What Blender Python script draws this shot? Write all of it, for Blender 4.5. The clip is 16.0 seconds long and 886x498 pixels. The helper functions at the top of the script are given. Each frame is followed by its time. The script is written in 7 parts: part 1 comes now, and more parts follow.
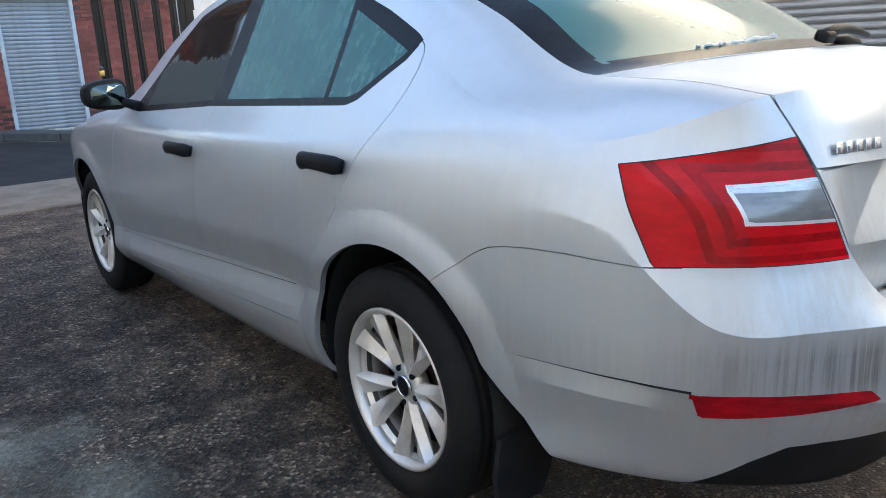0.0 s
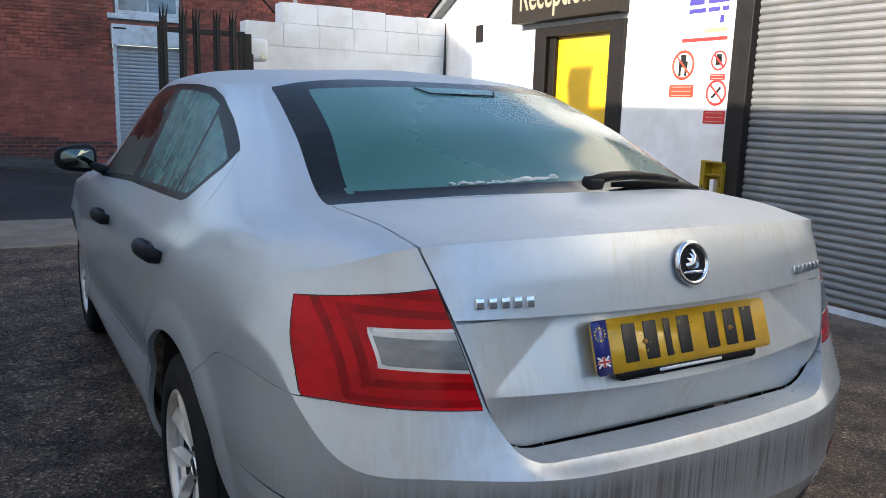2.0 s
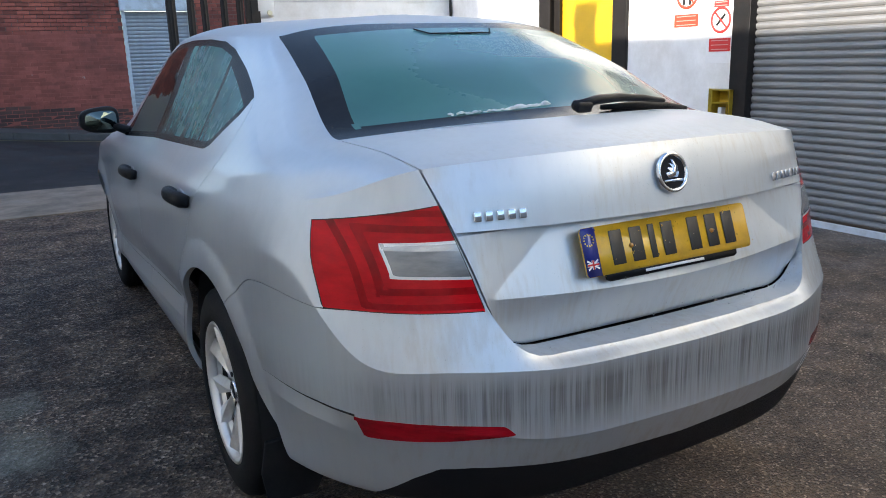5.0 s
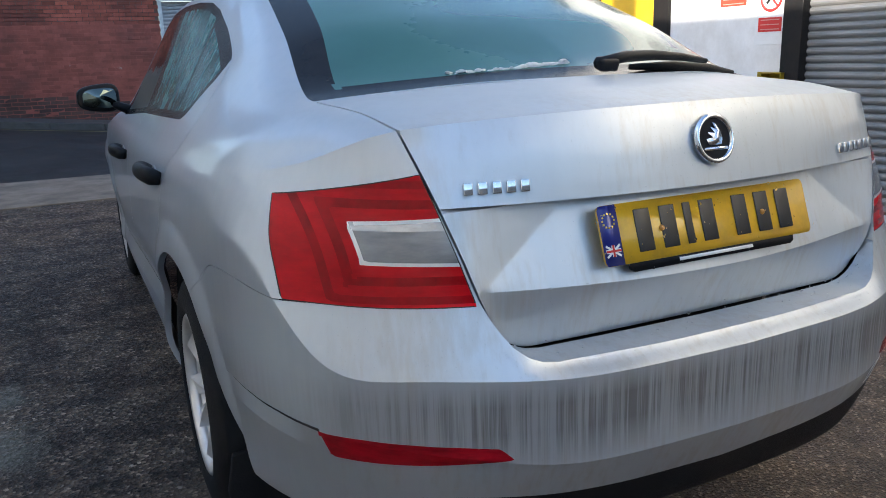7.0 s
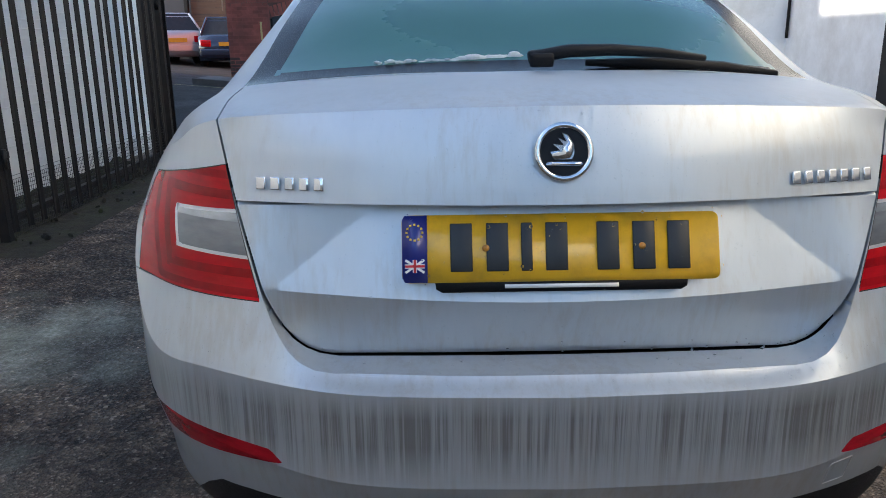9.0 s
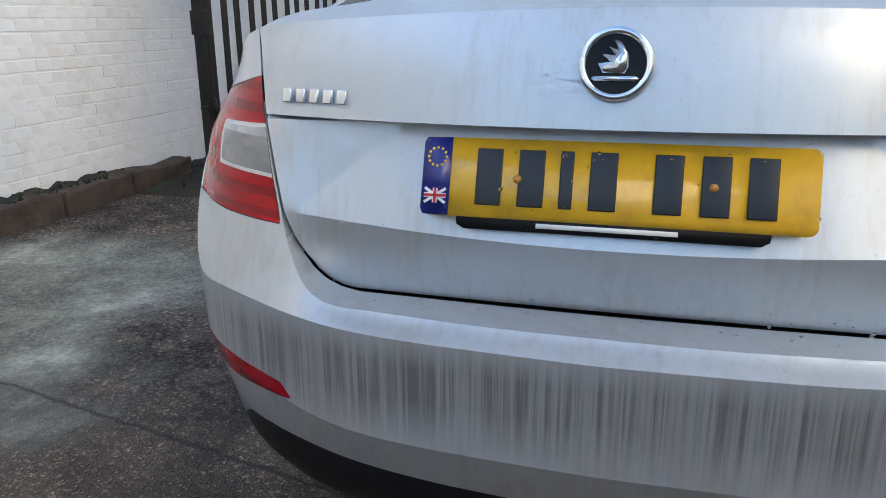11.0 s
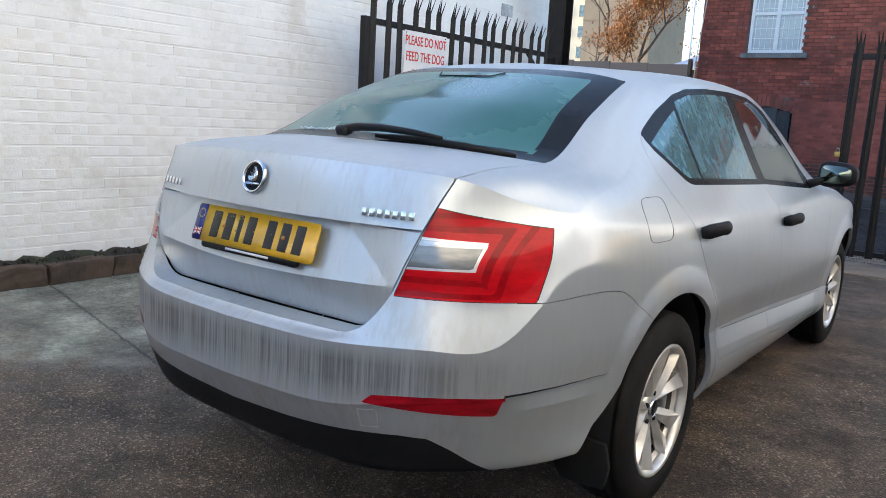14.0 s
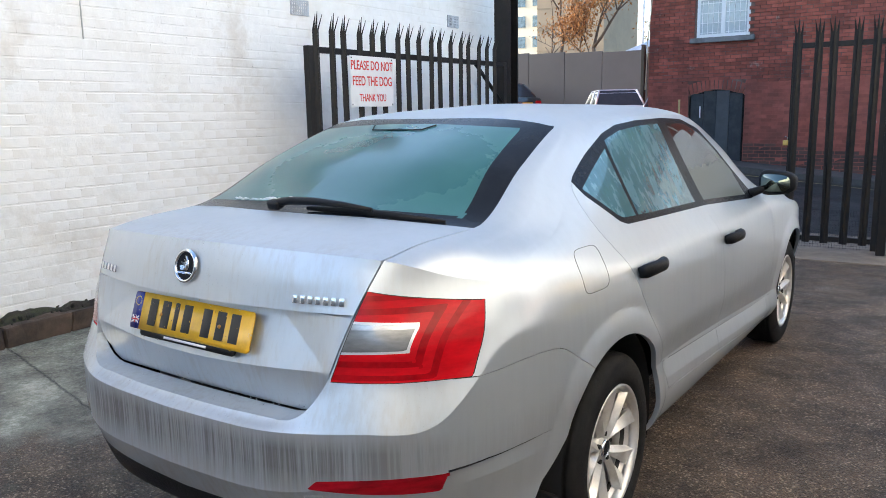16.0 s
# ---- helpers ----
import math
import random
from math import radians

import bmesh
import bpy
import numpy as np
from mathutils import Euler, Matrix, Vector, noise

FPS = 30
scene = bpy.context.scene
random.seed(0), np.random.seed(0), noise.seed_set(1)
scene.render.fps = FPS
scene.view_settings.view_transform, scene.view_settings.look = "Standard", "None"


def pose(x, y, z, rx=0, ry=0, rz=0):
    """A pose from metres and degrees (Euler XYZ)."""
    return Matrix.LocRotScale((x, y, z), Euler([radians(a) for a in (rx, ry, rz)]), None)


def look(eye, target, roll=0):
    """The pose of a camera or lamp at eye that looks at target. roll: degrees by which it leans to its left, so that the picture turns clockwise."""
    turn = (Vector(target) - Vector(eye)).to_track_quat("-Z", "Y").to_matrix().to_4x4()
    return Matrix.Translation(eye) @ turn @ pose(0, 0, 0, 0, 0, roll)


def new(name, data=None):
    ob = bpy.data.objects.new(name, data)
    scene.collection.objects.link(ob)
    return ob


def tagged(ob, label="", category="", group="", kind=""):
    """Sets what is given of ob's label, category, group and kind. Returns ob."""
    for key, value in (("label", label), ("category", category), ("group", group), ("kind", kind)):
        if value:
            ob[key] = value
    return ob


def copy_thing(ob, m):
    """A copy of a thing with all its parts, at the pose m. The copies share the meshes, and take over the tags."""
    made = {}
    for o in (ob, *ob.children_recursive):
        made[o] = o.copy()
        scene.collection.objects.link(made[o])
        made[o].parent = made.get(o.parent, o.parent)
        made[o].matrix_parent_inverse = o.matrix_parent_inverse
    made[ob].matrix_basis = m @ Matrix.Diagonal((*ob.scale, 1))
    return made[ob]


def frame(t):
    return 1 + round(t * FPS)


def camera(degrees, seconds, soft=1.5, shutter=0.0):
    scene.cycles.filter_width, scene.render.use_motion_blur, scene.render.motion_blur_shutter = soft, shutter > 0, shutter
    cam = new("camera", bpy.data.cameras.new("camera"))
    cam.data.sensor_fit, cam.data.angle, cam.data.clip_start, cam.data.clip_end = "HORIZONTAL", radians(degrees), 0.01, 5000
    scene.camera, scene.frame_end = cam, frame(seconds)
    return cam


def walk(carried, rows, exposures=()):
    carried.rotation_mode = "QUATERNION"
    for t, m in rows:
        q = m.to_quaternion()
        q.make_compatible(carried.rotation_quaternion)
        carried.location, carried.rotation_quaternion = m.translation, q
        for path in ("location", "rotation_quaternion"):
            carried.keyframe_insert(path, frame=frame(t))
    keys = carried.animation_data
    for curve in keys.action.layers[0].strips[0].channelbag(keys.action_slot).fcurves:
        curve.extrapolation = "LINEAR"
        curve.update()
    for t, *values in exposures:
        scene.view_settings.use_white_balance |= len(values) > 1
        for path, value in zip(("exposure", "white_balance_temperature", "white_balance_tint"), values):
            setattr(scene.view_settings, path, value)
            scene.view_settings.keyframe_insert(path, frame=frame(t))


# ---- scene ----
from mathutils.bvhtree import BVHTree

cam = camera(59.8, 16.0, soft=0.9)
PATH = [
    (0, (-1.899, -0.517, 1.203), (-0.71, 1.008, 0.692), -2.7),
    (0.5, (-1.718, -0.725, 1.251), (-0.564, 0.822, 0.727), -2.6),
    (1, (-1.545, -0.909, 1.284), (-0.492, 0.734, 0.844), -0.3),
    (1.5, (-1.371, -0.959, 1.326), (-0.408, 0.755, 0.964), 2.1),
    (2, (-1.261, -1.052, 1.351), (-0.271, 0.648, 0.992), 1.8),
    (2.5, (-1.201, -1.253, 1.342), (-0.294, 0.499, 1.015), 1.2),
    (3, (-1.216, -1.394, 1.32), (-0.408, 0.404, 0.984), -0.8),
    (3.5, (-1.311, -1.374, 1.308), (-0.429, 0.384, 0.944), -0.6),
    (4, (-1.407, -1.289, 1.31), (-0.459, 0.425, 0.902), -1.2),
    (4.5, (-1.403, -1.247, 1.311), (-0.465, 0.457, 0.843), -1.2),
    (4.7, (-1.371, -1.246, 1.326), (-0.44, 0.456, 0.842), -1.7),
    (6.8, (-1.124, -0.973, 1.211), (-0.203, 0.739, 0.742), -1.8),
    (7, (-1.088, -1.016, 1.217), (-0.251, 0.733, 0.724), -1.9),
    (7.5, (-0.878, -1.145, 1.23), (-0.432, 0.75, 0.771), -0.9),
    (8, (-0.661, -1.151, 1.222), (-0.326, 0.781, 0.829), -0.2),
    (8.5, (-0.416, -1.108, 1.241), (-0.226, 0.836, 0.811), 0.8),
    (9, (-0.211, -1.15, 1.218), (-0.182, 0.781, 0.696), -0.7),
    (9.5, (-0.052, -1.216, 1.242), (-0.288, 0.686, 0.667), -2.5),
    (9.7, (-0.027, -1.217, 1.204), (-0.332, 0.689, 0.679), -2.4),
    (11.8, (0.307, -0.848, 1.086), (-0.485, 0.887, 0.483), 1.5),
    (12, (0.459, -0.865, 1.081), (-0.435, 0.835, 0.523), 2.3),
    (12.5, (0.78, -0.96, 1.159), (-0.222, 0.685, 0.62), 1.3),
    (13, (1.14, -1.016, 1.187), (0.068, 0.604, 0.709), 1.5),
    (13.5, (1.46, -1.095, 1.221), (0.309, 0.481, 0.781), 2.9),
    (14, (1.714, -1.334, 1.24), (0.536, 0.247, 0.902), 3.3),
    (14.5, (1.932, -1.501, 1.259), (0.783, 0.108, 0.957), 2.1),
    (15, (2.126, -1.592, 1.238), (0.926, -0.021, 0.937), 1.5),
    (15.5, (2.073, -1.495, 1.258), (0.906, 0.085, 0.882), -0.6),
    (16, (1.793, -1.257, 1.45), (0.67, 0.361, 1.104), -1.1),
]
walk(cam, [(t, look(eye, target, roll)) for t, eye, target, roll in PATH], [(t, e + .22, k, 10) for t, e, k in ((0, 2.14, 6680), (1, 1.88, 6630), (2, 1.43, 6430), (3, 1.44, 6330), (4.5, 1.67, 6380), (7, 1.58, 6380), (7.5, 1.76, 6400), (8, 1.70, 6430), (9, 1.43, 6300), (9.6, 1.64, 6480), (12, 1.7, 6500), (12.5, 1.50, 6330), (13, 1.42, 6180), (14, 1.67, 6310), (15.5, 1.83, 6430), (16, 1.87, 6400))])

# ---------------------------------------------------------------- light
SUN_TRAVEL = Vector((0.93, 0.10, -0.335)).normalized()
world = bpy.data.worlds.new("world")
scene.world = world
world.use_nodes = True
wn = world.node_tree.nodes
sky = wn.new("ShaderNodeTexSky")
sky.sky_type = "NISHITA"
sky.sun_disc = False
sky.sun_elevation = math.asin(-SUN_TRAVEL.z)
sky.sun_rotation = math.atan2(-SUN_TRAVEL.x, -SUN_TRAVEL.y)
sky.air_density, sky.dust_density, sky.ozone_density = 1.0, 1.2, 1.4
world.node_tree.links.new(sky.outputs[0], wn["Background"].inputs[0])
wn["Background"].inputs[1].default_value = 0.15
sun = new("sun", bpy.data.lights.new("sun", "SUN"))
sun.data.energy, sun.data.angle, sun.data.color = 2.7, radians(0.6), (1.0, 0.90, 0.75)
sun.matrix_world = look((-30, -3, 12), Vector((-30, -3, 12)) + SUN_TRAVEL)


# ---------------------------------------------------------------- materials
def noise_tex(nt, scale, detail=4.0, rough=0.6, vec=None, stretch=None):
    n = nt.nodes.new("ShaderNodeTexNoise")
    n.inputs["Scale"].default_value, n.inputs["Detail"].default_value, n.inputs["Roughness"].default_value = scale, detail, rough
    if vec is None:
        vec = nt.nodes.new("ShaderNodeTexCoord").outputs["Object"]
    if stretch:
        m = nt.nodes.new("ShaderNodeMapping")
        m.inputs["Scale"].default_value = stretch
        nt.links.new(vec, m.inputs["Vector"])
        vec = m.outputs[0]
    nt.links.new(vec, n.inputs["Vector"])
    return n.outputs["Fac"]


def ramp(nt, fac, stops):
    r = nt.nodes.new("ShaderNodeValToRGB")
    el = r.color_ramp.elements
    el[0].position, el[1].position = stops[0][0], stops[-1][0]
    el[0].color, el[1].color = (*stops[0][1], 1), (*stops[-1][1], 1)
    for p, c in stops[1:-1]:
        el.new(p).color = (*c, 1)
    nt.links.new(fac, r.inputs[0])
    return r.outputs[0]


def mixed(nt, fac, a, b, kind="MIX"):
    m = nt.nodes.new("ShaderNodeMix")
    m.data_type, m.blend_type = "RGBA", kind
    for k, v in ((0, fac), (6, a), (7, b)):
        if isinstance(v, (int, float)):
            m.inputs[k].default_value = v
        elif isinstance(v, tuple):
            m.inputs[k].default_value = (*v, 1)
        else:
            nt.links.new(v, m.inputs[k])
    return m.outputs[2]


def surface(name, color, rough=0.6, metal=0.0, vary=0.12, scale=6.0, bump=0.0, bump_scale=60.0, coat=0.0, spec=0.5,
            stain=None, stain_scale=1.5, rough_vary=0.0, per_piece=0.0, trans=0.0, stretch=None):
    """A painted, cast or woven surface: two scales of variation, fine relief, an optional stain colour."""
    mat = bpy.data.materials.new(name)
    mat.use_nodes = True
    nt = mat.node_tree
    b = nt.nodes["Principled BSDF"]
    dark = tuple(c * (1 - vary) for c in color)
    light = tuple(min(1, c * (1 + vary)) for c in color)
    col = ramp(nt, noise_tex(nt, scale, 5, 0.65, stretch=stretch), [(0.3, dark), (0.7, light)])
    if stain:
        fac = ramp(nt, noise_tex(nt, stain_scale, 6, 0.7), [(0.45, (0, 0, 0)), (0.72, (1, 1, 1))])
        col = mixed(nt, fac, col, stain)
    if per_piece:
        info = nt.nodes.new("ShaderNodeObjectInfo").outputs["Random"]
        geo = nt.nodes.new("ShaderNodeNewGeometry").outputs["Random Per Island"]
        add = nt.nodes.new("ShaderNodeMath")
        nt.links.new(info, add.inputs[0]), nt.links.new(geo, add.inputs[1])
        fr = nt.nodes.new("ShaderNodeMath")
        fr.operation = "FRACT"
        nt.links.new(add.outputs[0], fr.inputs[0])
        v = ramp(nt, fr.outputs[0], [(0, (1 - per_piece,) * 3), (1, (1 + per_piece * 0.6,) * 3)])
        col = mixed(nt, 1.0, col, v, "MULTIPLY")
    nt.links.new(col, b.inputs["Base Color"])
    b.inputs["Roughness"].default_value, b.inputs["Metallic"].default_value = rough, metal
    if rough_vary:
        r = ramp(nt, noise_tex(nt, stain_scale * 2, 5, 0.6), [(0.35, (rough - rough_vary,) * 3), (0.7, (min(1, rough + rough_vary),) * 3)])
        nt.links.new(r, b.inputs["Roughness"])
    b.inputs["Coat Weight"].default_value, b.inputs["Coat Roughness"].default_value = coat, 0.06
    b.inputs["Specular IOR Level"].default_value = spec
    b.inputs["Transmission Weight"].default_value = trans
    if bump:
        bp = nt.nodes.new("ShaderNodeBump")
        bp.inputs["Strength"].default_value, bp.inputs["Distance"].default_value = bump, 0.01
        nt.links.new(noise_tex(nt, bump_scale, 6, 0.7), bp.inputs["Height"])
        nt.links.new(bp.outputs[0], b.inputs["Normal"])
    return mat


def car_paint():
    """Silver metallic paint, misted with dew and filmed with winter road dirt that has run in streaks."""
    mat = surface("silver_metallic_paint", (0.552, 0.596, 0.630), 0.42, 0.72, vary=0.02, scale=3.0, coat=0.7)
    nt = mat.node_tree
    b = nt.nodes["Principled BSDF"]
    base = b.inputs["Base Color"].links[0].from_socket
    co = nt.nodes.new("ShaderNodeTexCoord").outputs["Object"]
    sep = nt.nodes.new("ShaderNodeSeparateXYZ")
    nt.links.new(co, sep.inputs[0])
    low = nt.nodes.new("ShaderNodeMapRange")
    low.inputs[1].default_value, low.inputs[2].default_value, low.inputs[3].default_value, low.inputs[4].default_value = 0.675, 0.63, 0.0, 1.0
    nt.links.new(sep.outputs[2], low.inputs[0])
    foot = nt.nodes.new("ShaderNodeMapRange")
    foot.inputs[1].default_value, foot.inputs[2].default_value = 0.505, 0.58
    nt.links.new(sep.outputs[2], foot.inputs[0])
    fine = noise_tex(nt, 1.0, 4, 0.7, co, (125, 80, 1.3))
    runs = ramp(nt, mixed(nt, 0.3, fine, noise_tex(nt, 1.0, 2, 0.5, co, (22, 12, 2.5))), [(0.44, (0.30, 0.30, 0.30)), (0.5, (0.62, 0.62, 0.62)), (0.57, (1, 1, 1))])
    runs = mixed(nt, 1.0, runs, foot.outputs[0], "MULTIPLY")
    dirt = nt.nodes.new("ShaderNodeMath")
    dirt.operation = "MULTIPLY"
    nt.links.new(low.outputs[0], dirt.inputs[0]), nt.links.new(runs, dirt.inputs[1])
    tail = nt.nodes.new("ShaderNodeMapRange")
    tail.inputs[1].default_value, tail.inputs[2].default_value, tail.inputs[3].default_value, tail.inputs[4].default_value = 0.26, 0.03, 0.09, 0.77
    nt.links.new(sep.outputs[1], tail.inputs[0])
    half = nt.nodes.new("ShaderNodeMath")
    half.operation = "MULTIPLY"
    nt.links.new(dirt.outputs[0], half.inputs[0]), nt.links.new(tail.outputs[0], half.inputs[1])
    # thin brown runs of road dirt down the tail
    high = nt.nodes.new("ShaderNodeMapRange")
    high.inputs[1].default_value, high.inputs[2].default_value, high.inputs[3].default_value, high.inputs[4].default_value = 0.30, 0.10, 0.0, 0.24
    nt.links.new(sep.outputs[1], high.inputs[0])
    thin = ramp(nt, mixed(nt, 0.45, noise_tex(nt, 1.0, 4, 0.65, co, (62, 40, 2.2)), noise_tex(nt, 5.0, 3, 0.5, co)), [(0.49, (0, 0, 0)), (0.62, (1, 1, 1))])
    base = mixed(nt, mixed(nt, 1.0, thin, high.outputs[0], "MULTIPLY"), base, (0.36, 0.29, 0.20))
    dirtied = mixed(nt, half.outputs[0], base, (0.16, 0.155, 0.15))
    drips = ramp(nt, mixed(nt, 0.4, noise_tex(nt, 1.0, 4, 0.65, co, (34, 30, 1.5)), noise_tex(nt, 2.2, 6, 0.65, co)), [(0.38, (0.965, 0.968, 0.972)), (0.5, (1.0, 1.0, 1.0)), (0.64, (1.02, 1.018, 1.015))])
    dirtied = mixed(nt, 1.0, dirtied, drips, "MULTIPLY")
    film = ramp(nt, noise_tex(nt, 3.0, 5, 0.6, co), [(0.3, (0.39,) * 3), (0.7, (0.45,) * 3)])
    # faces turned up are rougher with dew, their colour darkened against the bright sky
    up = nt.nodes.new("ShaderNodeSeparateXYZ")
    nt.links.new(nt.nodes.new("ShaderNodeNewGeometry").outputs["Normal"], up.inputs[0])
    facing_up = nt.nodes.new("ShaderNodeMapRange")
    facing_up.inputs[1].default_value, facing_up.inputs[2].default_value = 0.55, 0.95
    nt.links.new(up.outputs[2], facing_up.inputs[0])
    nt.links.new(mixed(nt, facing_up.outputs[0], dirtied, mixed(nt, 1.0, dirtied, (0.74, 0.75, 0.77), "MULTIPLY")), b.inputs["Base Color"])
    nt.links.new(mixed(nt, facing_up.outputs[0], film, (0.58,) * 3), b.inputs["Roughness"])
    nt.links.new(ramp(nt, facing_up.outputs[0], [(0, (0.85,) * 3), (1, (0.10,) * 3)]), b.inputs["Coat Weight"])
    nt.links.new(ramp(nt, facing_up.outputs[0], [(0, (0.66,) * 3), (1, (0.48,) * 3)]), b.inputs["Metallic"])
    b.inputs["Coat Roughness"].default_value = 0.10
    return mat


def misted_glass(name="misted_glass", clear=0.04, calm=0.0, gloss=0.5, half=False, spec=0.4, tint=0.45, blue=1.0):
    """Green-tinted car glass, clouded by condensation with clear runs where drops have slid down."""
    mat = bpy.data.materials.new(name)
    mat.use_nodes = True
    nt = mat.node_tree
    b = nt.nodes["Principled BSDF"]
    co = nt.nodes.new("ShaderNodeTexCoord").outputs["Object"]
    runs = ramp(nt, noise_tex(nt, 1.0, 4, 0.65, co, (20, 20, 1.2)), [(0.38, (0.35 + 0.65 * calm,) * 3), (0.58, (1.0,) * 3)])
    k = 1 - 0.3 * calm
    cloud = ramp(nt, noise_tex(nt, 3.0 - 1.2 * calm, 5, 0.62, co), [(0.3, (0.040 * k, 0.145 * k, 0.145 * k * blue)), (0.75, (0.068 * k, 0.205 * k, 0.20 * k * blue))])
    if calm:
        # the mist has cleared from a broad oval in the middle and grows feathery towards the edges
        sep = nt.nodes.new("ShaderNodeVectorMath")
        sep.operation = "SUBTRACT"
        sep.inputs[1].default_value = (0.10, 0.0, 1.275)
        nt.links.new(co, sep.inputs[0])
        flat = nt.nodes.new("ShaderNodeVectorMath")
        flat.operation = "MULTIPLY"
        flat.inputs[1].default_value = (1 / 0.40, 0.0, 1 / 0.125)
        nt.links.new(sep.outputs[0], flat.inputs[0])
        far_off = nt.nodes.new("ShaderNodeVectorMath")
        far_off.operation = "LENGTH"
        nt.links.new(flat.outputs[0], far_off.inputs[0])
        wob = nt.nodes.new("ShaderNodeMath")
        wob.operation = "MULTIPLY_ADD"
        nt.links.new(noise_tex(nt, 7.0, 8, 0.7, co), wob.inputs[0])
        wob.inputs[1].default_value = 0.75
        nt.links.new(far_off.outputs["Value"], wob.inputs[2])
        wide = nt.nodes.new("ShaderNodeMapRange")
        wide.inputs[1].default_value, wide.inputs[2].default_value = 1.08, 1.42
        nt.links.new(wob.outputs[0], wide.inputs[0])
        runs = mixed(nt, 1.0, runs, ramp(nt, wide.outputs[0], [(0, (0.25,) * 3), (1, (1.0,) * 3)]), "MULTIPLY")
    nt.links.new(mixed(nt, runs, (0.030, 0.105, 0.105), cloud), b.inputs["Base Color"])
    nt.links.new(ramp(nt, runs, [(0, (0.10,) * 3), (1, (0.30,) * 3)]), b.inputs["Roughness"])
    b.inputs["Specular IOR Level"].default_value = spec - 0.22 * calm
    b.inputs["Coat Weight"].default_value, b.inputs["Coat Roughness"].default_value = gloss, 0.03
    b.inputs["Transmission Weight"].default_value = clear
    if half:
        # clear above; below a ragged edge, mist and the building's pale reflection painted in
        z = nt.nodes.new("ShaderNodeSeparateXYZ")
        nt.links.new(co, z.inputs[0])
        rag = nt.nodes.new("ShaderNodeMath")
        rag.operation = "MULTIPLY_ADD"
        nt.links.new(noise_tex(nt, 9.0, 6, 0.7, co), rag.inputs[0])
        rag.inputs[1].default_value = 0.16
        nt.links.new(z.outputs[2], rag.inputs[2])
        edge = nt.nodes.new("ShaderNodeMapRange")
        edge.inputs[1].default_value, edge.inputs[2].default_value = 1.275, 1.262
        nt.links.new(rag.outputs[0], edge.inputs[0])
        nt.links.new(mixed(nt, edge.outputs[0], (0.20 * tint, 0.28 * tint, 0.27 * tint), (0.17 * tint ** .5, 0.205 * tint ** .5, 0.19 * tint ** .5)), b.inputs["Base Color"])
        nt.links.new(ramp(nt, edge.outputs[0], [(0, (0.92,) * 3), (1, (0.12,) * 3)]), b.inputs["Transmission Weight"])
        nt.links.new(ramp(nt, edge.outputs[0], [(0, (0.04,) * 3), (1, (0.4,) * 3)]), b.inputs["Roughness"])
    return mat


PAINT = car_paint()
# toned bluer, putting the sky's reflection into the glass colour
MIST = misted_glass(gloss=0.7, blue=1.35)
REAR_MIST = misted_glass("misted_rear_glass", 0.0, 0.85, 0.18)
CLEARER = misted_glass("half_misted_glass", 0.72, gloss=0.4, half=True, spec=0.25, tint=0.3)
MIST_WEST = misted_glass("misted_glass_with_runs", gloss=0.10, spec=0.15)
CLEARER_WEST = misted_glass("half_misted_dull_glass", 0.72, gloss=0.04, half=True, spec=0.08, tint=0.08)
BLACK_PLASTIC = surface("black_plastic", (0.010, 0.010, 0.011), 0.5, spec=0.18, vary=0.2, bump=0.15, bump_scale=400)
BLACK_GLOSS = surface("black_glazed_border", (0.012, 0.013, 0.016), 0.25, vary=0.15, spec=0.10, stain=(0.018, 0.019, 0.021), stain_scale=9)
DARK_GAP = surface("dark_cavity", (0.01, 0.01, 0.01), 0.9, vary=0.1)
RUBBER = surface("tyre_rubber", (0.009, 0.009, 0.0095), 0.75, spec=0.22, vary=0.25, scale=14, stain=(0.018, 0.017, 0.016), stain_scale=6, bump=0.2, bump_scale=120)
ALLOY = surface("alloy_rim", (0.74, 0.73, 0.71), 0.34, 0.55, vary=0.05, scale=8, coat=0.3, stain=(0.50, 0.46, 0.41), stain_scale=5)
CHROME = surface("chrome", (0.75, 0.76, 0.78), 0.1, 1.0, vary=0.03)
RED_LENS = surface("red_lens", (0.50, 0.004, 0.009), 0.14, vary=0.3, scale=7, spec=0.15, coat=0.12, stretch=(1, 1, 3.5))
RED_DARK = surface("dark_red_lens", (0.30, 0.002, 0.005), 0.14, vary=0.3, scale=20, spec=0.15, coat=0.12)
REFLECTOR_RED = surface("reflector_red", (0.30, 0.003, 0.010), 0.2, vary=0.45, scale=22, spec=0.25, coat=0.25, stretch=(0.5, 0.5, 2))
CLEAR_LENS = surface("clear_lens", (0.20, 0.205, 0.21), 0.18, 0.35, vary=0.4, scale=7, coat=0.8, stretch=(1, 1, 4))
LENS_STRIP = surface("bright_lens_strip", (0.50, 0.51, 0.52), 0.16, 0.6, vary=0.25, scale=14, coat=0.8, stretch=(2, 2, 5))
CHROME_SOFT = surface("lens_border", (0.62, 0.62, 0.62), 0.3, 0.6, vary=0.05)
MIRROR = surface("mirror_glass", (0.15, 0.185, 0.17), 0.03, 1.0, vary=0.01)
SEAT = surface("grey_seat_cloth", (0.03, 0.031, 0.034), 0.9, vary=0.2, scale=40)
WHITE_BRICK = surface("white_painted_brick", (.875, .865, .838), .7, vary=.03, scale=9, stain=(.79, .765, .715), stain_scale=2.2, per_piece=.0, bump=.5, bump_scale=14)
WHITE_JOINT = surface("painted_mortar", (.85, .83, .79), .7, vary=.04, scale=12, stain=(.76, .73, .68), stain_scale=3, bump=.8, bump_scale=30)
BOUNCE_CREAM = surface("cream_render", (.84, .79, .69), .8, vary=.05, scale=3, stain=(.76, .70, .6), stain_scale=1.5, bump=.3, bump_scale=40)
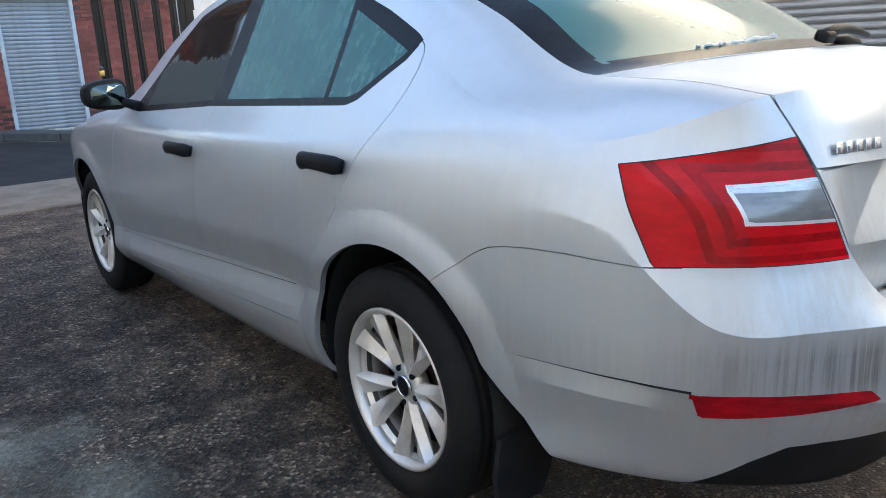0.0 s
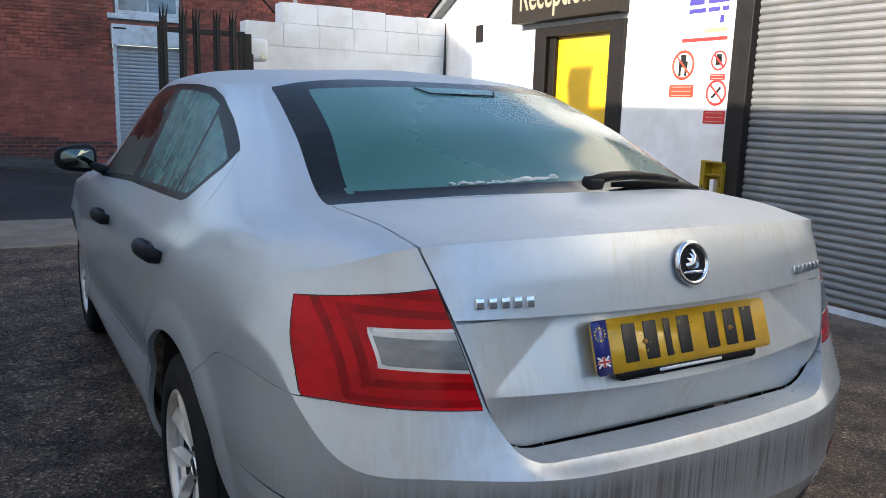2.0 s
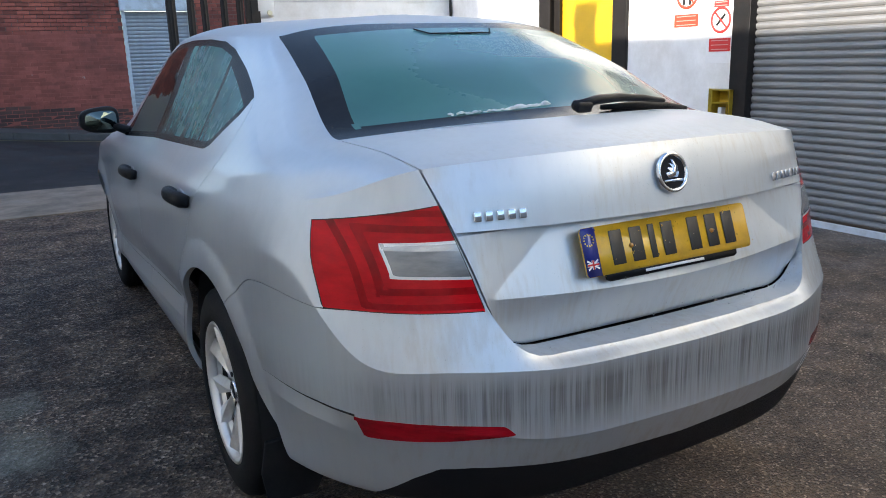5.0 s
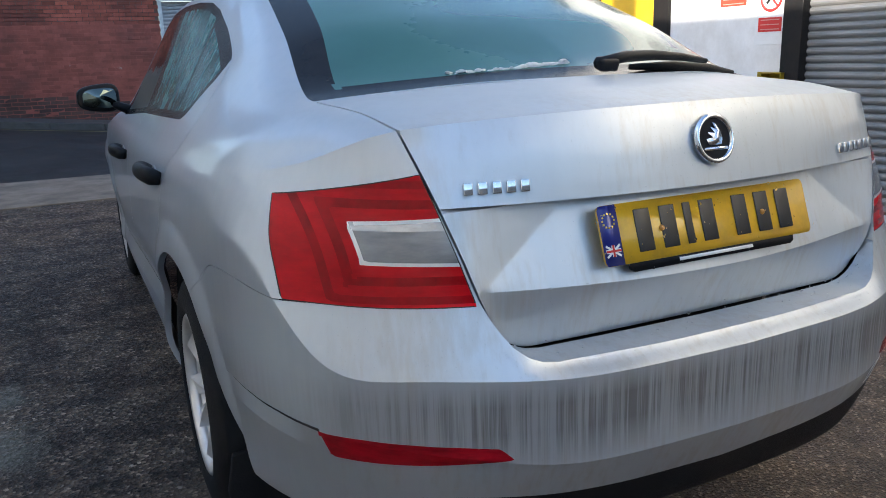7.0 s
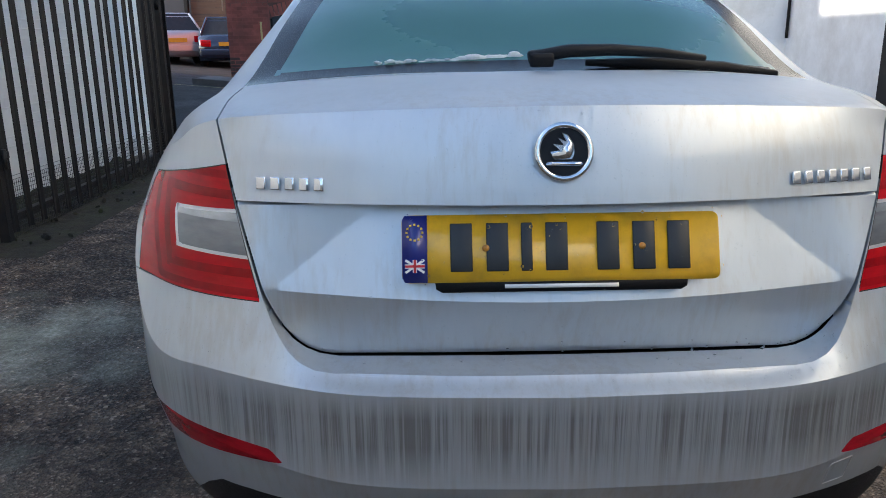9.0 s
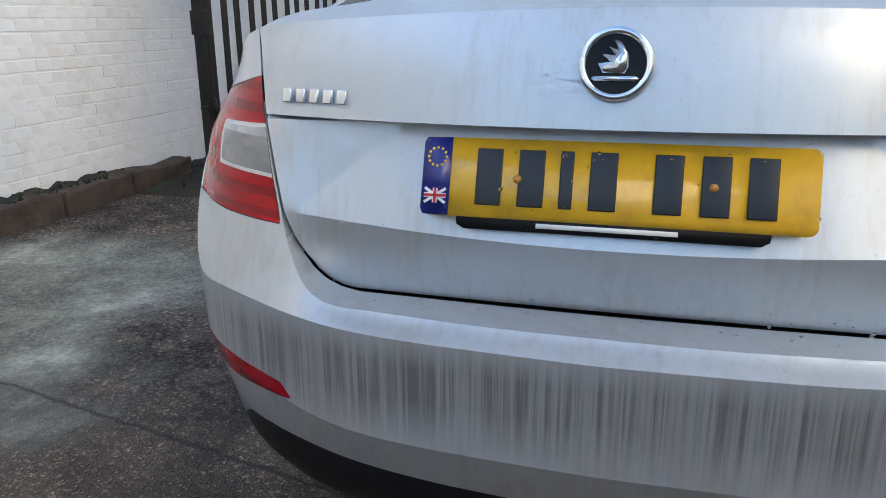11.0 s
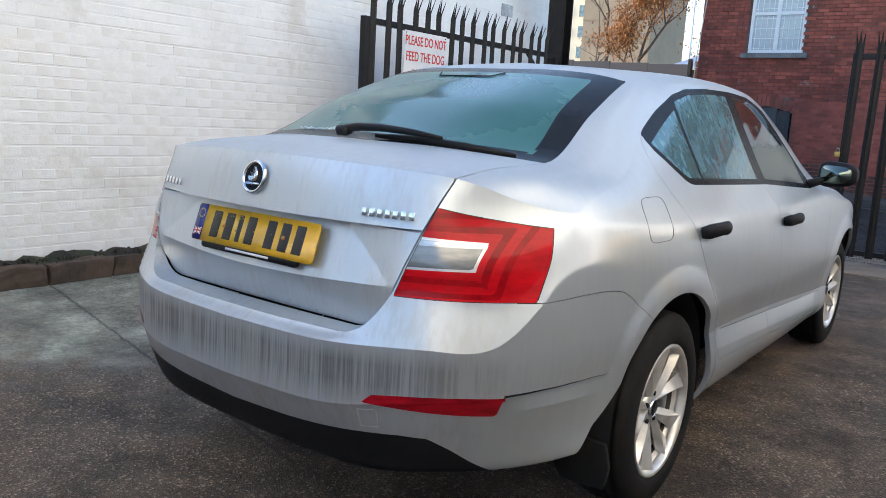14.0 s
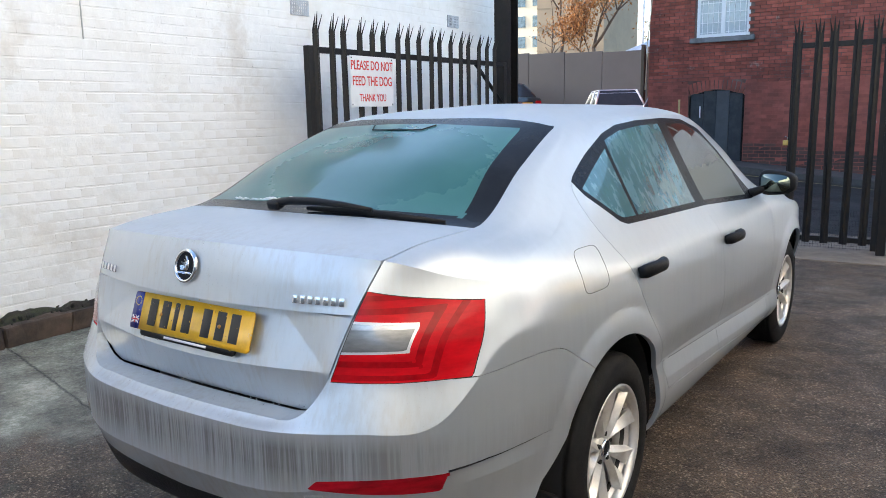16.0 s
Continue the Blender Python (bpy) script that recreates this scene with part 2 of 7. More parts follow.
WHITE_RENDER = surface("white_render", (.82, .815, .80), .7, vary=.04, scale=4, stain=(.62, .60, .56), stain_scale=1.3, bump=.25, bump_scale=30)
RED_BRICK = surface("red_brick", (.34, .092, .062), .85, vary=.18, scale=7, stain=(.13, .04, .033), stain_scale=1.2, per_piece=.38, bump=.4, bump_scale=60)
RED_PAINTED = surface("red_painted_brick", (.30, .084, .06), .8, vary=.25, scale=3, stain=(.14, .05, .04), stain_scale=.9, per_piece=.25, bump=.3, bump_scale=60)
MORTAR = surface("sooty_mortar", (.105, .055, .045), .9, vary=.2, scale=9, stain=(.2, .17, .15), stain_scale=2)
SOOT_BRICK = surface("sooty_base_brick", (.075, .042, .036), .85, vary=.25, scale=5, stain=(.14, .06, .045), stain_scale=1.6, per_piece=.25)
BLACK_STEEL = surface("black_painted_steel", (.013, .0125, .0125), .45, .0, spec=.25, vary=.25, scale=16, stain=(.022, .017, .014), stain_scale=7, bump=.15, bump_scale=120)
BROWN_STEEL = surface("weathered_steel", (.07, .055, .042), .45, .4, vary=.25, scale=14, stain=(.10, .055, .03), stain_scale=6)
GALVANISED = surface("galvanised_slats", (.22, .222, .225), .5, .35, vary=.12, scale=3, stain=(.27, .26, .25), stain_scale=1.4, stretch=(1, 1, 5))
GREY_SLAT = surface("grey_painted_slats", (.36, .38, .41), .5, .2, vary=.08, scale=5, stain=(.25, .25, .25), stain_scale=3)
PALE_PAINT = surface("pale_grey_paint", (.55, .59, .63), .5, vary=.07, scale=6, stain=(.36, .36, .36), stain_scale=5)
STONE = surface("sandstone", (.082, .056, .040), .9, vary=.35, scale=8, stain=(.03, .023, .018), stain_scale=3, bump=.5, bump_scale=40)
GREY_STONE = surface("grey_stone_sill", (.19, .195, .20), .8, vary=.15, scale=10, stain=(.10, .1, .1), stain_scale=4)
SOIL = surface("dark_soil_and_moss", (.035, .028, .02), .95, vary=.4, scale=20, stain=(.05, .06, .025), stain_scale=5, bump=1.0, bump_scale=50)
CONCRETE = surface("worn_concrete", (.24, .19, .145), .75, vary=.14, scale=5, stain=(.12, .10, .085), stain_scale=1.4, rough_vary=.2, bump=.5, bump_scale=60)
ROAD = surface("road_asphalt", (.019, .0195, .0205), .75, spec=.3, vary=.2, scale=22, stain=(.04, .04, .04), stain_scale=.8, rough_vary=.15, bump=.5, bump_scale=90)
KERB = surface("kerb_concrete", (.075, .072, .07), .75, vary=.2, scale=8, stain=(.045, .042, .04), stain_scale=3)
YELLOW_LINE = surface("worn_yellow_line", (.30, .25, .10), .7, vary=.3, scale=9, stain=(.06, .06, .06), stain_scale=6)
YELLOW_DOOR = surface("yellow_door_paint", (.80, .48, .012), .35, vary=.04, scale=3, stain=(.72, .42, .015), stain_scale=2, coat=.3)
YELLOW_METAL = surface("yellow_metal", (.42, .29, .02), .4, .3, vary=.1, scale=10, stain=(.25, .15, .02), stain_scale=9)
BROWN_FRAME = surface("dark_brown_frame", (.014, .012, .011), .45, spec=.25, vary=.2, scale=9, stain=(.019, .016, .014), stain_scale=6)
SIGN_WHITE = surface("white_sign_board", (.78, .78, .77), .4, vary=.03, scale=6, stain=(.68, .68, .66), stain_scale=5)
SIGN_RED = surface("sign_red", (.60, .035, .03), .45, vary=.05)
SIGN_ORANGE = surface("sign_orange_red", (.62, .055, .025), .45, vary=.05)
SIGN_BLUE = surface("sign_blue", (.06, .05, .28), .45, vary=.05)
CAPTION_PALE = surface("faded_caption", (.62, .30, .26), .45, vary=.1)
SIGN_DARK = surface("sign_board_dark", (.026, .021, .016), .5, spec=.25, vary=.12, scale=5)
SIGN_LETTER = surface("sign_letter_cream", (.34, .30, .20), .6, vary=.12, scale=4)
WHITE_FRAME = surface("white_window_frame", (.78, .79, .80), .4, vary=.03)
FAR_GLASS = surface("dark_car_glass", (.03, .036, .042), .15, vary=.2, spec=.3)
DIM_GLASS = surface("dim_window_glass", (.15, .22, .27), .2, vary=.45, scale=2.2, spec=.25, coat=.25)
LACE_GLASS = surface("curtained_glass", (.42, .47, .50), .25, vary=.12, scale=14, coat=1.0)
DARK_DOOR = surface("dark_blue_boards", (.022, .028, .036), .55, vary=.2, scale=6, stain=(.05, .055, .06), stain_scale=4)
GREY_HOARDING = surface("grey_hoarding", (.05, .05, .058), .7, vary=.1, scale=.8, stain=(.06, .058, .06), stain_scale=.5)
TIMBER = surface("weathered_timber", (.17, .115, .075), .8, vary=.2, scale=4, stretch=(.3, 1, 6))
# the tower's lit side and shaded brown front, the light put into their colours
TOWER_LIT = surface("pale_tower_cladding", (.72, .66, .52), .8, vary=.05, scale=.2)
TOWER_BROWN = surface("brown_tower_panels", (.27, .215, .155), .85, vary=.1, scale=.3, stain=(.34, .26, .18), stain_scale=.2)
BARK = surface("bare_bark", (.10, .07, .05), .9, vary=.25, scale=5)
LEAF = surface("dry_brown_leaf", (.34, .155, .05), .8, vary=.35, scale=3, per_piece=.4)
BLUE_PAINT = surface("dark_blue_car_paint", (.03, .045, .085), .25, .4, vary=.05, coat=.8)
SILVER_CAR = surface("pale_car_paint", (.55, .57, .60), .3, .5, vary=.04, coat=.5)
BRASS = surface("brass_lock", (.55, .38, .12), .35, .9, vary=.1)
FROST = surface("melting_frost", (.80, .84, .86), .35, vary=.1, scale=60, bump=.6, bump_scale=200, trans=.2)
PLASTIC_WHITE = surface("white_plastic", (.72, .72, .70), .4, vary=.04)


def add_chips(mat, color, scale, lo, hi):
    """Small flakes where the paint has come away."""
    nt = mat.node_tree
    b = nt.nodes["Principled BSDF"]
    base = b.inputs["Base Color"].links[0].from_socket
    co = nt.nodes.new("ShaderNodeNewGeometry").outputs["Position"]
    fac = ramp(nt, noise_tex(nt, scale, 7, 0.68, co), [(lo, (0, 0, 0)), (hi, (1, 1, 1))])
    nt.links.new(mixed(nt, fac, base, color), b.inputs["Base Color"])


for mat in (WHITE_BRICK, WHITE_JOINT):
    add_chips(mat, (.34, .28, .22), 3.2, .715, .735)
    add_chips(mat, (.70, .66, .60), 1.1, .56, .72)
add_chips(RED_BRICK, (.42, .33, .28), 2.4, .62, .72)
add_chips(RED_PAINTED, (.42, .34, .30), 3.0, .68, .74)
add_chips(RED_BRICK, (.10, .032, .026), .8, .5, .7)


# ---------------------------------------------------------------- builders
def mesh_of(name, bm, material, smooth=True):
    me = bpy.data.meshes.new(name)
    bm.normal_update()
    bm.to_mesh(me)
    bm.free()
    me.materials.append(material)
    if smooth:
        for p in me.polygons:
            p.use_smooth = True
    return me


def part(name, bm, material, parent, label="", smooth=True):
    """Links a bmesh as one mesh object under a thing or under a part."""
    ob = new(name, mesh_of(name, bm, material, smooth))
    ob.parent = parent
    if label:
        tagged(ob, label)
    return ob


def thing(name, label, category, at=(0, 0, 0), group="", kind=""):
    ob = new(name)
    ob.location = at
    return tagged(ob, label, category, group, kind)


def add_box(bm, lo, hi, bevel=0.0, m=None):
    """An axis-aligned box with optionally bevelled edges, moved by m."""
    vs = [bm.verts.new((x, y, z)) for x in (lo[0], hi[0]) for y in (lo[1], hi[1]) for z in (lo[2], hi[2])]
    fs = [bm.faces.new([vs[i] for i in q]) for q in ((0, 1, 3, 2), (4, 6, 7, 5), (0, 4, 5, 1), (2, 3, 7, 6), (0, 2, 6, 4), (1, 5, 7, 3))]
    if bevel:
        es = list({e for f in fs for e in f.edges})
        out = bmesh.ops.bevel(bm, geom=es, offset=bevel, segments=2, affect="EDGES", profile=0.6)
        vs = [v for v in vs if v.is_valid] + [v for v in out["verts"] if v.is_valid]
    if m is not None:
        bmesh.ops.transform(bm, matrix=m, verts=list(set(vs)))
    return bm


def boxed(lo, hi, bevel=0.0, m=None):
    return add_box(bmesh.new(), lo, hi, bevel, m)


def lathe(profile, steps=48, axis="x"):
    """Turns a profile of (along, radius) round the axis."""
    bm = bmesh.new()
    rings = []
    for k in range(steps):
        a = 2 * math.pi * k / steps
        rings.append([bm.verts.new((s, r * math.cos(a), r * math.sin(a)) if axis == "x" else (r * math.cos(a), r * math.sin(a), s)) for s, r in profile])
    for k in range(steps):
        p, q = rings[k], rings[(k + 1) % steps]
        for i in range(len(profile) - 1):
            bm.faces.new((p[i], p[i + 1], q[i + 1], q[i]))
    bmesh.ops.remove_doubles(bm, verts=bm.verts, dist=1e-5)
    bmesh.ops.recalc_face_normals(bm, faces=bm.faces)
    return bm


def prism(outline, lo, hi, axis="y", bevel=0.0):
    """A flat outline drawn out along an axis: (a, b) are the two other axes in order."""
    bm = bmesh.new()

    def at(a, b, c):
        return {"x": (c, a, b), "y": (a, c, b), "z": (a, b, c)}[axis]
    one = [bm.verts.new(at(a, b, lo)) for a, b in outline]
    two = [bm.verts.new(at(a, b, hi)) for a, b in outline]
    bm.faces.new(one), bm.faces.new(two)
    for i in range(len(outline)):
        j = (i + 1) % len(outline)
        bm.faces.new((one[i], one[j], two[j], two[i]))
    bmesh.ops.recalc_face_normals(bm, faces=bm.faces)
    if bevel:
        bmesh.ops.bevel(bm, geom=list(bm.edges), offset=bevel, segments=2, affect="EDGES", profile=0.6)
    return bm


def tube(points, radius, sides=8, closed=False, flat=1.0):
    """A rounded bar along points."""
    bm = bmesh.new()
    pts = [Vector(p) for p in points]
    n = len(pts)
    rings = []
    for i, p in enumerate(pts):
        d = (pts[(i + 1) % n] - pts[i - 1]) if closed else (pts[min(i + 1, n - 1)] - pts[max(i - 1, 0)])
        d.normalize()
        up = Vector((0, 0, 1)) if abs(d.z) < 0.95 else Vector((1, 0, 0))
        s = d.cross(up).normalized()
        u = s.cross(d)
        r = radius[i] if isinstance(radius, (list, tuple)) else radius
        rings.append([bm.verts.new(p + s * r * math.cos(2 * math.pi * k / sides) + u * r * flat * math.sin(2 * math.pi * k / sides)) for k in range(sides)])
    for i in range(n if closed else n - 1):
        a, b = rings[i], rings[(i + 1) % n]
        for k in range(sides):
            bm.faces.new((a[k], a[(k + 1) % sides], b[(k + 1) % sides], b[k]))
    if not closed:
        bm.faces.new(rings[0][::-1]), bm.faces.new(rings[-1])
    bmesh.ops.recalc_face_normals(bm, faces=bm.faces)
    return bm


def merge(*bms):
    out = bmesh.new()
    for b in bms:
        me = bpy.data.meshes.new("part")
        b.to_mesh(me)
        b.free()
        out.from_mesh(me)
        bpy.data.meshes.remove(me)
    return out


def moved(bm, m):
    bmesh.ops.transform(bm, matrix=m, verts=bm.verts)
    if m.to_3x3().determinant() < 0:
        bmesh.ops.reverse_faces(bm, faces=bm.faces)
    return bm


# ---------------------------------------------------------------- the car: its skin
def natural_spline(t, p, q):
    """A natural cubic spline through p at t, read off at q."""
    t, p, q = np.asarray(t, float), np.asarray(p, float), np.asarray(q, float)
    n, h = len(t), np.diff(t)
    a, r = np.eye(n), np.zeros(p.shape)
    for i in range(1, n - 1):
        a[i, i - 1:i + 2] = h[i - 1], 2 * (h[i - 1] + h[i]), h[i]
        r[i] = 6 * ((p[i + 1] - p[i]) / h[i] - (p[i] - p[i - 1]) / h[i - 1])
    m = np.linalg.solve(a, r)
    k = np.clip(np.searchsorted(t, q, "right") - 1, 0, n - 2)
    d = (q - t[k])[:, None]
    hk = h[k][:, None]
    return p[k] + d * ((p[k + 1] - p[k]) / hk - hk * (2 * m[k] + m[k + 1]) / 6) + d ** 2 * m[k] / 2 + d ** 3 * (m[k + 1] - m[k]) / (6 * hk)


def level_spline(t, p, q):
    """A cubic through p that never overshoots; works on a stack of rings."""
    h = np.diff(t).reshape(-1, *([1] * (p.ndim - 1)))
    s = np.diff(p, axis=0) / h
    g = np.zeros_like(p)
    g[0], g[-1] = s[0], s[-1]
    a, b = s[:-1], s[1:]
    w1, w2 = 2 * h[1:] + h[:-1], h[1:] + 2 * h[:-1]
    with np.errstate(divide="ignore", invalid="ignore"):
        mean = (w1 + w2) / (w1 / a + w2 / b)
    g[1:-1] = np.where(a * b > 0, mean, 0)
    k = np.clip(np.searchsorted(t, q, "right") - 1, 0, len(t) - 2)
    u = ((q - t[k]) / np.diff(t)[k]).reshape(-1, *([1] * (p.ndim - 1)))
    hk = h[k]
    return ((1 + 2 * u) * (1 - u) ** 2 * p[k] + u * (1 - u) ** 2 * hk * g[k] + u * u * (3 - 2 * u) * p[k + 1] + u * u * (u - 1) * hk * g[k + 1])


# Rings round one half of the body, from the middle of the tail along the flank to the middle of the nose.
SIDE_Y = (1.10, 1.6, 2.2, 3.0, 3.5, 3.95)


def ring(xs, tail, nose, zs, side=SIDE_Y):
    return [(x, y, z) for x, y, z in zip(xs, (*tail, *side, *nose), zs)]


RINGS = []
# under the bumper and sill
RINGS.append(ring((0, .20, .36, .42, .465, .535, .61, .665, .70, .76, .80, .80, .80, .80, .78, .55, 0),
             (.14, .145, .165, .19, .22, .31, .44, .60, .80), (4.42, 4.56),
             (.27, .27, .27, .275, .28, .29, .30, .305, .29, .24, .22, .21, .20, .20, .22, .24, .25)))
# foot of the bumper and sill
RINGS.append(ring((0, .22, .40, .47, .53, .615, .715, .795, .845, .862, .865, .865, .865, .865, .85, .62, 0),
             (.05, .055, .075, .095, .12, .175, .28, .43, .68), (4.46, 4.61),
             (.33, .33, .33, .33, .335, .34, .342, .342, .335, .31, .295, .285, .275, .27, .28, .28, .28)))
# lower bumper
RINGS.append(ring((0, .22, .40, .47, .53, .622, .722, .794, .836, .878, .892, .894, .894, .890, .872, .66, 0),
             (.002, .007, .028, .048, .072, .13, .243, .395, .66), (4.46, 4.63),
             (.425, .43, .435, .44, .44, .44, .435, .425, .41, .40, .395, .375, .35, .34, .40, .42, .42)))
# bumper crease and door crease
RINGS.append(ring((0, .22, .40, .47, .53, .63, .742, .814, .848, .876, .882, .882, .882, .882, .882, .70, 0),
             (-.036, -.030, -.008, .015, .041, .098, .211, .37, .66), (4.42, 4.635),
             (.505, .507, .515, .524, .534, .548, .560, .562, .553, .54, .53, .50, .445, .43, .50, .52, .52)))
# bumper face, widest flank
RINGS.append(ring((0, .22, .40, .47, .53, .632, .745, .817, .854, .893, .904, .905, .905, .90, .893, .74, 0),
             (-.034, -.028, -.006, .017, .043, .099, .210, .37, .66), (4.38, 4.635),
             (.60, .602, .606, .61, .614, .62, .625, .632, .64, .65, .65, .63, .61, .62, .64, .62, .60)))
# bumper's upper lip
RINGS.append(ring((0, .22, .40, .47, .53, .634, .748, .816, .852, .888, .899, .901, .901, .896, .887, .77, 0),
             (-.034, -.028, -.007, .016, .043, .099, .210, .371, .66), (4.34, 4.62),
             (.668, .67, .674, .677, .679, .681, .698, .842, .846, .84, .83, .82, .81, .80, .77, .70, .68)))
# ledge under the boot lid
RINGS.append(ring((0, .22, .40, .455, .515, .625, .737, .815, .850, .884, .896, .898, .898, .893, .878, .79, 0),
             (.004, .01, .03, .05, .083, .14, .245, .390, .665), (4.28, 4.59),
             (.692, .694, .705, .745, .79, .797, .803, .868, .870, .868, .865, .86, .855, .85, .83, .76, .74)))
# lamp's lower half, handles
RINGS.append(ring((0, .22, .40, .47, .535, .632, .738, .809, .845, .878, .890, .891, .891, .887, .866, .77, 0),
             (.03, .035, .055, .085, .112, .165, .268, .42, .67), (4.22, 4.56),
             (.88, .88, .885, .887, .888, .888, .890, .904, .906, .908, .905, .90, .895, .89, .87, .79, .78)))
# lamp's upper half
RINGS.append(ring((0, .22, .40, .48, .555, .648, .737, .797, .836, .867, .878, .880, .880, .876, .850, .74, 0),
             (.05, .058, .085, .12, .155, .235, .355, .485, .70), (4.18, 4.54),
             (1.0, 1.005, 1.01, 1.015, 1.02, 1.005, .985, .972, .955, .95, .945, .94, .935, .93, .89, .80, .80)))
# shoulder and boot lip
RINGS.append(ring((0, .22, .40, .49, .585, .665, .736, .786, .817, .842, .850, .851, .851, .850, .828, .70, 0),
             (.105, .112, .14, .165, .20, .285, .395, .52, .73), (4.12, 4.50),
             (1.116, 1.114, 1.108, 1.102, 1.095, 1.06, 1.022, 1.002, .988, .985, .98, .975, .965, .955, .905, .82, .82)))
# boot top, waistline
RINGS.append(ring((0, .22, .40, .50, .605, .685, .742, .778, .804, .824, .828, .829, .836, .835, .80, .58, 0),
             (.25, .258, .28, .31, .36, .435, .53, .63, .80), (4.0, 4.2),
             (1.143, 1.141, 1.134, 1.127, 1.116, 1.094, 1.064, 1.044, 1.028, 1.022, 1.02, 1.01, .985, .972, .93, .90, .91),
             (1.14, 1.6, 2.2, 3.0, 3.5, 3.9)))
# foot of the glass
RINGS.append(ring((0, .22, .40, .51, .622, .69, .727, .753, .774, .794, .804, .809, .818, .795, .70, .42, 0),
             (.415, .435, .48, .52, .572, .66, .76, .86, 1.0), (3.63, 3.68),
             (1.158, 1.156, 1.148, 1.139, 1.128, 1.117, 1.102, 1.09, 1.078, 1.062, 1.05, 1.025, .985, .985, .99, 1.0, 1.005),
             (1.25, 1.65, 2.2, 3.0, 3.3, 3.5)))
# middle of the glass
RINGS.append(ring((0, .22, .395, .495, .585, .625, .645, .659, .673, .691, .704, .709, .704, .683, .61, .40, 0),
             (.80, .805, .83, .87, .92, .98, 1.05, 1.12, 1.22), (3.32, 3.36),
             (1.313, 1.312, 1.304, 1.292, 1.272, 1.262, 1.255, 1.25, 1.245, 1.245, 1.25, 1.245, 1.215, 1.205, 1.20, 1.22, 1.23),
             (1.42, 1.75, 2.2, 2.82, 3.05, 3.22)))
# head of the glass
RINGS.append(ring((0, .21, .38, .475, .54, .558, .57, .58, .59, .60, .612, .615, .60, .575, .50, .33, 0),
             (1.17, 1.175, 1.192, 1.212, 1.24, 1.29, 1.34, 1.39, 1.45), (2.89, 2.905),
             (1.432, 1.431, 1.423, 1.412, 1.398, 1.398, 1.398, 1.398, 1.402, 1.410, 1.424, 1.428, 1.408, 1.38, 1.375, 1.392, 1.40),
             (1.56, 1.80, 2.2, 2.58, 2.74, 2.84)))
# roof's edge
RINGS.append(ring((0, .16, .28, .35, .40, .42, .44, .45, .46, .475, .49, .49, .48, .45, .38, .25, 0),
             (1.30, 1.305, 1.32, 1.335, 1.36, 1.40, 1.44, 1.48, 1.53), (2.77, 2.79),
             (1.458, 1.4575, 1.454, 1.451, 1.448, 1.448, 1.448, 1.449, 1.450, 1.454, 1.464, 1.466, 1.448, 1.434, 1.428, 1.430, 1.432),
             (1.62, 1.84, 2.2, 2.52, 2.64, 2.72)))
# roof's crown line
RINGS.append(ring((0,) * 17,
             (1.42, 1.425, 1.435, 1.445, 1.46, 1.49, 1.52, 1.55, 1.59), (2.66, 2.67),
             (1.475, 1.475, 1.4755, 1.476, 1.477, 1.478, 1.480, 1.482, 1.483, 1.486, 1.489, 1.489, 1.481, 1.473, 1.468, 1.463, 1.460),
             (1.67, 1.87, 2.2, 2.46, 2.56, 2.62)))
rings = np.array(RINGS)
chord = np.r_[0, np.cumsum(np.linalg.norm(np.diff(rings[4], axis=0), axis=1))]
level = np.r_[0, np.cumsum(np.linalg.norm(np.diff(rings, axis=0), axis=2).mean(axis=1))]
u_at = np.r_[np.linspace(chord[0], chord[8], 130)[:-1], np.linspace(chord[8], chord[13], 120)[:-1], np.linspace(chord[13], chord[16], 30)]
v_at = np.concatenate([np.linspace(a, b, 12)[:-1] for a, b in zip(level[:-1], level[1:])] + [[level[-1]]])
around = np.array([natural_spline(chord, r, u_at) for r in rings])
# ease the waves out of the upper rings
kernel = np.exp(-.5 * (np.arange(-12, 13) / 4.5) ** 2)
kernel /= kernel.sum()
for r in range(8, 15):
    for c in range(3):
        line = around[r, :, c]
        wide = np.r_[2 * line[0] - line[12:0:-1], line, 2 * line[-1] - line[-2:-14:-1]]
        around[r, :, c] = np.convolve(wide, kernel, "valid")
around[:, 0, 0] = around[:, -1, 0] = 0
around[:, :, 0] = np.maximum(around[:, :, 0], 0)
SOFT = level_spline(level, around, v_at)
CREASED = np.zeros_like(SOFT)
for a, b in ((0, 3), (3, 5), (5, 9), (9, 15)):
    pick = (v_at >= level[a] - 1e-9) & (v_at <= level[b] + 1e-9)
    CREASED[pick] = level_spline(level[a:b + 1], around[a:b + 1], v_at[pick])
fade = np.clip((chord[7] + .04 - u_at) / .10, 0, 1)[None, :, None]
lower = np.clip((level[4] - v_at) / (level[4] - level[3]), 0, 1)[:, None, None]
weight = np.maximum(fade, lower)
SKIN = SOFT * (1 - weight) + CREASED * weight
# the flank's upper half is drawn out in one sweep
rows = np.arange(len(v_at))
smooth = SKIN.copy()
for j in range(len(v_at)):
    if v_at[j] > level[8] and j < len(v_at) - 8:
        k = np.exp(-.5 * ((rows - j) / 4.0) ** 2)
        smooth[j] = (SKIN * (k / k.sum())[:, None, None]).sum(axis=0)
blend = np.clip((u_at - chord[6]) / (chord[8] - chord[6]), 0, 1)[None, :, None] * np.clip((v_at - level[8]) / (level[9] - level[8]), 0, 1)[:, None, None] * np.clip((level[13] - v_at) / (level[13] - level[12]), 0, 1)[:, None, None]
SKIN = SKIN * (1 - blend) + smooth * blend
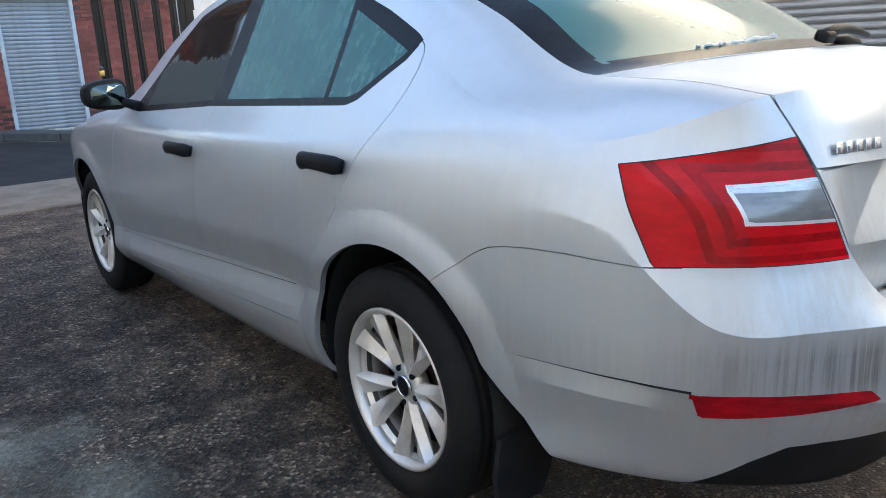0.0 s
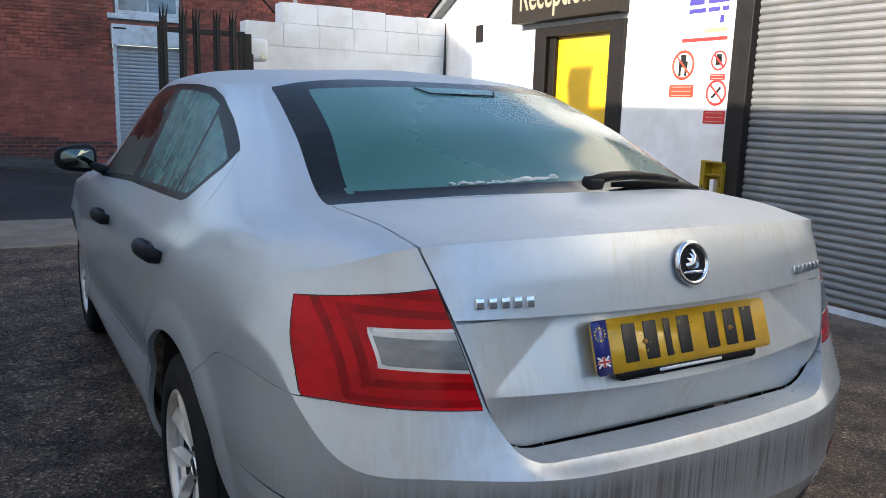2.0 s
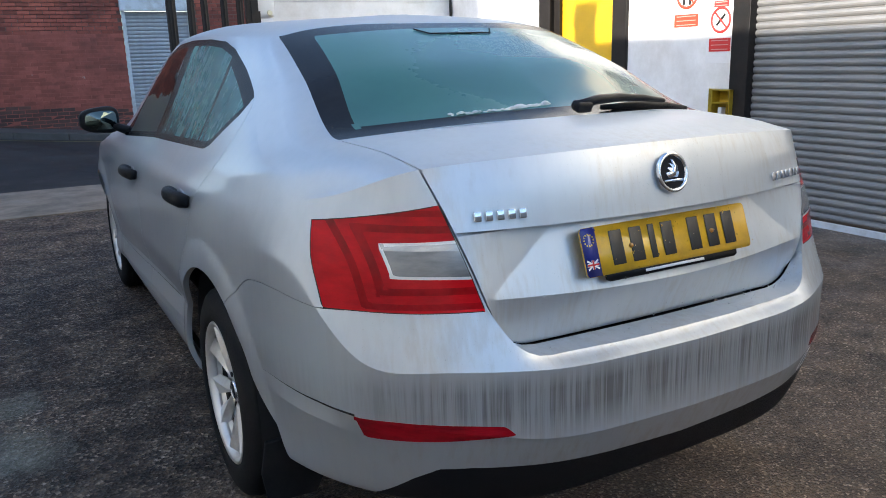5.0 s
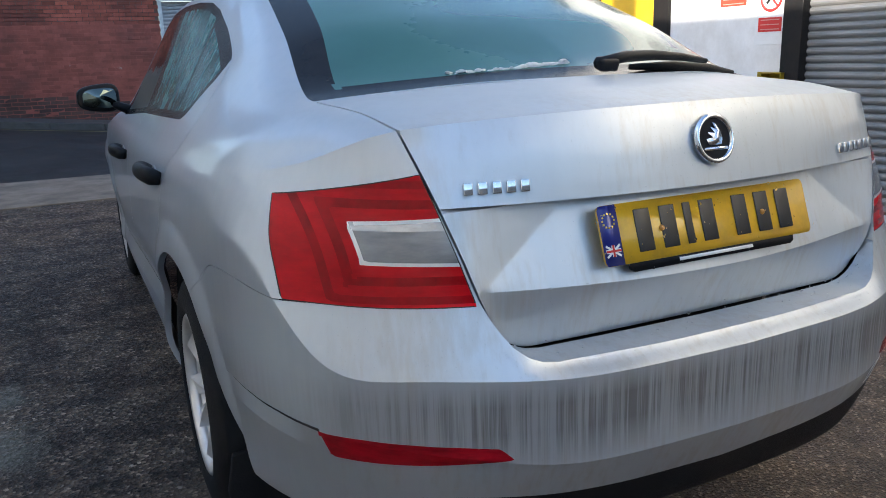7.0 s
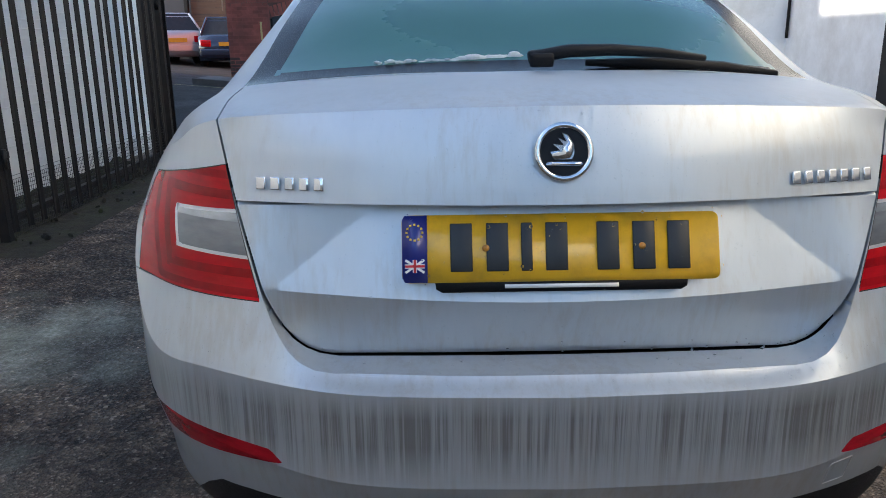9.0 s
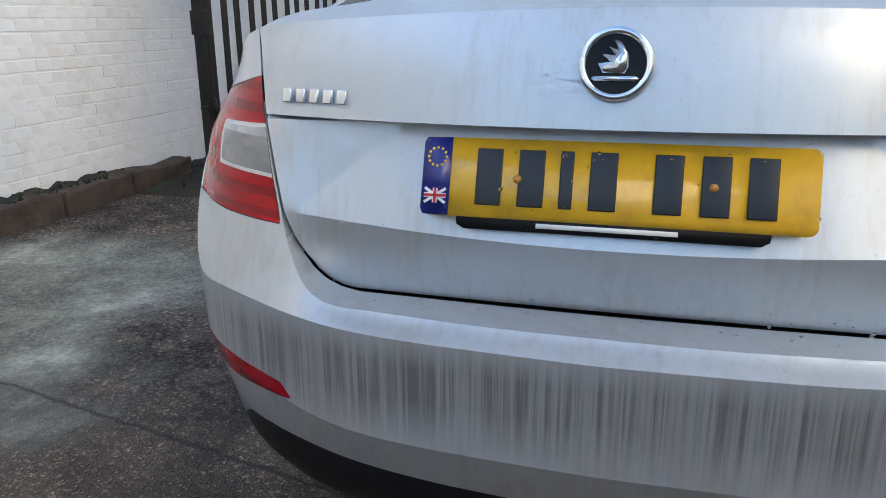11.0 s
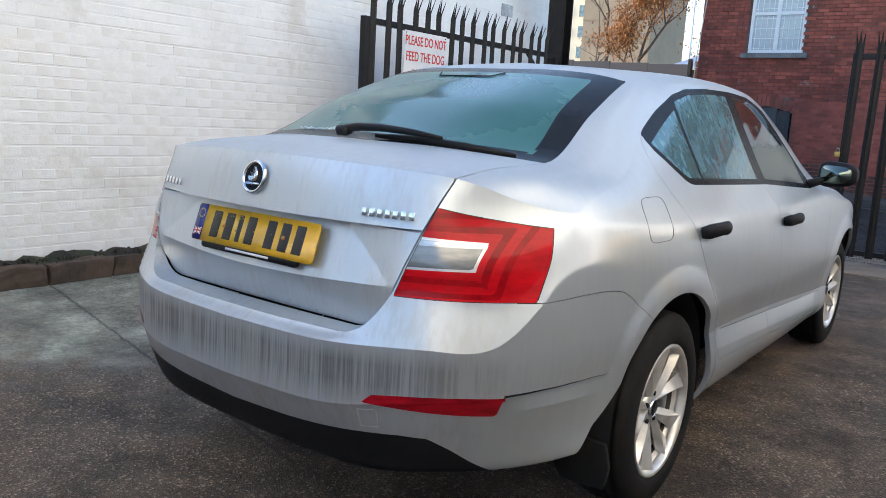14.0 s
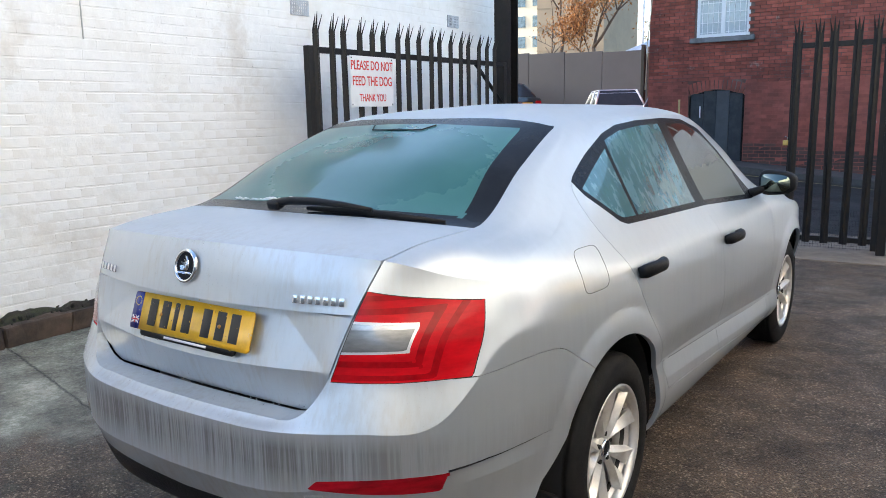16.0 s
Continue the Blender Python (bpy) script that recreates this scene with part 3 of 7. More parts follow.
# ease the waves out of the flank between the tail lamp and the front wheel
reach = (np.clip((u_at - chord[7] + .03) / .16, 0, 1) * np.clip((chord[13] + .25 - u_at) / .3, 0, 1))[None, :] * (np.clip((v_at - level[4]) / .05, 0, 1) * np.clip((level[12] - v_at) / .06, 0, 1))[:, None]
for _ in range(75):
    near = SKIN.copy()
    near[1:-1, 1:-1] = (SKIN[:-2, 1:-1] + SKIN[2:, 1:-1] + SKIN[1:-1, :-2] + SKIN[1:-1, 2:]) / 4
    SKIN = SKIN + (near - SKIN) * (reach * .8)[:, :, None]
NV, NU = SKIN.shape[:2]
SKIN_FACES = [(j * NU + i, j * NU + i + 1, (j + 1) * NU + i + 1, (j + 1) * NU + i) for j in range(NV - 1) for i in range(NU - 1)]
skin_tree = BVHTree.FromPolygons([Vector(p) for p in SKIN.reshape(-1, 3)], SKIN_FACES)


def flank(y, z):
    """The place and normal of the right flank at y, z."""
    p, n, *_ = skin_tree.ray_cast(Vector((3, y, z)), Vector((-1, 0, 0)))
    return p, (n if n.x > 0 else -n)


def rear(x, z):
    """The place and normal of the tail at x, z (right half)."""
    p, n, *_ = skin_tree.ray_cast(Vector((x, -3, z)), Vector((0, 1, 0)))
    return p, (n if n.y < 0 else -n)


def steps(points, v):
    """Reads a broken line of (at, value) off at v."""
    for (a, p), (b, q) in zip(points, points[1:]):
        if v <= b:
            return p + (q - p) * (max(v, a) - a) / (b - a)
    return points[-1][1]


def inside_by(poly, a, b):
    """Signed distance from an outline, negative inside."""
    best, odd = 9.0, False
    n = len(poly)
    for i in range(n):
        (x0, y0), (x1, y1) = poly[i], poly[(i + 1) % n]
        dx, dy = x1 - x0, y1 - y0
        t = min(1, max(0, ((a - x0) * dx + (b - y0) * dy) / (dx * dx + dy * dy)))
        best = min(best, (a - x0 - t * dx) ** 2 + (b - y0 - t * dy) ** 2)
        if (y0 > b) != (y1 > b) and a < x0 + (b - y0) / (y1 - y0) * dx:
            odd = not odd
    return -math.sqrt(best) if odd else math.sqrt(best)


# Outlines of the panels, in metres: (y, z) on the flank, (x, z) on the tail.
WINDOWS = [(1.09, 1.217), (1.12, 1.17), (1.255, 1.072), (1.30, 1.058), (2.2, 1.03), (2.95, .985), (3.06, .99), (2.94, 1.10), (2.76, 1.25),
           (2.58, 1.355), (2.36, 1.405), (2.1, 1.414), (1.8, 1.409), (1.6, 1.395), (1.46, 1.366), (1.28, 1.302), (1.12, 1.235)]
OPENING = [(-1, .688), (.38, .692), (.412, .697), (.438, .708), (.458, .724), (.475, .747), (.489, .772), (.503, .804), (.568, 1.02), (.592, 1.10), (.592, 1.3), (-1, 1.3)]
CLEAR = [(.49, .950), (.683, .940), (.673, .870), (.49, .865)]
REFLECTOR = [(.474, .531), (.497, .5535), (.56, .559), (.63, .5625), (.70, .563), (.757, .559), (.737, .508), (.65, .517), (.56, .5245)]
DOOR_REAR = [(.30, 1.53), (.41, 1.52), (.50, 1.475), (.60, 1.405), (.653, 1.357), (.745, 1.282), (.83, 1.217), (.90, 1.175), (.97, 1.133), (1.01, 1.105), (1.05, 1.080), (1.10, 1.062), (1.15, 1.056), (1.19, 1.066), (1.215, 1.088)]
DOOR_MID = [(.30, 2.19), (.5, 2.215), (.75, 2.215), (1.04, 2.138)]
DOOR_FRONT = [(.3, 3.17), (.7, 3.25), (.99, 3.12)]
DOOR_SILL = [(1.4, .411), (2.2, .373), (3.35, .297)]
BUMPER_LINE = [(.18, .560), (.26, .566), (.34, .5695), (.45, .567), (.55, .5605), (.68, .549)]
SEAM = [(.25, .797), (.316, .797), (.47, .802), (.56, .799), (.63, .792), (.675, .783), (.705, .770), (.735, .753), (.812, .703), (.92, .63)]
VALANCE = [(0, .418), (.22, .425), (.40, .437), (.55, .447), (.61, .443), (.65, .41), (.70, .35), (.73, .30), (.8, .2)]
GAP = 0.0010


def f_windows(v):
    return inside_by(WINDOWS, v.y, v.z) if v.x > .45 and .9 < v.y < 3.3 and v.z > .92 else None


def f_opening(v):
    if v.y > .63 or v.z < .6:
        return None
    if v.z < 1.09:
        return inside_by(OPENING, v.x, v.z)
    return max(v.x - .588 - (v.y - .2) * .0914, v.y - .415 - .408 * v.x ** 2)


def f_rear_glass(v):
    if v.y > 1.7 or v.z < 1.1 or v.y < .35:
        return None
    return max(.415 + .408 * v.x ** 2 + .004 - v.y, v.y - 1.17 - .24 * v.x ** 2, v.x - .624 + (v.z - 1.128) * .3037)


def f_clear_glass(v):
    if v.y > 1.7 or v.z < 1.1 or v.y < .35:
        return None
    return max(1.178 - .085 * v.x ** 2 - v.z, v.z - 1.414 + .09 * v.x ** 2, v.x - .555 + (v.z - 1.15) * .38)


def f_windscreen(v):
    return max(1.008 - v.z, v.z - 1.388 + .06 * v.x ** 2, v.x - .735 + (v.z - .985) * .5) if v.y > 2.75 and v.z > .95 else None


def f_lamp(v):
    if v.y > .62 or not .7 < v.z < 1.1:
        return None
    top = 1.02 - .043 * (v.x - .565) / .192
    return max(.507 + .272 * (v.z - .80) - v.x, (v.y - .302 - .56 * (v.z - .794)) * .72, .797 - v.z, v.z - top)


def f_clear(v):
    return inside_by(CLEAR, v.x, v.z) if v.y < .5 and .78 < v.z < 1.05 and v.x > .4 else None


def f_guide(v):
    return max(v.x - .68 + (v.z - .907) * -.12, abs(v.z - .906) - .044) if v.y < .5 and .78 < v.z < 1.05 and v.x > .4 else None


def f_lens_strip(v):
    return v.z - .926 if v.y < .5 and .85 < v.z < .99 and v.x > .4 else None


def f_reflector(v):
    return inside_by(REFLECTOR, v.x, v.z) if v.y < .4 and .44 < v.z < .62 and v.x > .4 else None


def f_seam(v):
    return (v.z - steps(SEAM, v.y)) * .87 if .26 < v.y < .95 and .5 < v.z < .9 and v.x > .5 else None


def f_valance(v):
    return v.z - steps(VALANCE, v.x) if v.y < .5 and v.z < .56 else None


def f_arch_rear(v):
    if not (v.z < .85 and .47 < v.y < 1.6 and v.x > .4):
        return None
    d = math.hypot(v.y - 1.045, v.z - .37) - .361
    # the bumper's lower corner is cut back behind the wheel
    return min(d, (v.z - .345) * .74 - (v.y - .535) * .67) if v.y < .75 and v.z < .53 else d


def f_arch_front(v):
    return math.hypot(v.y - 3.77, v.z - .36) - .364 if v.z < .85 and 3.2 < v.y < 4.35 and v.x > .4 else None


def f_door_rear(v):
    return (v.y - steps(DOOR_REAR, v.z)) * .85 if v.z < 1.21 and .95 < v.y < 1.75 and v.x > .5 else None


def f_door_mid(v):
    return v.y - steps(DOOR_MID, v.z) if v.z < 1.05 and 1.9 < v.y < 2.4 and v.x > .5 else None


def f_door_front(v):
    return v.y - steps(DOOR_FRONT, v.z) if v.z < 1.0 and 2.9 < v.y < 3.5 and v.x > .5 else None


def f_sill(v):
    return (v.z - steps(DOOR_SILL, v.y)) * .5 if 1.45 < v.y < 3.35 and v.z < .6 and v.x > .5 else None


def f_divider(v):
    return (v.y - 1.412) - (v.z - 1.06) * .11 if 1.0 < v.y < 1.8 and v.z > 1.0 and v.x > .45 else None


def f_pillar(v):
    mid = 2.145 - (v.z - 1.03) * .22
    return abs(v.y - mid) - .062 + (v.z - 1.03) * .03 if 1.8 < v.y < 2.5 and v.z > .95 and v.x > .45 else None


def f_quarter_edge(v):
    return (v.z - 1.207 - (v.y - 1.165) * .40) * .93 if .95 < v.y < 1.8 and v.z > 1.0 and v.x > .45 else None


def f_bumper_line(v):
    return v.z - steps(BUMPER_LINE, v.y) if .19 < v.y < .66 and .4 < v.z < .7 and v.x > .5 else None


def f_door_line(v):
    return v.z - .523 + .0625 * (v.y - 1.53) if 1.38 < v.y < 3.4 and .3 < v.z < .7 and v.x > .5 else None


def f_mirror_corner(v):
    return v.y - 2.90 + (v.z - .99) * .25 if 2.6 < v.y < 3.2 and v.z > .95 and v.x > .45 else None


def cut(bm, f, at=0.0):
    """Cuts new edges into the faces along f = at."""
    val = {}
    for v in bm.verts:
        w = f(v.co)
        if w is not None:
            val[v] = w - at
    crossed = []
    for e in bm.edges:
        a, b = e.verts
        if a in val and b in val:
            p, q = val[a], val[b]
            if p * q < 0 and min(abs(p), abs(q)) > 2e-5:
                crossed.append((e, a, p / (p - q)))
    touched = set()
    for e, a, t in crossed:
        _, nv = bmesh.utils.edge_split(e, a, t)
        val[nv] = 0.0
        touched.update(nv.link_faces)
    for face in touched:
        on = [v for v in face.verts if v in val and abs(val[v]) <= 2e-5]
        if len(on) == 2:
            a, b = on
            if not any(b in e.verts for e in a.link_edges if face in e.link_faces):
                try:
                    bmesh.utils.face_split(face, a, b)
                except ValueError:
                    pass


def grid_mesh(points, faces):
    me = bpy.data.meshes.new("grid")
    me.from_pydata([tuple(p) for p in points], [], faces)
    bm = bmesh.new()
    bm.from_mesh(me)
    bpy.data.meshes.remove(me)
    return bm


skin = grid_mesh(SKIN.reshape(-1, 3), SKIN_FACES)
bmesh.ops.remove_doubles(skin, verts=[v for v in skin.verts if v.co.x < 1e-6], dist=1e-4)
bmesh.ops.recalc_face_normals(skin, faces=skin.faces)
if sum(f.normal.z for f in skin.faces if f.calc_center_median().z > 1.42) < 0:
    bmesh.ops.reverse_faces(skin, faces=skin.faces)
for f, ats in ((f_windows, (0, -.022)), (f_opening, (0,)), (f_rear_glass, (0,)), (f_clear_glass, (0,)), (f_windscreen, (0,)), (f_lamp, (0, -.002)),
               (f_clear, (-.006, 0)), (f_guide, (.012, .027, .045, .058)), (f_lens_strip, (0,)), (f_reflector, (0,)), (f_seam, (-GAP, GAP)), (f_valance, (0,)), (f_arch_rear, (0,)), (f_arch_front, (0,)),
               (f_door_rear, (-GAP, GAP)), (f_door_mid, (-GAP, GAP)), (f_door_front, (-GAP, GAP)), (f_sill, (-GAP, GAP)),
               (f_quarter_edge, (0,)), (f_bumper_line, (0, -.004, -.052)), (f_door_line, (0, -.004, -.075)), (f_divider, (-.012, .012)), (f_pillar, (0,)), (f_mirror_corner, (0,))):
    for at in ats:
        cut(skin, f, at)


# the pressed lines of the bumper and the doors: the panel steps in below them and eases out again
skin.normal_update()
for v in skin.verts:
    for f, ends, deep, run in ((f_bumper_line, (.262, .32, .46, .645), .014, .052), (f_door_line, (1.46, 1.52, 3.1, 3.3), .012, .075)):
        w = f(v.co)
        if w is not None and -run < w < 0:
            a, b, c, d = ends
            fade = min(1, max(0, (v.co.y - a) / (b - a))) * min(1, max(0, (d - v.co.y) / (d - c)))
            amount = min(1, -w / .004) * (1 - max(0, (-w - .004) / (run - .004)))
            v.co.x -= deep * fade * amount
    for y, z, r in ((1.045, .37, .361), (3.77, .36, .364)):
        w = math.hypot(v.co.y - y, v.co.z - z) - r
        if w < .085 and v.co.x > .7 and v.co.z > .22:
            v.co.x += .010 * (1 if w < .016 else (1 - ((w - .016) / .069) ** 2)) * min(1, max(0, (v.co.z - .20) / .08))


def low(w, at=0.0):
    return w is not None and w < at


def panel_of(c):
    """Which panel a place of the skin belongs to; None where there is a gap or a hole."""
    if low(f_arch_rear(c)) or low(f_arch_front(c)):
        return None
    w = f_opening(c)
    if low(w):
        return None
    if low(f_rear_glass(c)):
        return "rear_window" if low(f_clear_glass(c)) else "window_border"
    w = f_windows(c)
    if low(w):
        if w > -.022 or low(f_pillar(c)) or not low(f_mirror_corner(c) if f_mirror_corner(c) is not None else -1):
            return "window_trim"
        d = f_divider(c)
        if d is not None and abs(d) < .012:
            return "window_trim"
        if d is not None and d < 0:
            return "window_trim" if f_quarter_edge(c) > 0 else "quarter_window"
        return "rear_door_window" if c.y < 2.145 - (c.z - 1.03) * .22 else "front_door_window"
    if low(f_windscreen(c)):
        return "windscreen"
    w = f_lamp(c)
    if low(w):
        if w > -.002:
            return "lamp_seal"
        g = f_clear(c)
        if low(g):
            if g >= -.006:
                return "lens_border"
            return "lens_strip" if f_lens_strip(c) > 0 else "reversing_lens"
        g = f_guide(c)
        return "light_guide" if g is not None and (.012 < g < .027 or .045 < g < .058) else "red_lens"
    w = f_reflector(c)
    if low(w):
        return "reflector"
    if low(f_valance(c)) or (c.z < .3 and c.y < .9):
        return "valance"
    s = f_seam(c)
    if c.y < .95 and c.x > 0:
        if s is not None:
            if abs(s) < GAP:
                return None
            return "rear_bumper" if s < 0 else "body_shell"
        if c.z < .78 and c.y < .9:
            return "rear_bumper"
        return "body_shell"
    for f in (f_door_rear, f_door_mid, f_door_front, f_sill):
        w = f(c)
        if w is not None and abs(w) < GAP:
            k = f_sill(c)
            if f is f_sill and (low(f_door_rear(c)) or (f_door_front(c) is not None and f_door_front(c) > 0)):
                continue
            if f is not f_sill and k is not None and k < 0:
                continue
            return None
    k, d = f_sill(c), f_door_rear(c)
    if k is not None and k > 0 or (k is None and c.y > 1.05 and c.y < 3.4 and c.z > .5):
        top = c.z < 1.22 and not (c.x < .78 and c.z > 1.06 and c.y > 2.9)
        if top and not (d is not None and d < 0) and c.y < steps(DOOR_FRONT, c.z) and c.y > 1.06:
            if c.z < 1.0 + max(0, (2.2 - c.y)) * .06 + .035:
                return "rear_door" if c.y < steps(DOOR_MID, c.z) else "front_door"
    if c.y > steps(DOOR_FRONT, c.z) and c.y > 3.1:
        return "front_body"
    return "body_shell"


panels = {}
for face in skin.faces:
    name = panel_of(face.calc_center_median())
    if name:
        panels.setdefault(name, []).append(face)
MIDDLE = {"body_shell", "rear_bumper", "valance", "rear_window", "window_border", "windscreen", "front_body"}


def panel_mesh(faces, sign, both=False, depth=.012):
    """One panel of the skin with its edges turned in; sign -1 mirrors it to the left."""
    bm = bmesh.new()
    for s in ((1, -1) if both else (sign,)):
        seen = {}
        for f in faces:
            vs = []
            for v in f.verts:
                if v not in seen:
                    seen[v] = bm.verts.new((v.co.x * s, v.co.y, v.co.z))
                vs.append(seen[v])
            if len(set(vs)) > 2:
                try:
                    bm.faces.new(vs if s > 0 else vs[::-1])
                except ValueError:
                    pass
    if both:
        bmesh.ops.remove_doubles(bm, verts=[v for v in bm.verts if abs(v.co.x) < 1e-5], dist=2e-5)
    bm.normal_update()
    for e in bm.edges:
        if len(e.link_faces) == 2 and e.calc_face_angle(0) > radians(9):
            e.smooth = False
    rim = [e for e in bm.edges if len(e.link_faces) == 1]
    normals = {v: v.normal.copy() for e in rim for v in e.verts}
    for e in rim:
        e.smooth = False
    out = bmesh.ops.extrude_edge_only(bm, edges=rim)
    pairs = {}
    for g in out["geom"]:
        if isinstance(g, bmesh.types.BMFace):
            for e in g.edges:
                a, b = e.verts
                if a in normals and b not in normals and (a.co - b.co).length < 1e-7:
                    pairs[b] = a
                elif b in normals and a not in normals and (a.co - b.co).length < 1e-7:
                    pairs[a] = b
    for v, w in pairs.items():
        c = Vector((abs(w.co.x), w.co.y, w.co.z))
        fr, ff = f_arch_rear(c), f_arch_front(c)
        fo = f_opening(c)
        if (fr is not None and abs(fr) < 1e-3) or (ff is not None and abs(ff) < 1e-3):
            v.co = w.co + Vector((-.014 * (1 if w.co.x > 0 else -1), 0, 0)) - normals[w] * .004
        elif fo is not None and abs(fo) < 2e-3 and c.z < 1.09:
            v.co = Vector((w.co.x, max(w.co.y + .02, .080 + .06 * c.x ** 2), w.co.z + .0035)) if c.z < .76 else w.co + Vector((0, .05, 0))
        else:
            v.co = w.co - normals[w] * depth
    return bm


# ---------------------------------------------------------------- the car: put together
CAR = thing("car", "dewy silver saloon car streaked with road dirt, parked on asphalt", "car", (0.006, 0, 0))
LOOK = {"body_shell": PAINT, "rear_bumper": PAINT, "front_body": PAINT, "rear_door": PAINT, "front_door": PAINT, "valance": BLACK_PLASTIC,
        "rear_window": REAR_MIST, "window_border": BLACK_GLOSS, "windscreen": MIST, "window_trim": BLACK_GLOSS, "quarter_window": MIST,
        "rear_door_window": MIST, "front_door_window": CLEARER, "lamp_seal": DARK_GAP, "reversing_lens": CLEAR_LENS, "lens_strip": LENS_STRIP, "light_guide": RED_DARK, "lens_border": CHROME_SOFT,
        "red_lens": RED_LENS, "reflector": REFLECTOR_RED}
# the west windows' glass copies are darker and duller, holding down the wall's reflection
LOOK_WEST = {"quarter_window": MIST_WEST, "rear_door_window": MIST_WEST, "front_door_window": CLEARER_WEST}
for name, faces in panels.items():
    if name in MIDDLE:
        part(name, panel_mesh(faces, 1, True), LOOK[name], CAR)
    else:
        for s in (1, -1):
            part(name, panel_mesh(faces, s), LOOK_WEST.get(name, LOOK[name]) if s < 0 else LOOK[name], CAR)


def boot_profile(x):
    """The boot lid from its lower edge up over the lip to the rear window, at x from the middle."""
    q = x * x
    low_part = [(.088 + .06 * q, .698), (.046 + .23 * q, .801 + .055 * q)]
    plate = [(.046 + .23 * q + (.955 - .801 - .055 * q) * .36, .955)]
    e = 2.2 * x ** 8
    top = [(.056 + .25 * q + .2 * e, .962), (.064 + .25 * q + .75 * e, 1.0), (.0745 + .25 * q + 1.0 * e, 1.045 - .01 * q), (.087 + .262 * q + .75 * e, 1.085 - .045 * q), (.100 + .28 * q, 1.115 - .06 * q)]
    deck = [(.106 + .28 * q, 1.1175 - .06 * q), (.25 + .3 * q, 1.143 - .075 * q), (.415 + .408 * q, 1.158 - .078 * q)]
    pts = []
    for (a, b), n in ((low_part, 9), ((low_part[1], plate[0]), 16), ((plate[0], top[0]), 3)):
        pts += [(a[0] + (b[0] - a[0]) * k / n, a[1] + (b[1] - a[1]) * k / n) for k in range(n)]
    pts += [tuple(p) for p in level_spline(np.array([0, .04, .085, .127, .168]), np.array(top), np.linspace(0, .168, 34))]
    pts += [tuple(p) for p in level_spline(np.array([0, .147, .313]), np.array(deck), np.linspace(0, .313, 26))]
    return pts


def build_boot():
    xs = np.linspace(0, .64, 66)
    cols = [boot_profile(x) for x in xs]
    m = len(cols[0])
    pts = [(x, y, z) for x, col in zip(xs, cols) for y, z in col]
    faces = [(i * m + j, (i + 1) * m + j, (i + 1) * m + j + 1, i * m + j + 1) for i in range(len(xs) - 1) for j in range(m - 1)]
    bm = grid_mesh(pts, faces)

    def diagonal(v):
        return ((v.x - .303) * (.814 - .958) - (v.z - .958) * (.489 - .303)) / -.235 if .80 < v.z < .957 else None

    def edge(v):
        if v.z < 1.09:
            return inside_by(OPENING, v.x, v.z) + .004
        return v.x - .584 - (v.y - .2) * .0914
    cut(bm, diagonal)
    cut(bm, edge)
    bmesh.ops.delete(bm, geom=[f for f in bm.faces if edge(f.calc_center_median()) > 0], context="FACES")
    for v in bm.verts:
        d = diagonal(v.co)
        if d is not None and d > 1e-5 and v.co.z < .9555:
            x, z = v.co.x - d * .6128, v.co.z - d * .7915
            v.co.y = .046 + .23 * x * x + (z - .801 - .055 * x * x) * .36 + .175 * d
    # the lid's edge runs flush into the lamps and wings
    line = [(b, a) for a, b in OPENING[1:10]]
    for v in bm.verts:
        if v.co.z > .735 and v.co.x > .25:
            xe = steps(line, v.co.z) - .005 if v.co.z < 1.09 else .584 + (v.co.y - .2) * .0914
            w = min(1, v.co.x / xe) ** 14 * min(1, (v.co.z - .735) / .085)
            near = skin_tree.find_nearest(v.co, .08)[0] if w > .02 else None
            if near:
                v.co.y += (near.y - v.co.y) * w
                v.co.z += (near.z - v.co.z) * w
    bm.verts.ensure_lookup_table()
    mirror = bm.copy()
    moved(mirror, Matrix.Diagonal((-1, 1, 1, 1)))
    bm = merge(bm, mirror)
    bmesh.ops.remove_doubles(bm, verts=[v for v in bm.verts if abs(v.co.x) < 1e-4], dist=1e-4)
    bmesh.ops.recalc_face_normals(bm, faces=bm.faces)
    if sum(f.normal.y for f in bm.faces if f.calc_center_median().z < 1.05) > 0:
        bmesh.ops.reverse_faces(bm, faces=bm.faces)
    bm.normal_update()
    for e in bm.edges:
        if len(e.link_faces) == 2 and e.calc_face_angle(0) > radians(14):
            e.smooth = False
    rim = [e for e in bm.edges if len(e.link_faces) == 1]
    for e in rim:
        e.smooth = False
    out = bmesh.ops.extrude_edge_only(bm, edges=rim)
    for g in out["geom"]:
        if isinstance(g, bmesh.types.BMVert):
            g.co += Vector((0, .016 if g.co.z < .75 else .036, 0)) if g.co.z < 1.09 else Vector((0, 0, -.014))
    return bm


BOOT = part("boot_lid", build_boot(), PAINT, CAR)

# dark structure behind the gaps and under the floor
inner = SKIN[::4, ::3].copy()
centre_line = np.array([0, 2.3, .75])
shrink = (inner - centre_line) * np.array([.972, .985, .965]) + centre_line
m, n = inner.shape[:2]
keep = []
for j in range(m - 1):
    for i in range(n - 1):
        c = Vector(inner[j:j + 2, i:i + 2].mean(axis=(0, 1)))
        if c.z < 1.0 and not low(f_opening(c), .03) and not (low(f_arch_rear(c), .13) or low(f_arch_front(c), .13)):
            keep.append((j * n + i, j * n + i + 1, (j + 1) * n + i + 1, (j + 1) * n + i))
for s in (1, -1):
    bm = grid_mesh(shrink.reshape(-1, 3) * np.array([s, 1, 1]), keep)
    bmesh.ops.delete(bm, geom=[v for v in bm.verts if not v.link_faces], context="VERTS")
    part("inner_structure", bm, DARK_GAP, CAR)
part("floor_pan", boxed((-.66, .6, .27), (.66, 4.3, .32), .02), DARK_GAP, CAR)
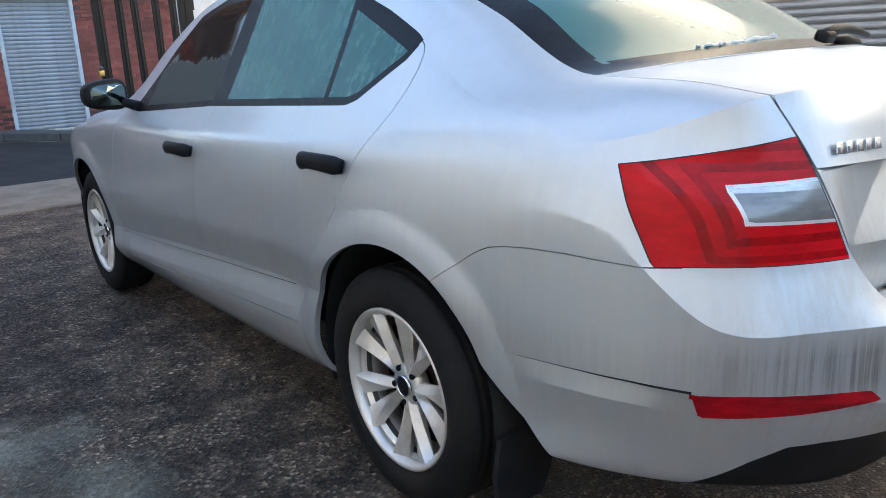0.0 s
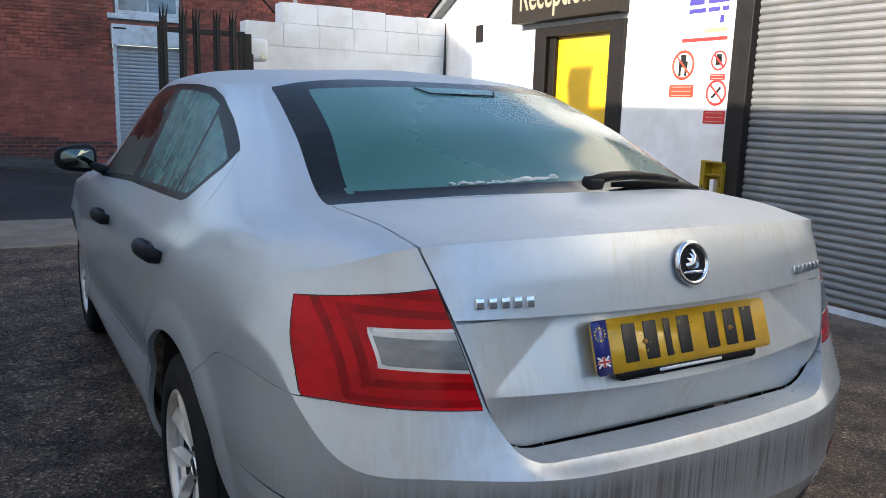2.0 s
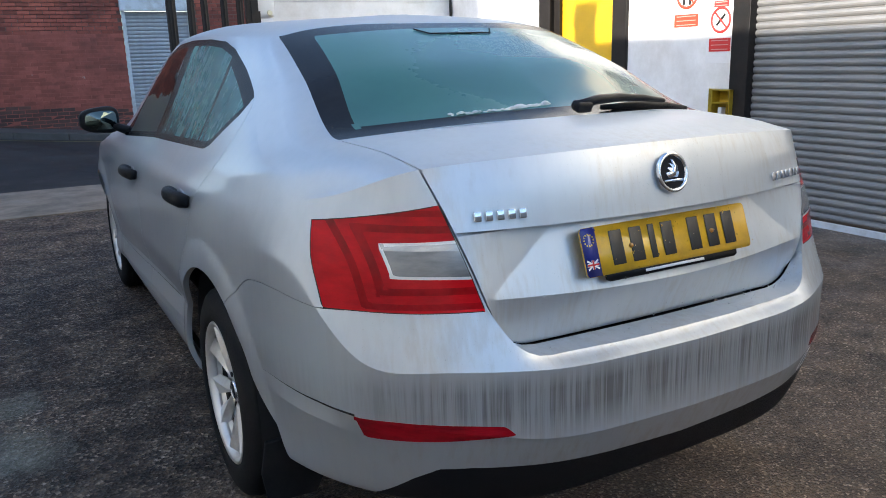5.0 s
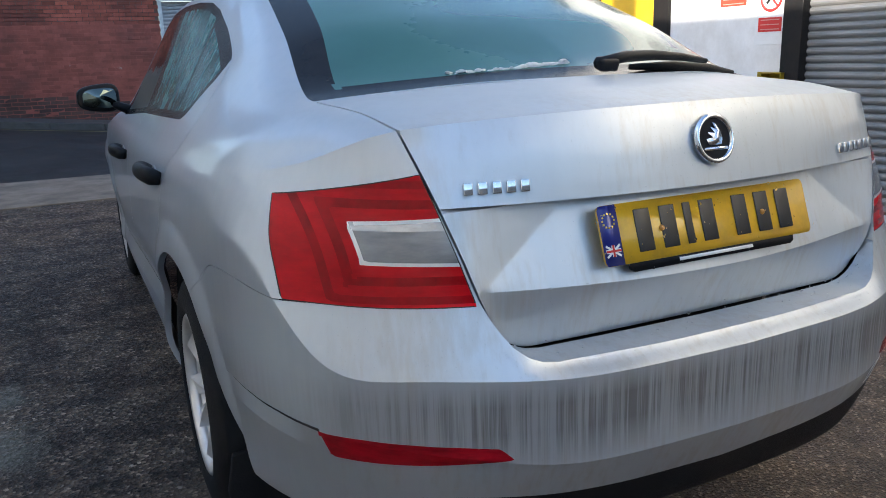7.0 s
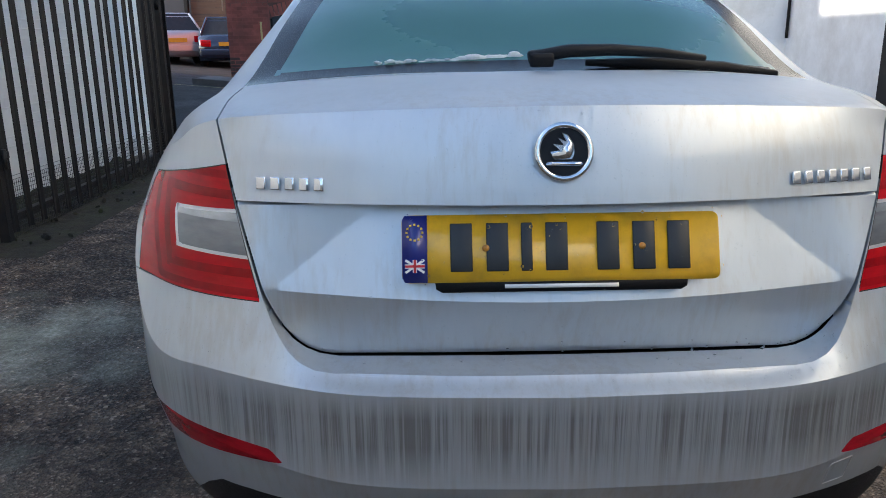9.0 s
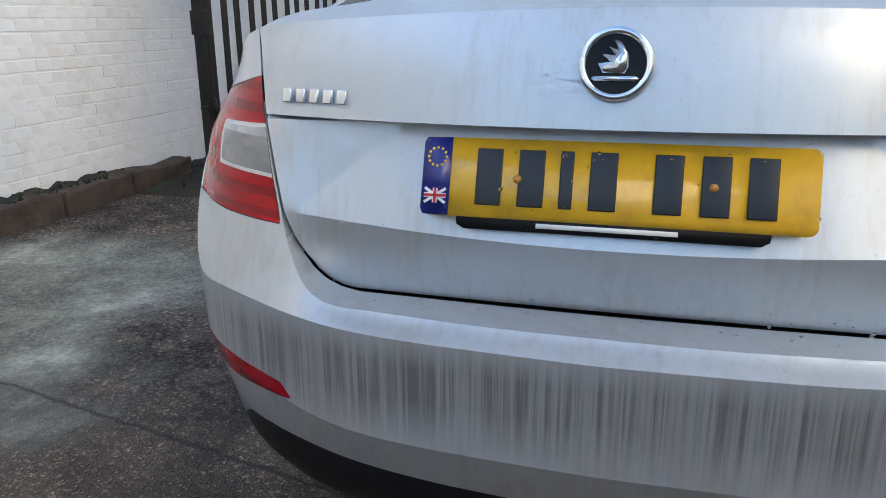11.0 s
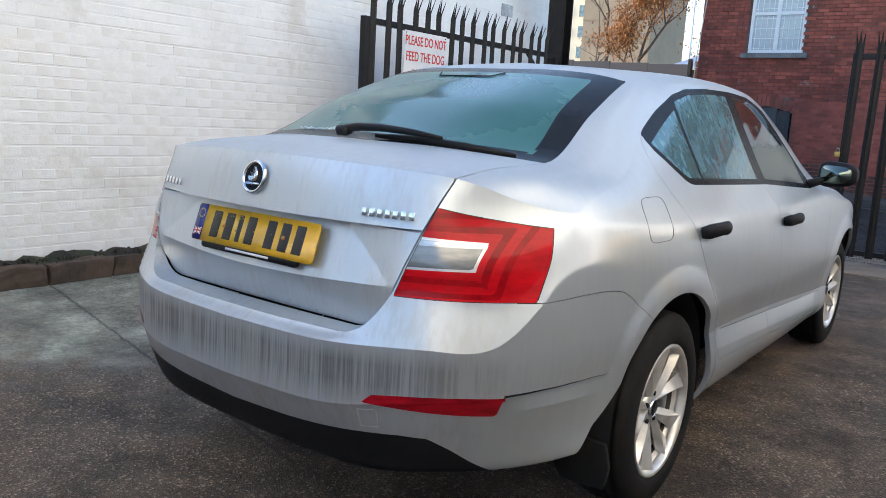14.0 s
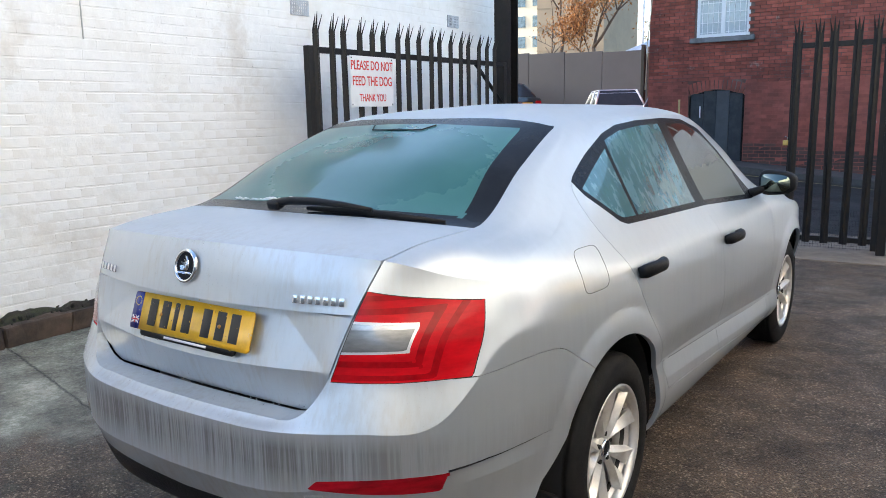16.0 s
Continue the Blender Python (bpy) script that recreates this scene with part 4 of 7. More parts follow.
# luggage wall behind the boot lid
part("rear_panel", boxed((-.5, .17, .66), (.5, .2, 1.08), .01), DARK_GAP, CAR)


def build_wheel():
    """One wheel, its outer face to +x, with tyre, spokes, cap, bolts and brake disc."""
    lip = lathe([(.062, .203), (.078, .204), (.092, .210), (.098, .218), (.094, .224), (.078, .221), (.062, .203)], 64)
    wheel = new("wheel", mesh_of("wheel", lip, ALLOY))
    # the barrel's dark colour carries the shade between the spokes
    barrel = lathe([(.064, .204), (-.06, .192), (-.085, .205), (-.09, .2), (-.06, .18), (.05, .192), (.064, .202)], 64)
    part("barrel", barrel, surface("dusty_barrel", (.05, .047, .043), .6, .3, vary=.25, scale=9), wheel)
    side = [(.082, .219), (.098, .228), (.103, .243), (.1035, .262), (.098, .285), (.088, .303), (.078, .311)]
    tread = [(.066, .3145), (.061, .308), (.056, .3155), (.034, .316), (.030, .308), (.025, .316), (-.002, .316), (-.006, .308), (-.011, .316)]
    half = side + tread
    half = [(a, .219 + (r - .219) * 1.122) for a, r in half]
    side = half[:len(side)]
    prof = half + [(-s, r) for s, r in reversed(side)] + [(-.08, .205), (.08, .21), (.082, .219)]
    part("tyre", lathe(prof, 96), RUBBER, wheel)
    blocks = bmesh.new()
    for k in range(72):
        for s, w in ((.045, .017), (-.045, .017)):
            add_box(blocks, (s - w / 2, -.0085, .314), (s + w / 2, .0085, .3282), 0, Matrix.Rotation(2 * math.pi * k / 72, 4, "X") @ Matrix.Rotation(.25 if s > 0 else -.25, 4, "Z"))
    tagged(part("tread", blocks, RUBBER, wheel, smooth=False), kind="stuff")
    part("rim_dish", lathe([(.064, .2035), (.058, .199), (.03, .1935), (-.01, .188), (-.012, .184), (.03, .189), (.058, .195), (.066, .2035)], 64), ALLOY, wheel)
    for k in range(10):
        # a twisted blade: its ridge crosses over from one edge to the other
        turn = 1 if k % 2 else -1
        bm = bmesh.new()
        rows = []
        for t in np.linspace(0, 1, 9):
            r = .040 + .171 * t
            w = .0120 + .0215 * t ** .95
            out = .058 + .029 * t ** .8
            ridge = turn * w * (-.75 + 1.5 * t ** .8)
            low_edge, high_edge = (.024 - .010 * t, .012 + .016 * t)
            rows.append([bm.verts.new((out + dx, dy, r)) for dx, dy in ((-.034, -.8 * w), (-(low_edge if turn > 0 else high_edge), -w), (0, ridge - .0012), (0, ridge + .0012), (-(high_edge if turn > 0 else low_edge), w), (-.034, .8 * w))])
        for a, b in zip(rows, rows[1:]):
            for i in range(6):
                bm.faces.new((a[i], a[(i + 1) % 6], b[(i + 1) % 6], b[i]))
        bm.faces.new(rows[0]), bm.faces.new(rows[-1][::-1])
        bmesh.ops.recalc_face_normals(bm, faces=bm.faces)
        for e in bm.edges:
            if len(e.link_faces) == 2 and e.calc_face_angle(0) > radians(22):
                e.smooth = False
        part("spoke", moved(bm, Matrix.Rotation(2 * math.pi * (k + .5) / 10 + (.055 if k % 2 else -.055), 4, "X")), ALLOY, wheel)
    part("hub", lathe([(.02, 0), (.02, .062), (.046, .06), (.056, .052), (.058, .034), (.058, 0)], 40), ALLOY, wheel)
    part("hub_cap", lathe([(.055, .03), (.063, .029), (.065, .024), (.066, 0)], 32), BLACK_GLOSS, wheel, "black domed hub cap")
    part("cap_ring", lathe([(.06, .031), (.066, .030), (.067, .027), (.062, .026)], 32), CHROME, wheel)
    for k in range(5):
        a = 2 * math.pi * k / 5
        part("wheel_bolt", moved(lathe([(.05, .0), (.05, .009), (.062, .008), (.062, .0)], 10), Matrix.Translation((0, .05 * math.cos(a), .05 * math.sin(a)))), DARK_GAP, wheel)
    part("brake_disc", lathe([(-.012, .05), (-.012, .135), (.002, .135), (.002, .05)], 40), surface("brake_steel", (.12, .105, .095), .45, .7, vary=.2), wheel)
    part("back_plate", lathe([(-.04, .0), (-.04, .185), (-.05, .185), (-.05, 0)], 32), DARK_GAP, wheel)
    return wheel


WHEEL = build_wheel()
WHEEL.parent = CAR
WHEEL.matrix_basis = pose(.772, 1.055, .328, 12)
for x, y, rx, rz in ((.772, 3.775, 40, 0), (-.772, 1.055, 25, 180), (-.772, 3.775, 58, 180)):
    copy_thing(WHEEL, pose(x, y, .328, rx if rz == 0 else -rx, 0, rz))

for s in (1, -1):
    # wheel houses and mud flaps
    for y in (1.045, 3.77):
        bm = bmesh.new()
        rows = [[bm.verts.new((s * x, y + .372 * math.cos(a), .37 + .372 * math.sin(a))) for a in np.linspace(-.35, math.pi + .35, 30)] for x in (.45, .855)]
        for i in range(29):
            bm.faces.new((rows[0][i], rows[0][i + 1], rows[1][i + 1], rows[1][i]))
        bm.faces.new(rows[0])
        part("wheel_house", bm, DARK_GAP, CAR)
    part("mud_flap", prism([(.66, .34), (.85, .33), (.868, .26), (.855, .19), (.72, .185), (.69, .22)] if s > 0 else [(-.66, .34), (-.85, .33), (-.868, .24), (-.855, .15), (-.72, .145), (-.69, .2)], .655, .672, "y", .004), RUBBER, CAR)
    # door handles in their shallow bowls
    for y0, y1, z in ((1.196, 1.384, .910), (2.216, 2.408, .876)):
        doors = [o for o in CAR.children if o.name.startswith("rear_door" if y0 < 2 else "front_door") and "window" not in o.name and o.data.vertices[0].co.x * s > 0]
        pts, rad = [], []
        for t in np.linspace(0, 1, 13):
            p, n = flank(y0 + (y1 - y0) * t, z + .004 * math.sin(math.pi * t))
            lift = .004 + .042 * math.sin(math.pi * min(1, max(0, t))) ** .55
            q = p + n * lift
            pts.append((q.x * s, q.y, q.z))
            rad.append(.0185 - .002 * math.sin(math.pi * t) - .005 * (t in (0, 1)))
        part("door_handle", tube(pts, rad, 12, flat=1.4), BLACK_PLASTIC, doors[0], "black plastic handle")
        p, n = flank((y0 + y1) / 2 - .01, z - .006)
        bowl = lathe([(.0015, .0), (.0015, .8), (.004, .95), (.0, 1.0)], 32)
        part("handle_bowl", moved(bowl, Matrix.Translation((p.x * s, p.y, p.z)) @ Matrix.Diagonal((s, .062, .034, 1))), PAINT, doors[0])
    # door mirror
    house = bmesh.new()
    bmesh.ops.create_uvsphere(house, u_segments=32, v_segments=20, radius=1)
    for v in house.verts:
        c = v.co
        e = [math.copysign(abs(a) ** .62, a) for a in c]
        y = e[1] * (.075 if e[1] > 0 else .030)
        v.co = Vector((e[0] * .094, y, e[2] * .064 * (1 - .16 * e[0])))
    m = Matrix.Translation((s * .935, 3.05, 1.062)) @ Matrix.Rotation(-s * .12, 4, "Z") @ Matrix.Diagonal((s, 1, 1, 1))
    mirror = part("door_mirror", moved(house, m), BLACK_PLASTIC, CAR)
    outline = [(.074 * math.copysign(abs(math.cos(a)) ** .55, math.cos(a)), .045 * math.copysign(abs(math.sin(a)) ** .55, math.sin(a)) * (1 - .16 * math.cos(a))) for a in np.linspace(0, 2 * math.pi, 40, endpoint=False)]
    part("mirror_glass", moved(prism(outline, -.0335, -.031, "y"), m), MIRROR, mirror)
    part("mirror_arm", tube([(s * .80, 3.03, 1.0), (s * .83, 3.03, 1.012), (s * .87, 3.045, 1.03)], [.034, .030, .026], 12, flat=.75), BLACK_PLASTIC, mirror)

# rear wiper
WIPER = part("rear_wiper", moved(merge(boxed((-.024, -.016, -.012), (.024, .018, .016), .008)), pose(.004, .405, 1.180, 20)), BLACK_PLASTIC, CAR)
part("wiper_arm", tube([(-.02, .405, 1.184), (.06, .412, 1.196), (.15, .425, 1.197), (.25, .44, 1.190), (.345, .458, 1.178)], [.015, .016, .0145, .012, .008], 12, flat=.8), BLACK_PLASTIC, WIPER)
part("wiper_blade", tube([(.10, .445, 1.172), (.25, .468, 1.168), (.40, .505, 1.157), (.54, .555, 1.141)], [.004, .008, .008, .004], 8, flat=1.6), BLACK_PLASTIC, WIPER)
# outline of the high brake lamp on the rear window
pts = []
for x, z in ((-.145, 1.408), (-.115, 1.392), (.115, 1.392), (.145, 1.408)):
    p, n, *_ = skin_tree.ray_cast(Vector((abs(x), -3, z)), Vector((0, 1, 0)))
    pts.append((x, p.y - .004, p.z + .002))
part("brake_lamp_outline", tube(pts, .0025, 6), DARK_GAP, CAR)

# badges: plain chrome shapes
for x0, x1, n, z in ((-.512, -.388, 5, .993), (.375, .530, 7, .993)):
    pitch = (x1 - x0) / n
    for k in range(n):
        x = x0 + pitch * (k + .5)
        y = .0618 + .25 * x * x - .003
        block = boxed((-pitch * .33, -.0025, -.0105), (pitch * .33, .003, .0105), .0015)
        part("badge_bar", moved(block, Matrix.Translation((x, y, z)) @ Matrix.Rotation(math.atan(.5 * x), 4, "Z") @ Matrix.Rotation(radians(-12), 4, "X")), CHROME, BOOT, "plain chrome badge shape")
tilt = Matrix.Translation((-.005, .0685, 1.045)) @ Matrix.Rotation(radians(-13.5), 4, "X")
ring_bm = moved(lathe([(.0, .037), (.006, .038), (.009, .0425), (.006, .047), (.0, .048)], 56), Matrix.Rotation(radians(-90), 4, "Z"))
BADGE = part("round_badge", moved(ring_bm, tilt), CHROME, BOOT, "round black and chrome badge")
part("badge_disc", moved(moved(lathe([(.003, 0), (.003, .0385)], 48), Matrix.Rotation(radians(-90), 4, "Z")), tilt), BLACK_GLOSS, BADGE)
for outline in ([(-.016, -.012), (.012, -.012), (.016, -.004), (.015, .012), (.006, .027), (-.004, .030), (.004, .016), (-.010, .022), (.0, .010), (-.018, .012), (-.006, .002), (-.022, .0)],
                [(-.026, -.016), (.026, -.016), (.030, -.019), (.026, -.022), (-.026, -.022), (-.030, -.019)]):
    part("badge_shape", moved(prism(outline, -.0062, -.002, "y"), tilt), CHROME, BADGE)

# number plate, its characters as plain bars
PLATE_M = Matrix.Translation((-.006, .0665, .889)) @ Matrix.Rotation(math.atan2(-.036, .103), 4, "X")


def rounded(w, h, r, n=5):
    return [(sx * (w - r) + r * math.cos(a), sz * (h - r) + r * math.sin(a)) for sx, sz, a0 in ((1, 1, 0), (-1, 1, 90), (-1, -1, 180), (1, -1, 270)) for a in [radians(a0 + 90 * k / n) for k in range(n + 1)]]


PLATE = part("number_plate", moved(prism(rounded(.26, .0555, .012), -.0045, .0, "y"), PLATE_M), surface("yellow_plate", (.68, .40, .022), .28, vary=.05, scale=12, stain=(.52, .31, .03), stain_scale=18, coat=.5), BOOT, "yellow plate with plain black bars")
part("plate_holder", moved(prism([(-.207, -.05), (.207, -.05), (.205, -.066), (.195, -.0715), (-.195, -.0715), (-.205, -.066)], -.004, .004, "y"), PLATE_M), BLACK_PLASTIC, PLATE)
part("holder_bar", moved(boxed((-.093, -.0048, -.066), (.093, -.0042, -.0595)), PLATE_M), surface("white_print", (.75, .75, .75), .5), PLATE)
INK = surface("black_print", (.012, .012, .012), .35)
for x in (-.163, -.104, -.056, -.007, .077, .136, .193):
    w = .009 if x == -.056 else .018
    part("character_bar", moved(boxed((x - w, -.0062, -.038), (x + w, -.0044, .041), .0015), PLATE_M), INK, PLATE)
BLUE = surface("blue_strip", (.012, .022, .20), .3, vary=.05, coat=.4)
part("blue_strip", moved(prism([(-.2595, -.047), (-.2555, -.0545), (-.2185, -.0552), (-.2185, .0552), (-.2555, .0545), (-.2595, .047)], -.0052, -.0046, "y"), PLATE_M), BLUE, PLATE)
STAR = surface("yellow_print", (.75, .55, .05), .4)
for k in range(12):
    a = math.pi * k / 6
    part("star_dot", moved(boxed((-.0017, -.0058, -.0017), (.0017, -.0053, .0017)), PLATE_M @ Matrix.Translation((-.239 + .013 * math.cos(a), 0, .027 + .013 * math.sin(a)))), STAR, PLATE)
WHITE_PRINT = surface("white_flag_print", (.72, .72, .72), .4)
RED_PRINT = surface("red_print", (.55, .015, .02), .4)
flag = PLATE_M @ Matrix.Translation((-.239, -.0052, -.028))
bm = bmesh.new()
for a in (34, -34):
    add_box(bm, (-.0185, -.0008, -.002), (.0185, -.0003, .002), 0, Matrix.Rotation(radians(a), 4, "Y"))
add_box(bm, (-.016, -.001, -.0035), (.016, -.0003, .0035))
add_box(bm, (-.0035, -.001, -.0105), (.0035, -.0003, .0105))
part("flag_white", moved(bm, flag), WHITE_PRINT, PLATE, smooth=False)
bm = bmesh.new()
add_box(bm, (-.016, -.0016, -.002), (.016, -.001, .002))
add_box(bm, (-.002, -.0016, -.0105), (.002, -.001, .0105))
part("flag_red", moved(bm, flag), RED_PRINT, PLATE, smooth=False)
for x in (-.128, .128):
    part("plate_screw", moved(moved(lathe([(0, .006), (.003, .005), (.004, 0)], 14), Matrix.Rotation(radians(-90), 4, "Z")), PLATE_M @ Matrix.Translation((x + .005, -.006, .0))), surface("brass_screw", (.45, .2, .03), .35, vary=.1), PLATE)


def line_on(points, width, name, host, material=DARK_GAP):
    """A fine joint drawn along places of the skin."""
    part(name, tube(points, width, 5, closed=True), material, host)


# dark tapered strip painting the shadow gap from the reflector to the wheel arch
for s in (1, -1):
    pts, rad = [], []
    for t in np.linspace(0, 1, 16):
        y = .234 + .40 * t
        p, n = flank(y, steps(BUMPER_LINE, y))
        pts.append((p.x * s - s * .0015, p.y, p.z - .001))
        rad.append(.0032 * (1 - t) + .0004)
    part("bumper_shut_line", tube(pts, rad, 5), DARK_GAP, CAR)

# fine dark strip painting the shade of the crease along the doors
for s in (1, -1):
    pts, rad = [], []
    for t in np.linspace(0, 1, 30):
        y = 1.53 + 1.62 * t
        p, n = flank(y, .523 - .0625 * (y - 1.53))
        pts.append((p.x * s - s * .0006, p.y, p.z))
        rad.append(.0013 * (1 - .5 * t))
    part("door_crease_line", tube(pts, rad, 5), DARK_GAP, CAR)

# fuel flap on the right flank, towing-eye cover on the bumper
pts = []
for a in np.linspace(0, 2 * math.pi, 48, endpoint=False):
    ca, sa = math.cos(a), math.sin(a)
    y = .914 + .080 * math.copysign(abs(ca) ** .4, ca) + .010 * math.copysign(abs(sa) ** .4, sa)
    z = .970 + .064 * math.copysign(abs(sa) ** .4, sa)
    p, n = flank(y, z)
    pts.append(tuple(p + n * .0004))
line_on(pts, .0008, "fuel_flap_joint", CAR)
pts = []
for x, z in ((.462, .510), (.508, .514), (.505, .464), (.460, .459)):
    p, n = rear(x, z)
    pts.append(tuple(p + n * .0003))
line_on([tuple(Vector(pts[i]).lerp(Vector(pts[(i + 1) % 4]), t)) for i in range(4) for t in (0, .33, .66)], .001, "towing_cover_joint", CAR, CHROME_SOFT)

# cabin, dim behind the misted glass
def seat_back(w, h, d):
    bm = boxed((-w / 2, -d / 2, 0), (w / 2, d / 2, h), .05)
    return bm


for x in (-.36, .36):
    seat = part("front_seat", moved(seat_back(.50, .62, .14), pose(x, 2.25, .52, 12)), SEAT, CAR)
    part("headrest", moved(boxed((-.13, -.05, 0), (.13, .05, .17), .04), pose(x, 2.08, 1.16, 8)), SEAT, seat)
bench = part("rear_bench", moved(seat_back(1.22, .52, .14), pose(0, 1.42, .55, 18)), SEAT, CAR)
for x in (-.4, .4):
    part("headrest", moved(boxed((-.13, -.045, 0), (.13, .045, .13), .04), pose(x, 1.26, 1.06, 10)), SEAT, bench)
part("parcel_shelf", boxed((-.58, .55, 1.0), (.58, 1.3, 1.03), .01), SEAT, CAR)
part("dashboard", boxed((-.70, 3.0, .72), (.70, 3.5, .97), .06), BLACK_PLASTIC, CAR)
part("steering_wheel", moved(tube([(.185 * math.cos(a), .185 * math.sin(a), 0) for a in np.linspace(0, 2 * math.pi, 32, endpoint=False)], .016, 8, True), pose(.37, 2.86, .93, 65)), BLACK_PLASTIC, CAR)


# dew standing on the boot lid and on the bumper's ledge
def dew_drops(count=1500, seed=17):
    """Small flattened beads of water scattered over the tail's painted panels."""
    rnd = random.Random(seed)
    lid = BVHTree.FromPolygons([v.co.copy() for v in BOOT.data.vertices], [tuple(f.vertices) for f in BOOT.data.polygons])
    verts, faces = [], []
    for k in range(count):
        kind = k % 10
        if kind < 3:        # hanging round the badge and on the lip
            start, way = Vector((rnd.gauss(0, .11), -1, rnd.uniform(1.0, 1.115))), Vector((0, 1, 0))
        elif kind < 5:      # over the lid's face
            start, way = Vector((rnd.uniform(-.52, .52), -1, rnd.uniform(.72, 1.11))), Vector((0, 1, 0))
        elif kind < 8:      # along the bumper's ledge
            start, way = Vector((rnd.uniform(-.5, .5), rnd.uniform(-.02, .05), 1.0)), Vector((0, 0, -1))
        else:               # bumper's shoulders
            start, way = Vector((rnd.choice((-1, 1)) * rnd.uniform(.5, .74), -1, rnd.uniform(.69, .79))), Vector((0, 1, 0))
        if kind < 5:
            p, n, *_ = lid.ray_cast(start, way)
        else:
            s = -1 if start.x < 0 else 1
            p, n, *_ = skin_tree.ray_cast(Vector((abs(start.x), start.y, start.z)), way)
            if p is not None:
                p, n = Vector((p.x * s, p.y, p.z)), Vector((n.x * s, n.y, n.z))
        if p is None:
            continue
        if n.dot(way) > 0:
            n = -n
        r = rnd.uniform(.0009, .0022) * (1.35 if 5 <= kind < 8 else 1)
        p = p + Vector((CAR.location.x, 0, 0))
        m = n.to_track_quat("Z", "Y").to_matrix()
        base = len(verts)
        for rad, h in ((1, 0), (.82, .34), (.45, .56)):
            for a in range(8):
                c = 2 * math.pi * a / 8
                verts.append(p + m @ Vector((r * rad * math.cos(c), r * rad * math.sin(c), r * h)))
        verts.append(p + m @ Vector((0, 0, r * .64)))
        for g in range(2):
            for a in range(8):
                faces.append((base + 8 * g + a, base + 8 * g + (a + 1) % 8, base + 8 * g + 8 + (a + 1) % 8, base + 8 * g + 8 + a))
        faces += [(base + 16 + a, base + 16 + (a + 1) % 8, base + 24) for a in range(8)]
    me = bpy.data.meshes.new("dew_drops")
    me.from_pydata(verts, [], faces)
    me.materials.append(WATER)
    for f in me.polygons:
        f.use_smooth = True
    return tagged(new("dew_drops", me), "clear beads of dew on the silver boot lid", "water drops", kind="stuff")


WATER = surface("clear_water", (.93, .95, .96), .03, vary=.01, trans=1.0)
WATER.node_tree.nodes["Principled BSDF"].inputs["IOR"].default_value = 1.33
dew_drops()


# ---------------------------------------------------------------- ground, road, pavement
def rise(x, y):
    """The lane beyond the gate climbs towards the west."""
    k = min(1, max(0, (y - 7.6) / 6))
    return k * k * (3 - 2 * k) * -.09 * (max(-14, min(14, x)) + .3)


def sheet(xs, ys, lift=0.0, thick=0.0):
    """A sheet that follows the lie of the land."""
    nx, ny = len(xs), len(ys)
    pts = [(x, y, rise(x, y) + lift) for y in ys for x in xs]
    faces = [(j * nx + i, j * nx + i + 1, (j + 1) * nx + i + 1, (j + 1) * nx + i) for j in range(ny - 1) for i in range(nx - 1)]
    bm = grid_mesh(pts, faces)
    if thick:
        rim = [e for e in bm.edges if len(e.link_faces) == 1]
        out = bmesh.ops.extrude_edge_only(bm, edges=rim)
        for g in out["geom"]:
            if isinstance(g, bmesh.types.BMVert):
                g.co.z -= thick
    bmesh.ops.recalc_face_normals(bm, faces=bm.faces)
    if sum(f.normal.z for f in bm.faces) < 0:
        bmesh.ops.reverse_faces(bm, faces=bm.faces)
    return bm


def structure(name, bm, material, label, category, smooth=False):
    return tagged(new(name, mesh_of(name, bm, material, smooth)), label, category, kind="structure")


